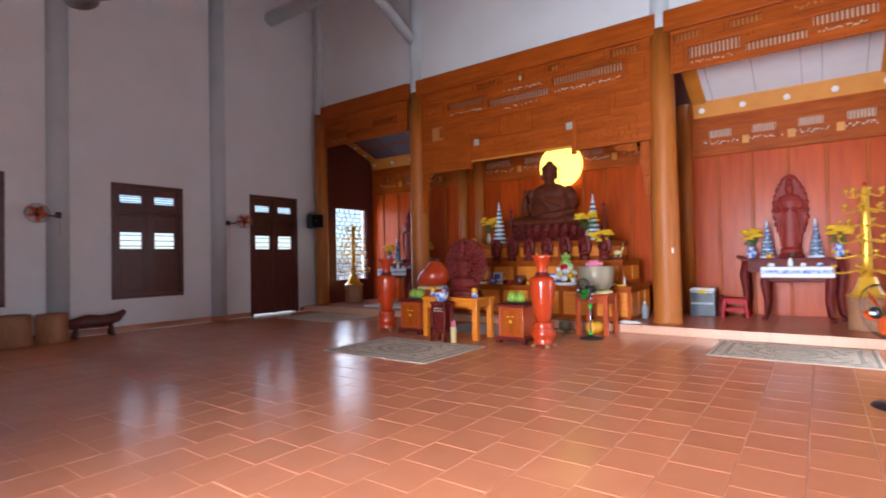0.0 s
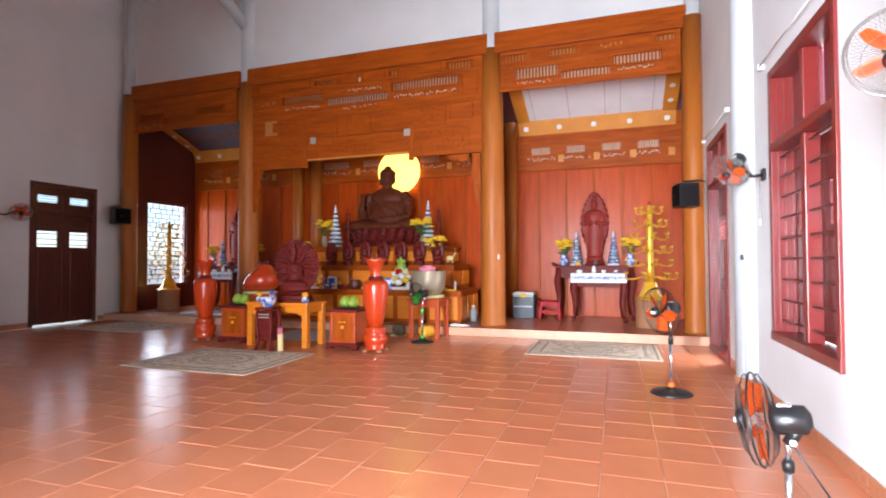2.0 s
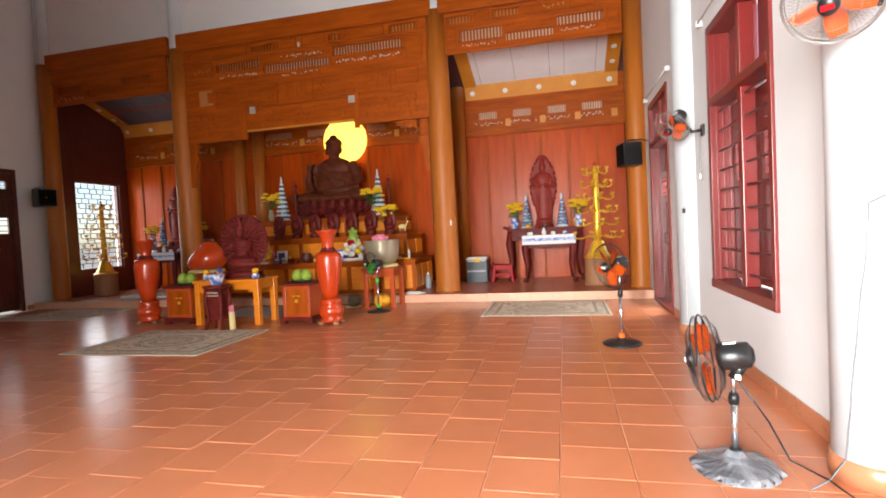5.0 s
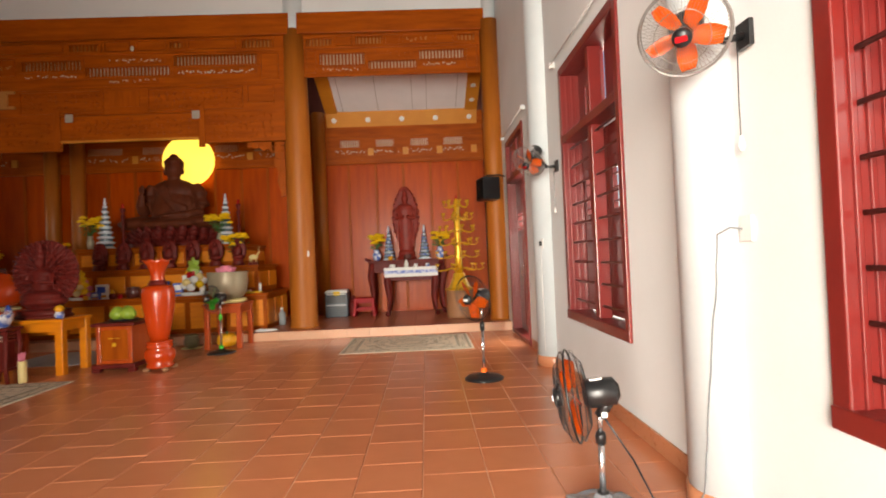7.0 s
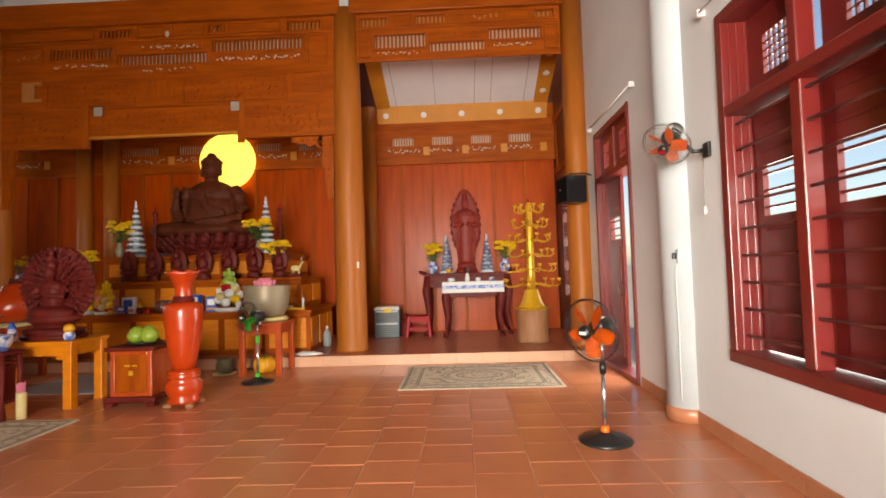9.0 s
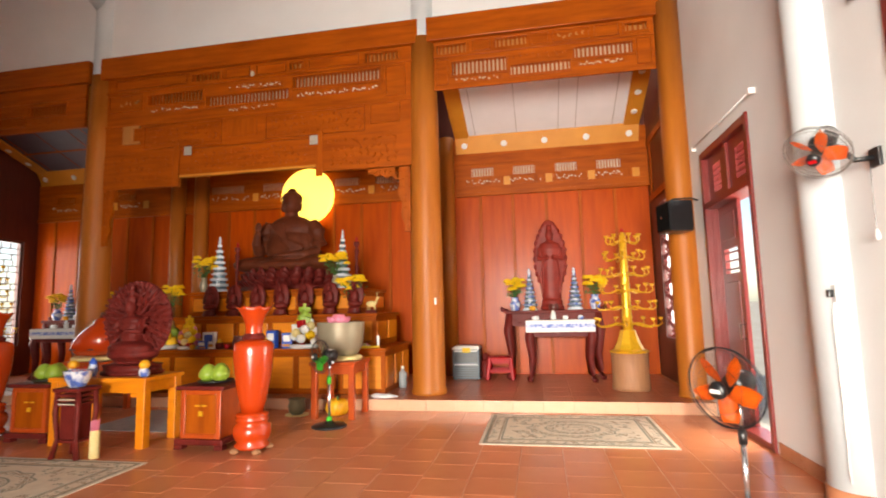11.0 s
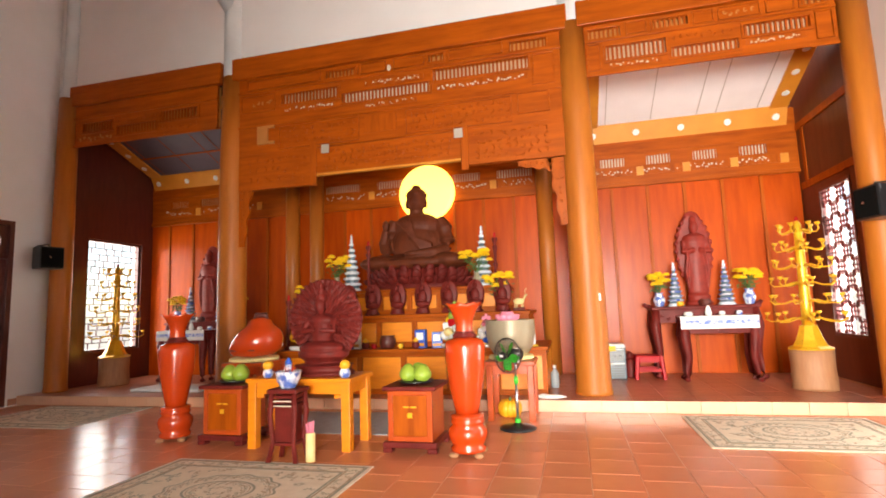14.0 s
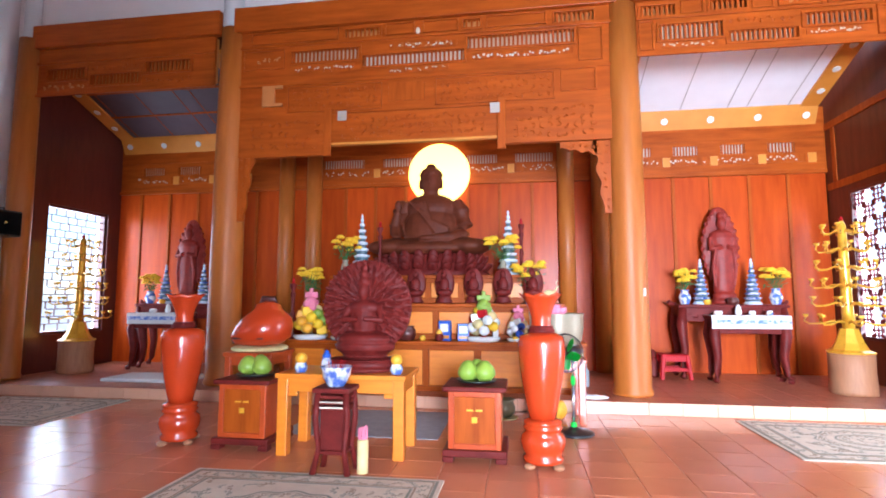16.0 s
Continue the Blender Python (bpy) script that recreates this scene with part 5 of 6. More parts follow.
def offering_basket(x, y, z, seed, mats, label, size=1.0):
    """A wrapped cone of packets and fruit on a tray."""
    b = thing("offering_basket", x, y, z, label, "offering", 0, "wrapped offerings")
    b.scale = (size, size, size)
    part("tray", turned((0.15, 0), (0.17, 0.03), (0.16, 0.045), steps=20), PORCELAIN, b, smooth=True)
    rng = random.Random(seed)
    for k in range(24):
        t = k / 24
        a, r = k * 2.4, 0.115 * min(1.0, 1.5 * (1 - t))
        bm = bmesh.new()
        if k % 3 == 0:
            box(bm, -0.05, -0.03, -0.04, 0.05, 0.03, 0.04, bevel=0.012)
        else:
            blob(bm, (0, 0, 0), (0.055, 0.055, 0.05), 10, 8)
        o = part("packet", bm, mats[0] if t > 0.72 else mats[1 + k % (len(mats) - 1)], b, smooth=k % 3 > 0)
        o.matrix_basis = pose(r * math.cos(a), r * math.sin(a), 0.085 + 0.30 * t, 0, rng.uniform(-20, 20), rng.uniform(0, 180))
    part("bow", boxes((-0.07, -0.01, 0.40, 0.07, 0.01, 0.46), (-0.02, -0.015, 0.36, 0.02, 0.015, 0.5), bevel=0.01), mats[0], b)


offering_basket(-3.36, 10.46, 0.84, 3, [FRUIT_GREEN, PORCELAIN, CREAM, PORCELAIN, RED_PLASTIC, PORCELAIN, YELLOW], "wrapped fruit offering with a green bow", 1.4)
offering_basket(-5.93, 10.50, 0.84, 4, [PINK, YELLOW, CREAM, FRUIT_YELLOW, FRUIT_GREEN, YELLOW], "wrapped flower offering in yellow and pink", 1.5)
offering_basket(-5.43, 10.50, 0.84, 9, [YELLOW, PINK, YELLOW, CREAM, FRUIT_YELLOW], "wrapped yellow and pink offering on a tray", 1.1)
offering_basket(-2.88, 10.5, 0.84, 5, [PINK, PORCELAIN, CREAM, BLUE_BOX, PORCELAIN], "wrapped offering with a pink bow")
deer = thing("white_ornament", -2.42, 10.95, 1.36, "small pale ornament on a block at the altar end", "ornament")
part("block", boxes((-0.09, -0.05, 0, 0.09, 0.05, 0.05), bevel=0.006), CARVED, deer)
bm = bmesh.new()
blob(bm, (0, 0, 0.15), (0.09, 0.03, 0.05), 10, 8)
for k in (-0.06, -0.03, 0.04, 0.06):
    tube(bm, [(k, 0, 0.13), (k * 1.1, 0, 0.05)], 0.009, 5)
tube(bm, [(0.07, 0, 0.17), (0.11, 0, 0.24), (0.14, 0, 0.25)], [0.022, 0.016, 0.01], 6)
for sx in (-1, 1):
    tube(bm, [(0.11, 0, 0.25), (0.10, sx * 0.03, 0.31), (0.13, sx * 0.04, 0.35)], 0.006, 4)
part("figure", bm, CREAM, deer, smooth=True)


# ---- singing bowl and wooden drum on stands ----
def stool_stand(x, y, w, h, label, m, name="wooden_stand"):
    s = thing(name, x, y, 0, label, "stand")
    part("top", boxes((-w / 2 - 0.02, -w / 2 - 0.02, h - 0.05, w / 2 + 0.02, w / 2 + 0.02, h), bevel=0.01), m, s)
    for a in (-1, 1):
        for b in (-1, 1):
            part("leg", boxes((a * (w / 2 - 0.04) - 0.04, b * (w / 2 - 0.04) - 0.04, 0, a * (w / 2 - 0.04) + 0.04, b * (w / 2 - 0.04) + 0.04, h - 0.05), bevel=0.01), m, s)
    for a in (-1, 1):
        part("apron", boxes((-w / 2 + 0.08, a * (w / 2 - 0.03) - 0.012, h - 0.16, w / 2 - 0.08, a * (w / 2 - 0.03) + 0.012, h - 0.051), bevel=0.004), m, s)
        part("apron", boxes((a * (w / 2 - 0.03) - 0.012, -w / 2 + 0.08, h - 0.16, a * (w / 2 - 0.03) + 0.012, w / 2 - 0.08, h - 0.051), bevel=0.004), m, s)
    return s


def cushion(x, y, z, r, label):
    c = thing("ring_cushion", x, y, z, label, "cushion", 0, "cushions")
    part("pad", turned((r * 0.7, 0), (r * 0.97, 0.012), (r, 0.035), (r * 0.94, 0.058), (r * 0.6, 0.066), steps=24), CREAM, c, smooth=True)


stool_stand(-2.42, 9.62, 0.60, 0.74, "red-stained wooden stand under a singing bowl", RED_STAND)
cushion(-2.42, 9.62, 0.74, 0.30, "round yellow cushion under the bowl")
bowl = thing("singing_bowl", -2.42, 9.62, 0.80, "large plain grey-bronze singing bowl on a cushion", "bowl")
part("bowl_body", turned((0.14, 0.004), (0.23, 0.02), (0.295, 0.12), (0.32, 0.28), (0.325, 0.44), (0.33, 0.455), (0.315, 0.455), (0.305, 0.28), (0.26, 0.1), (0.1, 0.04), steps=36), BRONZE, bowl, smooth=True)
lotus = thing("paper_lotus", -2.45, 9.62, 1.0, "pink paper lotus inside the bowl", "ornament")
bm = bmesh.new()
petals(bm, 0.10, 0.26, 10, 0.09, 0.7)
petals(bm, 0.05, 0.29, 8, 0.08, 0.3)
lathe(bm, [(0.04, 0.0), (0.05, 0.24)], 10)
part("bloom", bm, PINK, lotus, smooth=True)
stool_stand(-6.22, 9.55, 0.62, 0.76, "red-stained wooden stand under a wooden drum", RED_STAND)
cushion(-6.22, 9.55, 0.76, 0.36, "round yellow cushion under the wooden drum")
drum = thing("wooden_fish_drum", -6.22, 9.55, 0.825, "glossy red lacquered wooden fish drum on a cushion", "drum")
bm = bmesh.new()
lathe(bm, [(0.16, 0.0), (0.30, 0.03), (0.365, 0.12), (0.36, 0.25), (0.31, 0.36), (0.22, 0.44), (0.175, 0.48), (0.16, 0.53), (0.09, 0.565), (0.02, 0.575)], 28)
for v in bm.verts:
    if v.co.x < 0:
        v.co.x *= 1.0 + 0.22 * max(0.0, 1 - v.co.z / 0.30)
    v.co.x += 0.10 * min(1.0, v.co.z / 0.4)
part("drum_body", bm, LACQUER, drum, smooth=True)
part("mouth_slot", boxes((-0.2, -0.345, 0.10, 0.2, -0.27, 0.122), bevel=0.008), DARK_WOOD, drum)
part("handle", tube(bmesh.new(), [(0.0, 0, 0.54), (0.02, 0, 0.61), (0.18, 0, 0.61), (0.2, 0, 0.54)], 0.035, 8), DARK_WOOD, drum, smooth=True)
pump = thing("pumpkin", -2.47, 9.62, 0.0, "orange pumpkin on the floor under a stand", "pumpkin")
for k in range(9):
    a = 2 * math.pi * k / 9
    part("lobe", blob(bmesh.new(), (0.08 * math.cos(a), 0.08 * math.sin(a), 0.11), (0.08, 0.08, 0.11), 10, 8), FRUIT_YELLOW, pump, smooth=True)
part("stalk", tube(bmesh.new(), [(0, 0, 0.2), (0.01, 0, 0.25)], 0.015, 6), STEM, pump)
pot = thing("bronze_pot", -3.05, 9.6, 0.0, "small dark green-bronze pot on a mat", "pot")
part("pot_body", turned((0.07, 0.012), (0.11, 0.05), (0.125, 0.12), (0.10, 0.19), (0.125, 0.22), (0.115, 0.22), (0.09, 0.19), steps=20), mat("green_bronze", (0.22, 0.20, 0.12), (0.14, 0.13, 0.07), 0.35, metal=0.5), pot, smooth=True)
part("mat", turned((0.16, 0), (0.16, 0.012), steps=20), CREAM, pot)


# ---- before the altar ----
def floor_vase(x, y, rz, label):
    """A tall turned lacquered vase with a flared, scalloped mouth on a bulging foot."""
    v = thing("floor_vase", x, y, 0, label, "vase", rz, "tall red vases")
    for k in range(4):
        a = math.pi / 4 + k * math.pi / 2
        bm = bmesh.new()
        blob(bm, (0.17 * math.cos(a), 0.17 * math.sin(a), 0.025), (0.05, 0.05, 0.028), 10, 6)
        part("foot", bm, STUMP, v, "pale wooden foot", smooth=True)
    part("base", turned((0.13, 0.03), (0.17, 0.05), (0.175, 0.08), (0.15, 0.10), (0.185, 0.16), (0.195, 0.21), (0.185, 0.26), (0.145, 0.30), (0.165, 0.315), (0.17, 0.335), (0.15, 0.35), (0.165, 0.365), (0.165, 0.385), (0.125, 0.40), steps=32), LACQUER, v, "ringed turned base", smooth=True)
    part("vase_body", turned((0.115, 0.40), (0.135, 0.50), (0.165, 0.65), (0.192, 0.82), (0.205, 0.98), (0.203, 1.06), (0.188, 1.105), (0.15, 1.125), (0.11, 1.14), steps=32), LACQUER, v, smooth=True)
    part("collar", turned((0.108, 1.138), (0.118, 1.15), (0.118, 1.165), (0.1, 1.175), (0.105, 1.19), (0.088, 1.20), steps=28), CARVED, v, smooth=True)
    bm = bmesh.new()
    prof, steps, rings = [(0.086, 1.20), (0.085, 1.26), (0.10, 1.33), (0.125, 1.39), (0.155, 1.44), (0.185, 1.475), (0.17, 1.472), (0.13, 1.42), (0.09, 1.34), (0.07, 1.25)], 32, []
    for i, (r, z) in enumerate(prof):
        w = max(0.0, (z - 1.36) / 0.115)
        rings.append([bm.verts.new(((r + 0.012 * w * math.cos(8 * a)) * math.cos(a), (r + 0.012 * w * math.cos(8 * a)) * math.sin(a), z + 0.012 * w * math.cos(8 * a))) for a in [2 * math.pi * k / steps for k in range(steps)]])
    for a, b in zip(rings, rings[1:]):
        for k in range(steps):
            bm.faces.new((a[k], a[(k + 1) % steps], b[(k + 1) % steps], b[k]))
    part("mouth", bm, LACQUER, v, "flared scalloped mouth", smooth=True)


floor_vase(-2.67, 7.83, 0, "tall glossy red lacquered wooden floor vase")
floor_vase(-6.26, 8.03, 20, "tall glossy red lacquered wooden floor vase")


def pedestal(x0, x1, y0):
    w = (x1 - x0) / 2
    p = thing("fruit_pedestal", (x0 + x1) / 2, y0 + w, 0, "square red wooden pedestal cabinet with a framed panel", "pedestal", 0, "pedestals before the altar")
    part("base", boxes((-w - 0.0, -w - 0.0, 0.05, w, w, 0.11), bevel=0.012), CARVED, p)
    for a in (-1, 1):
        for b in (-1, 1):
            part("foot", boxes((a * (w - 0.05) - 0.05, b * (w - 0.05) - 0.05, 0, a * (w - 0.05) + 0.05, b * (w - 0.05) + 0.05, 0.05), bevel=0.012), CARVED, p)
    part("body", boxes((-w + 0.05, -w + 0.05, 0.11, w - 0.05, w - 0.05, 0.61), bevel=0.006), RED_STAND, p)
    for a in (-1, 1):
        part("stile", boxes((a * (w - 0.075) - 0.025, -w + 0.035, 0.11, a * (w - 0.075) + 0.025, -w + 0.05, 0.61), bevel=0.005), RED_STAND, p)
    part("rail", boxes((-w + 0.10, -w + 0.035, 0.11, w - 0.10, -w + 0.05, 0.155), bevel=0.005), RED_STAND, p)
    part("rail", boxes((-w + 0.10, -w + 0.035, 0.565, w - 0.10, -w + 0.05, 0.61), bevel=0.005), RED_STAND, p)
    part("panel", boxes((-w + 0.105, -w + 0.042, 0.16, w - 0.105, -w + 0.051, 0.56), bevel=0.004), WOOD, p, "orange-brown framed panel")
    for a, b, c, d in ((-0.07, -0.01, 0.44, 0.455), (0.01, 0.07, 0.44, 0.455), (-0.025, 0.025, 0.34, 0.39)):
        part("gilt_mark", boxes((a, -w + 0.036, c, b, -w + 0.0415, d)), GOLD, p, "small worn gilt mark")
    part("top", boxes((-w + 0.0, -w + 0.0, 0.61, w, w, 0.655), bevel=0.014), CARVED, p)
    d = thing("fruit_dish", (x0 + x1) / 2, y0 + w, 0.655, "dark dish with three green pomelos", "fruit", 0, "dishes of fruit")
    part("dish", turned((0.08, 0), (0.17, 0.012), (0.19, 0.03), (0.17, 0.026), steps=24), BLACK, d, smooth=True)
    for fx, fy in ((-0.075, -0.02), (0.08, -0.03), (0.0, 0.09)):
        bm = bmesh.new()
        lathe(bm, [(0.015, 0.0), (0.06, 0.008), (0.098, 0.05), (0.098, 0.09), (0.072, 0.14), (0.04, 0.175), (0.012, 0.185)], 18)
        part("pomelo", bm, FRUIT_GREEN, d, smooth=True).matrix_basis = pose(fx, fy, 0.02)


pedestal(-3.55, -2.98, 7.78)
pedestal(-5.80, -5.22, 7.84)

table = thing("offering_table", -4.49, 8.04, 0, "honey-coloured wooden table before the altar", "table")
part("tabletop", boxes((-0.62, -0.31, 0.70, 0.62, 0.31, 0.745), bevel=0.008), YELLOW_WOOD, table)
for a in (-1, 1):
    for b in (-1, 1):
        part("leg", boxes((a * 0.55 - 0.05, b * 0.24 - 0.05, 0, a * 0.55 + 0.05, b * 0.24 + 0.05, 0.70), bevel=0.008), YELLOW_WOOD, table)
for b in (-1, 1):
    part("apron", boxes((-0.498, b * 0.265 - 0.012, 0.58, 0.498, b * 0.265 + 0.012, 0.698), bevel=0.004), YELLOW_WOOD, table)
    for a in (-1, 1):
        part("corner_bracket", boxes((a * 0.455 - 0.045, b * 0.265 - 0.011, 0.535, a * 0.455 + 0.045, b * 0.265 + 0.011, 0.579), bevel=0.012), YELLOW_WOOD, table)
for a in (-1, 1):
    part("apron", boxes((a * 0.575 - 0.012, -0.19, 0.58, a * 0.575 + 0.012, 0.19, 0.70), bevel=0.004), YELLOW_WOOD, table)


def many_armed_statue(x, y, z):
    """A seated figure before a round fan of many arms, on a stepped base."""
    bm = bmesh.new()
    lathe(bm, [(0.36, 0), (0.37, 0.03), (0.33, 0.05), (0.33, 0.09), (0.35, 0.11), (0.20, 0.13), (0.21, 0.145), (0.29, 0.20), (0.30, 0.25), (0.26, 0.27)], 32, squash=0.72)
    petals(bm, 0.22, 0.20, 14, 0.07, 0.5, 0.75)
    blob(bm, (0, 0.06, 0.61), (0.46, 0.05, 0.47), 28, 18)
    rng = random.Random(17)
    for ringi, (r, n) in enumerate(((0.20, 14), (0.28, 22), (0.355, 28), (0.42, 36))):
        for k in range(n):
            a = -1.15 + (math.pi + 2.3) * k / (n - 1)
            c, s = math.cos(a), math.sin(a)
            y1 = -0.06 + 0.03 * ringi + rng.uniform(-0.015, 0.015)
            tube(bm, [(c * (r - 0.13), 0.02, 0.62 + s * (r - 0.13)), (c * r, y1, 0.62 + s * r)], [0.022, 0.014], 5)
            blob(bm, (c * (r + 0.02), y1 - 0.01, 0.62 + s * (r + 0.02)), (0.022, 0.014, 0.022), 6, 5)
    blob(bm, (0, -0.05, 0.30), (0.27, 0.16, 0.08), 18, 10)
    blob(bm, (0, -0.04, 0.48), (0.13, 0.10, 0.18), 14, 10)
    blob(bm, (0, -0.04, 0.60), (0.16, 0.09, 0.08), 14, 8)
    blob(bm, (0, -0.07, 0.76), (0.06, 0.065, 0.085), 12, 10)
    for k, zz in enumerate((0.86, 0.93, 0.99)):
        blob(bm, (0, -0.05, zz), (0.055 - 0.012 * k, 0.055 - 0.012 * k, 0.045), 10, 8)
    for sx in (-1, 1):
        tube(bm, [(sx * 0.15, -0.05, 0.60), (sx * 0.19, -0.12, 0.48), (sx * 0.03, -0.18, 0.50)], [0.045, 0.035, 0.025], 8)
    ob = tagged(obj("many_armed_statue", bm, CARVED, True), "dark red carved many-armed seated statue on a round base", "statue")
    ob.matrix_basis = pose(x, y, z)
    return remesh(ob, 0.011, 0)


many_armed_statue(-4.36, 8.10, 0.745)
jar(-4.90, 7.84, 0.745, 0.06, 0.09, BLUE_WHITE, "blue and white cup on the honey table")
jar(-3.98, 7.84, 0.745, 0.06, 0.09, BLUE_WHITE, "blue and white cup on the honey table")
for cx in (-4.90, -3.98):
    o = thing("orange_fruit", cx, 7.84, 0.83, "yellow fruit in a cup", "fruit", 0, "fruit in cups")
    part("fruit", blob(bmesh.new(), (0, 0, 0.045), (0.058, 0.058, 0.052), 12, 8), FRUIT_YELLOW, o, smooth=True)
jar(-4.66, 7.86, 0.745, 0.05, 0.14, BLUE_WHITE, "small blue bottle on the honey table", BLUE_BOX)

stand = thing("incense_stand", -4.40, 7.42, 0, "narrow dark red carved incense stand with a pale slip", "stand")
part("top", boxes((-0.16, -0.14, 0.66, 0.16, 0.14, 0.70), bevel=0.01), CARVED, stand)
part("fluted_frieze", boxes(*[(-0.13 + 0.0, -0.115, 0.52 + 0.045 * k, 0.13, 0.115, 0.55 + 0.045 * k) for k in range(3)], bevel=0.006), CARVED, stand)
for a in (-1, 1):
    for b in (-1, 1):
        part("leg", tube(bmesh.new(), [(a * 0.12, b * 0.1, 0.66), (a * 0.135, b * 0.11, 0.45), (a * 0.11, b * 0.095, 0.2), (a * 0.15, b * 0.12, 0.0)], [0.03, 0.028, 0.022, 0.03], 8), CARVED, stand, smooth=True)
part("inner_body", boxes((-0.105, -0.085, 0.19, 0.105, 0.085, 0.52), bevel=0.01), CARVED, stand)
part("lower_shelf", boxes((-0.12, -0.1, 0.16, 0.12, 0.1, 0.19), bevel=0.006), CARVED, stand)
for k in range(2):
    part("paper_slip", boxes((-0.10, -0.119, 0.535 + 0.045 * k, 0.10, -0.1155, 0.548 + 0.045 * k)), PALE_BOARD, stand, "worn pale paper slip")
ib = thing("incense_bowl", -4.40, 7.42, 0.70, "blue and white porcelain incense bowl with stubs", "bowl")
part("bowl_body", turned((0.07, 0), (0.08, 0.015), (0.115, 0.08), (0.13, 0.155), (0.14, 0.165), (0.125, 0.165), (0.10, 0.12), steps=24), BLUE_WHITE, ib, smooth=True)
bm = bmesh.new()
rng = random.Random(4)
for k in range(9):
    a = rng.uniform(0, 6.28)
    tube(bm, [(0.05 * math.cos(a), 0.05 * math.sin(a), 0.1), (0.07 * math.cos(a), 0.07 * math.sin(a), 0.2 + rng.uniform(0, 0.03))], 0.003, 4)
part("stubs", bm, RED_PLASTIC, ib)
cyl = thing("incense_tube", -4.16, 7.42, 0, "standing yellow incense packet with pink tops", "incense")
part("wrapper", turned((0.045, 0), (0.047, 0.01), (0.047, 0.26), (0.043, 0.27), steps=16), CREAM, cyl, smooth=True)
bm = bmesh.new()
for k in range(14):
    a, r = k * 2.4, 0.036 * math.sqrt(k / 14)
    tube(bm, [(r * math.cos(a), r * math.sin(a), 0.26), (1.2 * r * math.cos(a), 1.2 * r * math.sin(a), 0.36 + 0.01 * (k % 3))], 0.006, 5)
part("sticks", bm, PINK, cyl, "pink incense sticks")


# ---- rugs ----
RUG_FIELD = mat("beige_rug_pile", (0.74, 0.62, 0.47), (0.62, 0.50, 0.37), 0.95, scale=9, bump=0.6, fine=160)
RUG_BORDER = mat("grey_green_rug_pile", (0.30, 0.29, 0.22), (0.24, 0.22, 0.16), 0.95, scale=6, bump=0.6, fine=160)
RUG_BROWN = mat("brown_rug_pile", (0.34, 0.24, 0.15), (0.27, 0.18, 0.11), 0.95, scale=6, bump=0.6, fine=160)
RUG_GREY = mat("grey_mat", (0.40, 0.38, 0.38), (0.30, 0.29, 0.29), 0.95, scale=8, bump=0.5, fine=120)


def flat_ring(bm, rx, ry, w, z, n=40, wob=0.0, f=8):
    vs = []
    for k in range(n):
        a = 2 * math.pi * k / n
        q = 1 + wob * math.cos(f * a)
        vs.append((bm.verts.new((rx * q * math.cos(a), ry * q * math.sin(a), z)), bm.verts.new(((rx * q - w) * math.cos(a), (ry * q - w) * math.sin(a), z))))
    for k in range(n):
        p, q = vs[k], vs[(k + 1) % n]
        bm.faces.new((p[0], q[0], q[1], p[1]))


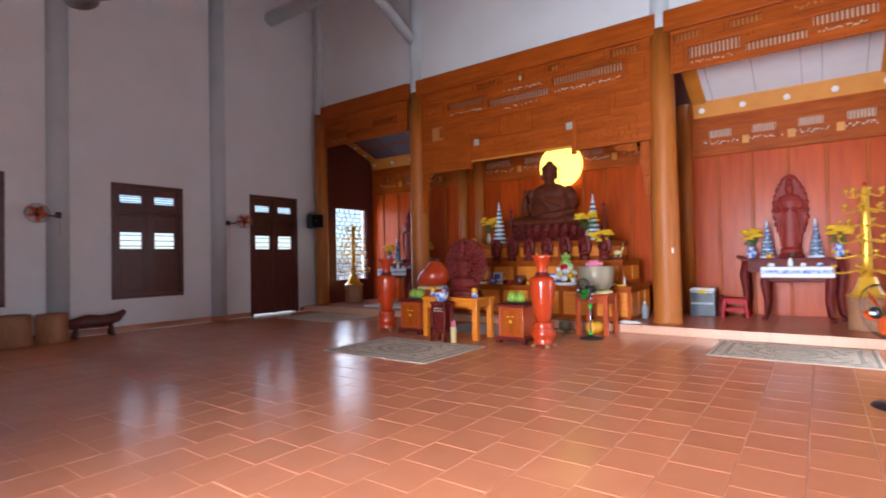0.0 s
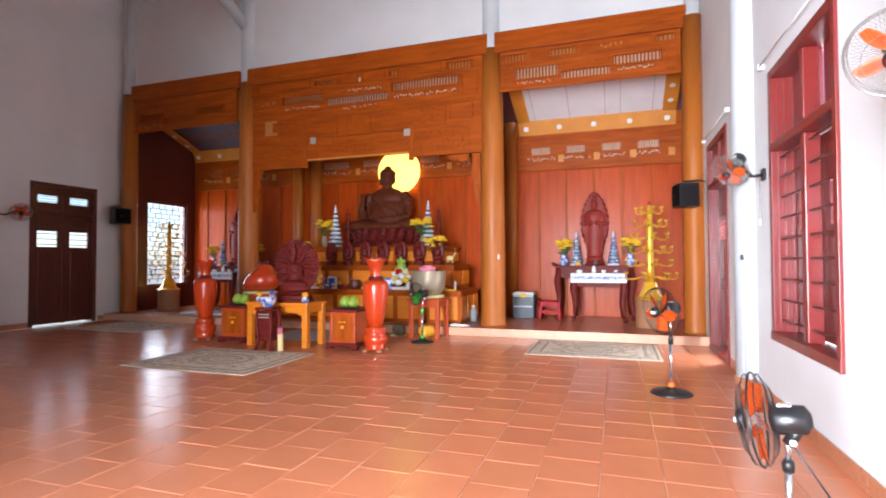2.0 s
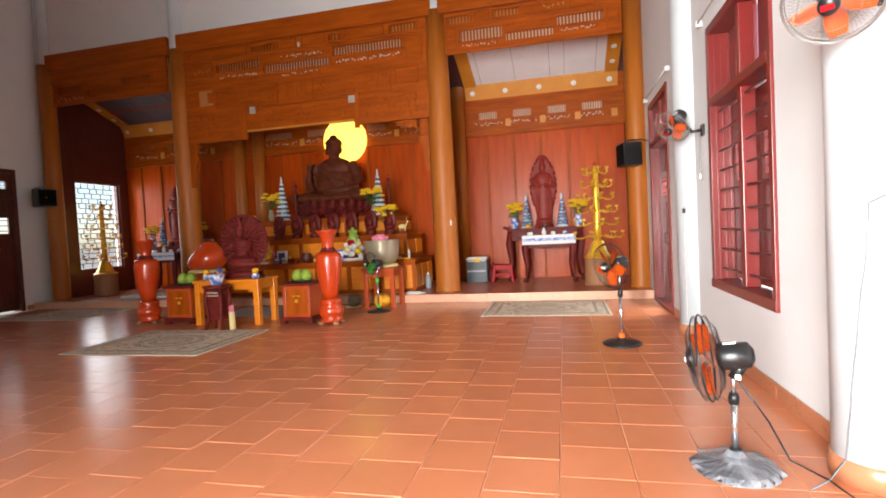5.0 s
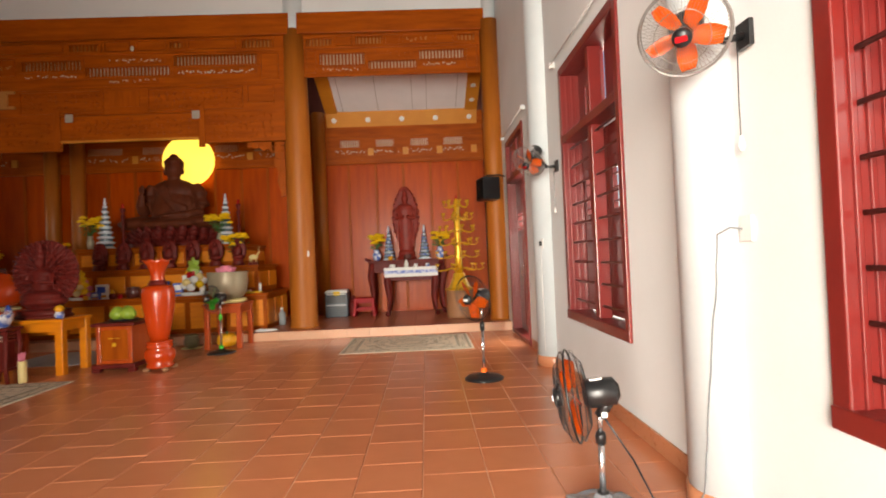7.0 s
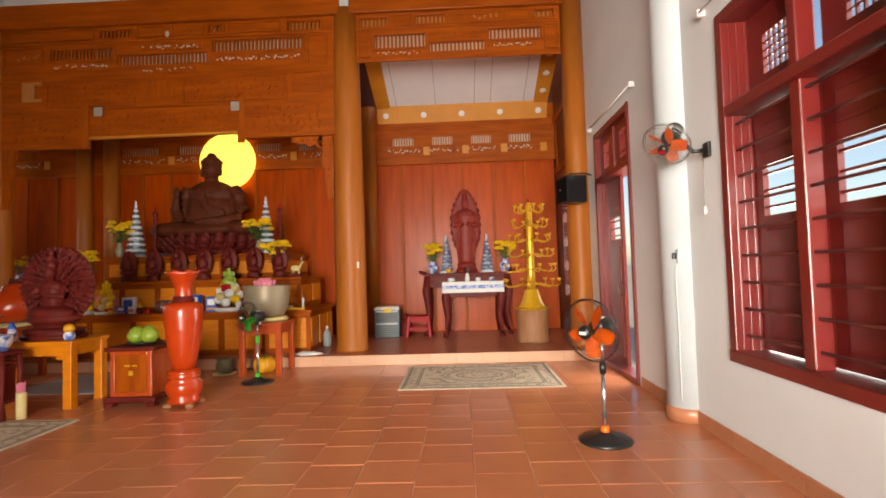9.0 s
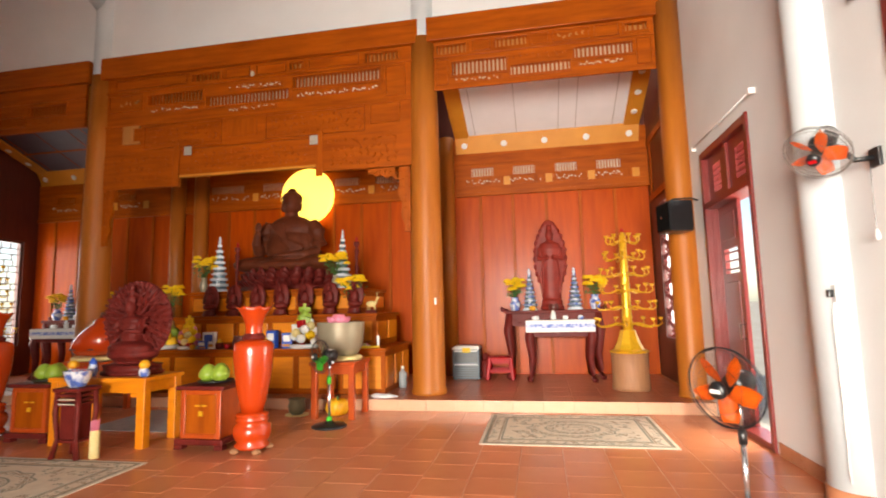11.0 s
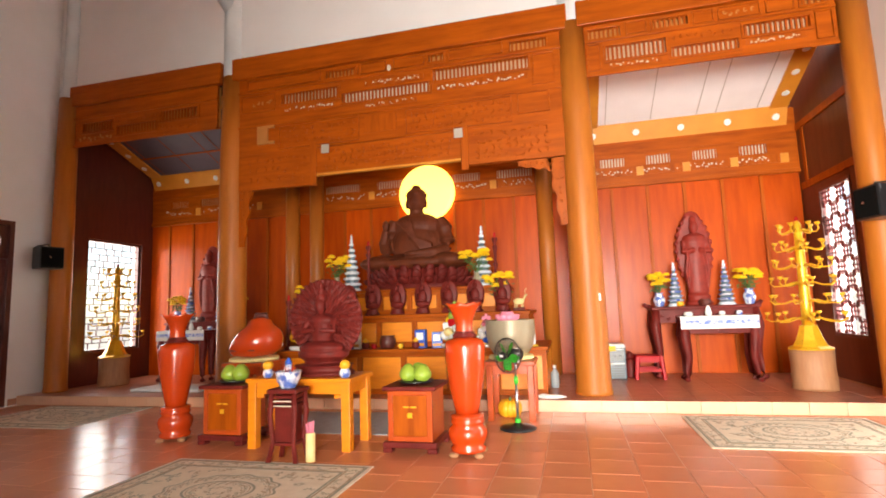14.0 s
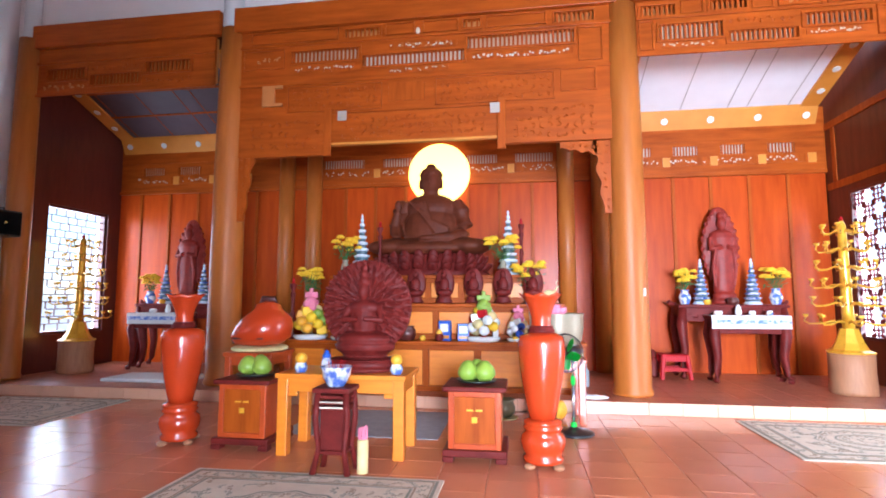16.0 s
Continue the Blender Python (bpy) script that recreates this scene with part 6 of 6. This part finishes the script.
def rug(x0, x1, y0, y1, label, seed, rz=0.0):
    """A woven rug: thick ground, banded border with leaf scrolls, round medallion and corner sprays."""
    w, d = (x1 - x0) / 2, (y1 - y0) / 2
    r = thing("rug", (x0 + x1) / 2, (y0 + y1) / 2, 0.002, label, "rug", rz, "patterned rugs")
    part("rug_ground", boxes((-w, -d, 0, w, d, 0.009), bevel=0.003), RUG_FIELD, r)
    for a, b, m, z in ((0.035, 0.06, RUG_BORDER, 0.0102), (0.065, 0.075, RUG_BROWN, 0.0104), (0.185, 0.20, RUG_BROWN, 0.0102), (0.21, 0.232, RUG_BORDER, 0.0104)):
        bm = bmesh.new()
        for bx in ((-w + a, -d + a, w - a, -d + b), (-w + a, d - b, w - a, d - a), (-w + a, -d + b, -w + b, d - b), (w - b, -d + b, w - a, d - b)):
            box(bm, bx[0], bx[1], 0.0085, bx[2], bx[3], z)
        part("border_band", bm, m, r)
    rng = random.Random(seed)
    dark, brown = bmesh.new(), bmesh.new()

    def spray(bm, x, y, turn, size):
        for k in range(5):
            a = turn + (k - 2) * 0.62
            c, e = math.cos(a), math.sin(a)
            rim = [bm.verts.new((x + size * (q * c - h * e), y + size * (q * e + h * c), 0.009)) for q, h in ((0.4, 0.0), (0.8, -0.2), (1.3, -0.15), (1.6, 0.0), (1.3, 0.15), (0.8, 0.2))]
            mid_rib = bm.verts.new((x + size * c, y + size * e, 0.0112))
            for i in range(6):
                bm.faces.new((rim[i], rim[(i + 1) % 6], mid_rib))

    def along(length, put):
        n = int(length / 0.085)
        for k in range(n):
            u = -length / 2 + length * (k + 0.5) / n
            put(u, k)
    for sg in (-1, 1):
        along(2 * w - 0.26, lambda u, k: spray(dark if k % 3 else brown, u, sg * (d - 0.13) + rng.uniform(-0.015, 0.015), rng.uniform(0, 6.28), 0.036))
        along(2 * d - 0.26, lambda u, k: spray(dark if k % 3 else brown, sg * (w - 0.13) + rng.uniform(-0.015, 0.015), u, rng.uniform(0, 6.28), 0.036))
    for sx in (-1, 1):
        for sy in (-1, 1):
            for k in range(34):
                u, v = rng.uniform(0, 0.62), rng.uniform(0, 0.46)
                if u / 0.62 + v / 0.46 < 1.0:
                    spray(brown if k % 2 else dark, sx * (w - 0.27 - u), sy * (d - 0.27 - v), rng.uniform(0, 6.28), rng.uniform(0.025, 0.05))
    for rr, n, size in ((0.40, 30, 0.034), (0.20, 16, 0.034), (0.08, 7, 0.03)):
        for k in range(n):
            a = 2 * math.pi * k / n
            spray(dark if k % 2 else brown, rr * math.cos(a), rr * 0.78 * math.sin(a), a + 0.7, size)
    tagged(part("dark_spray", dark, RUG_BORDER, r, "grey-green leaf sprays"), kind="stuff")
    tagged(part("brown_spray", brown, RUG_BROWN, r, "brown leaf sprays"), kind="stuff")
    for rx, ry, th, wob, f in ((0.50, 0.40, 0.022, 0.05, 12), (0.46, 0.36, 0.010, 0.05, 12), (0.31, 0.24, 0.022, 0.0, 8), (0.27, 0.21, 0.008, 0.0, 8)):
        bm = bmesh.new()
        flat_ring(bm, rx, ry, th, 0.0106, 60, wob, f)
        part("medallion_ring", bm, RUG_BORDER if th > 0.015 else RUG_BROWN, r)


rug(-0.375, 1.60, 8.30, 9.80, "beige rug with a medallion, near the altar step", 1)
rug(-5.56, -3.46, 5.72, 7.32, "beige rug with a round medallion on the tiles", 2)
rug(-10.36, -8.30, 8.35, 9.86, "worn olive-beige rug near the altar step", 3)
g = thing("grey_mat", -4.55, 9.1, 0.002, "thin grey patterned mat under the honey table", "mat")
part("mat_cloth", boxes((-0.85, -0.62, 0, 0.85, 0.62, 0.008), bevel=0.002), RUG_GREY, g)


# ---- east and west altar bays ----
def cabriole(bm, x, y, h, s):
    tube(bm, [(x, y, h), (x + s * 0.03, y - 0.02, h * 0.75), (x - s * 0.01, y, h * 0.4), (x + s * 0.01, y - 0.01, h * 0.12), (x + s * 0.05, y - 0.05, 0.03), (x + s * 0.03, y - 0.06, 0.0)], [0.065, 0.085, 0.06, 0.045, 0.055, 0.04], 8)


def altar_table(x, y, w, d, h, z, label, cloth):
    t = thing("altar_side_table", x, y, z, label, "table", 0, "side altar tables")
    part("tabletop", boxes((-w / 2, -d / 2, h - 0.05, w / 2, d / 2, h), bevel=0.012), CARVED, t)
    for a in (-1, 1):
        for b in (-1, 1):
            bm = bmesh.new()
            cabriole(bm, a * (w / 2 - 0.08), b * (d / 2 - 0.08), h - 0.05, a)
            part("leg", bm, CARVED, t, smooth=True)
    bm = boxes((-w / 2 + 0.08, -d / 2 + 0.03, h - 0.27, w / 2 - 0.08, -d / 2 + 0.06, h - 0.05), bevel=0.008)
    scroll_relief(bm, -w / 2 + 0.1, w / 2 - 0.1, h - 0.24, h - 0.07, -d / 2 + 0.025, random.Random(6), 0.12)
    part("carved_apron", bm, CARVED, t)
    for a in (-1, 1):
        part("side_apron", boxes((a * (w / 2 - 0.045) - 0.012, -d / 2 + 0.1, h - 0.18, a * (w / 2 - 0.045) + 0.012, d / 2 - 0.1, h - 0.05), bevel=0.005), CARVED, t)
    if cloth:
        c = thing("altar_cloth", x, y, z + h, "white altar cloth with a blue band", "cloth", 0, "altar cloths")
        part("cloth_top", boxes((-w / 2 - 0.005, -d / 2 - 0.006, 0.001, w / 2 + 0.005, d / 2, 0.006)), WHITE, c)
        part("cloth_drop", boxes((-w / 2 - 0.005, -d / 2 - 0.012, -0.19, w / 2 + 0.005, -d / 2 - 0.006, 0.005)), WHITE, c)
        part("blue_band", boxes((-w / 2 - 0.002, -d / 2 - 0.016, -0.12, w / 2 + 0.002, -d / 2 - 0.0125, -0.055)), mat("blue_print", (0.10, 0.18, 0.55), (0.55, 0.60, 0.75), 0.6, scale=16, contrast=3), c, "printed blue band")
    else:
        for a in (-1, 1):
            part("scroll_end", tube(bmesh.new(), [(a * (w / 2 - 0.03), 0, h), (a * (w / 2 + 0.06), 0, h + 0.02), (a * (w / 2 + 0.09), 0, h + 0.06)], [0.03, 0.035, 0.03], 8), CARVED, t, smooth=True)


def standing_statue(x, y, z, label):
    bm = bmesh.new()
    lathe(bm, [(0.20, 0), (0.22, 0.05), (0.17, 0.10), (0.19, 0.16), (0.14, 0.2)], 20, squash=0.75)
    prof = [(0.13, 0.18), (0.17, 0.24), (0.15, 0.5), (0.17, 0.75), (0.16, 0.95), (0.20, 1.10), (0.17, 1.20), (0.07, 1.25)]
    lathe(bm, prof, 20, squash=0.62)
    blob(bm, (0, -0.02, 1.36), (0.075, 0.08, 0.11), 14, 10)
    blob(bm, (0, 0, 1.48), (0.06, 0.06, 0.08), 12, 8)
    blob(bm, (0, 0.10, 0.95), (0.29, 0.035, 0.62), 20, 16)
    blob(bm, (0, 0.10, 1.46), (0.16, 0.03, 0.2), 14, 10)
    for k in range(26):
        a = 2 * math.pi * k / 26
        blob(bm, (0.29 * math.cos(a), 0.09, 0.95 + 0.62 * math.sin(a)), (0.03, 0.03, 0.04), 6, 5)
    for sx in (-1, 1):
        tube(bm, [(sx * 0.17, 0, 1.12), (sx * 0.2, -0.06, 0.92), (sx * 0.04, -0.13, 0.95)], [0.06, 0.05, 0.03], 8)
        tube(bm, [(sx * 0.14, -0.1, 0.9), (sx * 0.18, -0.06, 0.6), (sx * 0.16, -0.05, 0.3)], [0.02, 0.03, 0.012], 6)
    ob = tagged(obj("standing_statue", bm, mat("reddish_statue_wood", (0.28, 0.026, 0.014), (0.18, 0.015, 0.009), 0.5, scale=9, bump=0.4, spec=0.35), True), label, "statue")
    ob.matrix_basis = pose(x, y, z)
    remesh(ob, 0.014, 1)


for cx, s in ((0.52, 1), (-9.26, -1)):
    altar_table(cx, 12.28, 1.66, 0.55, 1.18, ZP, "dark red carved high altar table with scrolled ends", False)
    altar_table(cx + 0.1 * s, 11.86, 1.12, 0.42, 1.01, ZP, "dark red carved altar table with curved legs", True)
    standing_statue(cx, 12.36, 1.335, "dark red carved standing statue with an aureole")
    for k, (dx, m) in enumerate(((-0.3, PORCELAIN), (0.0, PORCELAIN), (0.2, PORCELAIN), (0.45, BLUE_WHITE))):
        jar(cx + dx, 11.84, 1.172, 0.05 + 0.02 * (k == 0), 0.07 + 0.03 * (k == 1), m, "small white porcelain cup on the altar cloth", PORCELAIN if k == 1 else None)
    jar(cx - 0.35, 12.14, 1.335, 0.06, 0.08, FRUIT_YELLOW, "small orange cup on the high altar table")
    jar(cx + 0.02, 12.08, 1.335, 0.09, 0.11, DARK_WOOD, "dark incense cup before the statue")


def lamp_tree(x, y, z):
    """A golden tree of curved arms with cups, on a flared foot and a log."""
    s = thing("log_stand", x, y, z, "sawn tree log used as a stand", "log", 0, "log stands")
    part("log", turned((0.27, 0), (0.275, 0.05), (0.262, 0.3), (0.268, 0.53), (0.25, 0.54), steps=22), STUMP, s, smooth=True)
    t = thing("golden_lamp_tree", x, y, z + 0.54, "golden metal lamp tree with curling arms", "lamp tree", 0, "golden lamp trees")
    part("foot", turned((0.28, 0), (0.29, 0.02), (0.22, 0.05), (0.17, 0.14), (0.13, 0.26), (0.11, 0.33), steps=8), GOLD, t)
    part("stem", turned((0.075, 0.33), (0.07, 0.6), (0.06, 1.2), (0.052, 1.75), (0.02, 1.82), steps=10), GOLD, t, smooth=True)
    part("tip", turned((0.02, 1.81), (0.03, 1.84), (0.006, 1.88), steps=8), RED_PLASTIC, t)
    for lev in range(6):
        zz, reach = 0.40 + 0.25 * lev, (0.50, 0.44, 0.40, 0.36, 0.31, 0.25)[lev]
        for k in range(7):
            a = 2 * math.pi * (k + 0.5 * (lev % 2)) / 7
            c, d = math.cos(a), math.sin(a)
            pts = ((0.04, 0.0), (reach * 0.3, 0.035), (reach * 0.6, -0.01), (reach * 0.88, -0.015), (reach * 1.0, 0.03), (reach * 0.95, 0.075))
            b = tube(bmesh.new(), [(c * u, d * u, zz + v) for u, v in pts], [0.018, 0.014, 0.012, 0.012, 0.012, 0.012], 6)
            arm = part("arm", b, GOLD, t, smooth=True)
            cup = lathe(bmesh.new(), [(0.010, 0), (0.030, 0.012), (0.040, 0.045), (0.030, 0.045)], 10, at=(c * reach * 0.95, d * reach * 0.95, zz + 0.075))
            part("cup", cup, GOLD, arm, smooth=True)


lamp_tree(1.59, 11.0, ZP)
lamp_tree(-10.55, 11.25, ZP)

stool = thing("plastic_stool", -0.42, 12.05, ZP, "bright red plastic stool", "stool")
part("seat", boxes((-0.20, -0.15, 0.36, 0.20, 0.15, 0.39), bevel=0.012), RED_PLASTIC, stool)
for a in (-1, 1):
    for b in (-1, 1):
        part("leg", tube(bmesh.new(), [(a * 0.18, b * 0.13, 0.37), (a * 0.22, b * 0.17, 0.0)], [0.04, 0.034], 6), RED_PLASTIC, stool)
for a in (-1, 1):
    part("brace", boxes((-0.19, a * 0.155 - 0.01, 0.13, 0.19, a * 0.155 + 0.01, 0.18)), RED_PLASTIC, stool)
    part("apron", boxes((-0.17, a * 0.142 - 0.008, 0.28, 0.17, a * 0.142 + 0.008, 0.361)), RED_PLASTIC, stool)

amp = thing("portable_amplifier", -1.02, 12.12, ZP, "grey portable amplifier under a folded white cloth", "amplifier")
part("cabinet", boxes((-0.24, -0.18, 0, 0.24, 0.18, 0.52), bevel=0.02), mat("blue_grey_plastic", (0.10, 0.13, 0.16), (0.07, 0.09, 0.11), 0.45), amp)
part("panel", boxes((-0.2, -0.188, 0.30, 0.2, -0.181, 0.47), bevel=0.002), BLACK, amp, "dark control panel")
for zz in (0.25, 0.485):
    part("handle_bar", boxes((-0.21, -0.2, zz, 0.21, -0.181, zz + 0.022), bevel=0.004), WHITE, amp, "white edge bar")
part("grille", boxes(*[(-0.2, -0.188, 0.05 + 0.04 * k, 0.2, -0.181, 0.07 + 0.04 * k) for k in range(5)]), BLACK, amp)
for k in range(4):
    part("knob", boxes((-0.15 + 0.09 * k, -0.2, 0.36, -0.11 + 0.09 * k, -0.1885, 0.40), bevel=0.006), BLACK, amp)
cl = thing("folded_cloth", -1.02, 12.12, ZP + 0.52, "white folded cloth with yellow edge", "cloth")
part("fold", boxes((-0.25, -0.19, 0.0, 0.24, 0.17, 0.03), (-0.22, -0.17, 0.03, 0.23, 0.16, 0.06), bevel=0.012), WHITE, cl)
part("yellow_flap", boxes((-0.06, -0.2, -0.05, 0.08, -0.191, 0.03), bevel=0.003), YELLOW, cl)
fg = thing("red_figurine", -0.70, 12.2, ZP, "small dark red carved figurine on the platform", "figurine")
bm = bmesh.new()
lathe(bm, [(0.09, 0), (0.1, 0.04), (0.07, 0.08), (0.1, 0.18), (0.08, 0.28), (0.04, 0.32)], 12)
blob(bm, (0, 0, 0.37), (0.06, 0.06, 0.07), 10, 8)
part("carving", bm, CARVED, fg, smooth=True)
bt = thing("grey_bottle", -1.93, 11.05, ZP, "grey plastic bottle with white cap beside the column", "bottle")
part("bottle_body", turned((0.06, 0), (0.065, 0.02), (0.065, 0.22), (0.03, 0.27), (0.025, 0.3), steps=16), mat("grey_plastic", (0.3, 0.33, 0.34), (0.25, 0.27, 0.28), 0.4), bt, smooth=True)
part("cap", turned((0.028, 0.3), (0.028, 0.34), steps=12), WHITE, bt)
bag = thing("crumpled_paper", -1.95, 10.1, ZP, "crumpled white paper bag on the altar step", "paper")
bm = blob(bmesh.new(), (0, 0, 0.025), (0.2, 0.08, 0.028), 16, 10)
for v in bm.verts:
    v.co += Vector((0, 0, 1)) * 0.02 * noise.noise(v.co * 22) + Vector((1, 1, 0)) * 0.03 * noise.noise(v.co * 15 + Vector((4, 4, 4)))
    v.co.z = max(v.co.z, 0.001)
part("paper", bm, WHITE, bag)
sk = thing("white_wall_switch", -1.40, 10.255, 1.52, "white switch on the wooden column", "switch")
part("plate", boxes((0.14, 0.05, -0.05, 0.20, 0.085, 0.05), bevel=0.004), WHITE, sk)
dk = thing("offering_mat", -8.6, 10.75, ZP, "pale rolled mat lying on the platform", "mat")
part("roll", boxes((-0.7, -0.35, 0, 0.7, 0.35, 0.05), bevel=0.02), WHITE, dk)


# ---- along the west wall ----
def stump_seat(x, y, r, h):
    s = thing("stump_seat", x, y, 0, "brown sawn tree stump seat by the wall", "stump", 0, "stump seats")
    bm = bmesh.new()
    lathe(bm, [(r * 1.15, 0), (r * 1.02, h * 0.2), (r, h * 0.7), (r * 0.97, h), (r * 0.9, h + 0.004)], 20)
    for v in bm.verts:
        v.co += 0.05 * noise.noise(Vector((v.co.x * 4 + x, v.co.y * 4 + y, v.co.z * 2))) * Vector((v.co.x, v.co.y, 0)).normalized()
    part("log", bm, STUMP, s, smooth=True)


stump_seat(-10.95, 3.10, 0.27, 0.56)
stump_seat(-10.95, 3.70, 0.25, 0.53)
rt = thing("root_bench", -10.95, 4.42, 0, "dark gnarled root bench with short legs", "bench")
bm = bmesh.new()
tube(bm, [(0, -0.45, 0.28), (0.05, -0.15, 0.33), (0, 0.15, 0.30), (0.03, 0.4, 0.36), (0, 0.55, 0.47)], [0.10, 0.14, 0.13, 0.10, 0.05], 10)
part("trunk", bm, DARK_WOOD, rt, smooth=True)
for k, (lx, ly) in enumerate(((0.1, -0.35), (-0.1, -0.3), (0.1, 0.25), (-0.1, 0.3))):
    part("leg", tube(bmesh.new(), [(lx * 0.4, ly, 0.28), (lx, ly * 1.05, 0.12), (lx * 1.5, ly * 1.1, 0.0)], [0.06, 0.045, 0.05], 7), DARK_WOOD, rt, smooth=True)


# ---- last small things on the altar ----
cd = thing("white_candle", -2.18, 10.55, 0.84, "short white candle at the altar end", "candle")
part("wax", turned((0.022, 0), (0.022, 0.17), (0.01, 0.18), steps=12), PORCELAIN, cd, smooth=True)
part("wick", turned((0.002, 0.178), (0.002, 0.195), steps=5), BLACK, cd)
pk = thing("incense_packet", -2.28, 10.42, 0.84, "flat yellow incense packet at the altar end", "packet", 12)
part("packet_body", boxes((-0.16, -0.03, 0.0, 0.16, 0.03, 0.025), bevel=0.006), YELLOW, pk)
tr = thing("fruit_tray", -2.45, 10.58, 0.84, "small tray of pale pink cakes", "tray", 0)
part("tray", boxes((-0.11, -0.08, 0, 0.11, 0.08, 0.018), bevel=0.005), WHITE, tr)
for k in range(6):
    part("cake", boxes((-0.09 + 0.062 * (k % 3), -0.06 + 0.065 * (k // 3), 0.018, -0.04 + 0.062 * (k % 3), -0.01 + 0.065 * (k // 3), 0.055), bevel=0.01), PINK if k % 2 else CREAM, tr)
for k, (bx, m) in enumerate(((-5.28, FRUIT_YELLOW), (-4.66, RED_PLASTIC), (-4.22, GOLD), (-3.36, RED_PLASTIC), (-2.92, GOLD))):
    jar(bx, 10.385, 0.84, 0.045, 0.075, m, ("small orange cup before the gift boxes", "small red cup on the altar table", "small gilt cup on the altar table", "small red cup on the altar table", "small gilt cup on the altar table")[k])

# ---- skirting and step ----
def skirting(name, x0, x1, gaps):
    s = structure(new(name), "terracotta skirting tiles", "skirting")
    y = YF
    while y < YP - 0.02:
        e = min(y + 0.4, YP)
        if not any(a - 0.05 < (y + e) / 2 < b + 0.05 for a, b in gaps):
            part("tile", boxes((x0, y + 0.003, 0.0, x1, e - 0.003, 0.12)), SKIRT, s)
        y += 0.4


skirting("skirting_east", XR - 0.014, XR - 0.002, [(8.27, 9.83)])
skirting("skirting_west", XL + 0.002, XL + 0.014, [(8.20, 9.75)])

step = structure(new("altar_step"), "pale tiled front edge of the altar platform", "step")
tile_mesh = boxes((-0.197, 0, 0.004, 0.197, 0.016, ZP - 0.002))
first = part("tile", tile_mesh, STEP_TILE, step)
n = int((XR - XL) / 0.4)
first.matrix_basis = pose(XL + 0.2, YP, 0)
for i in range(1, n + 1):
    o = new("tile", first.data)
    o.parent = step
    o.matrix_basis = pose(min(XL + 0.2 + i * 0.4, XR - 0.2), YP, 0)

# ---- floor tiles ----
S, G = 0.4, 0.0019


def tile_bm(bm, x, y, z, s, h=0.006, tilt=(0.0, 0.0)):
    a, i = s / 2 - G, s / 2 - G - 0.004
    lo = [bm.verts.new((x + p * a, y + q * a, z - h)) for p, q in ((-1, -1), (1, -1), (1, 1), (-1, 1))]
    up = [bm.verts.new((x + p * i, y + q * i, z + tilt[0] * p + tilt[1] * q)) for p, q in ((-1, -1), (1, -1), (1, 1), (-1, 1))]
    bm.faces.new(up)
    for k in range(4):
        bm.faces.new((lo[k], lo[(k + 1) % 4], up[(k + 1) % 4], up[k]))


floor_ob = bpy.data.objects["floor"]
bm = bmesh.new()
tile_bm(bm, 0, 0, 0, S)
tile_data = None
rng = random.Random(11)
rest = bmesh.new()
X0 = 0.47 - 0.4 * 29
for i in range(35):
    x = X0 + i * S + S / 2
    off = rng.choice((0.0, 0.0, 0.2, 0.2, 0.13, 0.27))
    for j in range(-1, 33):
        y = YF + j * S + S / 2 + off
        if x + S / 2 > XR + 0.1 or x - S / 2 < XL - 0.3 or y - S / 2 < YF - 0.2 or y + S / 2 > YP + 0.25:
            continue
        z = rng.uniform(-0.0008, 0.0008)
        if -5.3 < x < 2.4 and 3.5 < y < 9.1:
            if tile_data is None:
                tile_data = part("tile", bm, TILE, floor_ob).data
                o = floor_ob.children[-1]
            else:
                o = new("tile", tile_data)
                o.parent = floor_ob
            o.matrix_basis = pose(x, y, z, rng.uniform(-0.24, 0.24), rng.uniform(-0.24, 0.24))
        else:
            tile_bm(rest, x, y, z, S, tilt=(rng.uniform(-0.0008, 0.0008), rng.uniform(-0.0008, 0.0008)))
tagged(part("far_tiles", rest, TILE, floor_ob, "terracotta floor tiles"), kind="stuff")
pl = bpy.data.objects["altar_platform"]
bm = bmesh.new()
tile_bm(bm, 0, 0, 0, S)
first = part("tile", bm, PLATFORM_TILE, pl)
first.matrix_basis = pose(XL + 0.2, YP + 0.2, ZP)
for i in range(35):
    for j in range(8):
        x, y = XL + 0.2 + i * S, YP + 0.2 + j * S
        if x < XR and y < YB + 0.1 and i + j:
            o = new("tile", first.data)
            o.parent = pl
            o.matrix_basis = pose(x, y, ZP + rng.uniform(-0.0006, 0.0006), rng.uniform(-0.15, 0.15), rng.uniform(-0.15, 0.15))
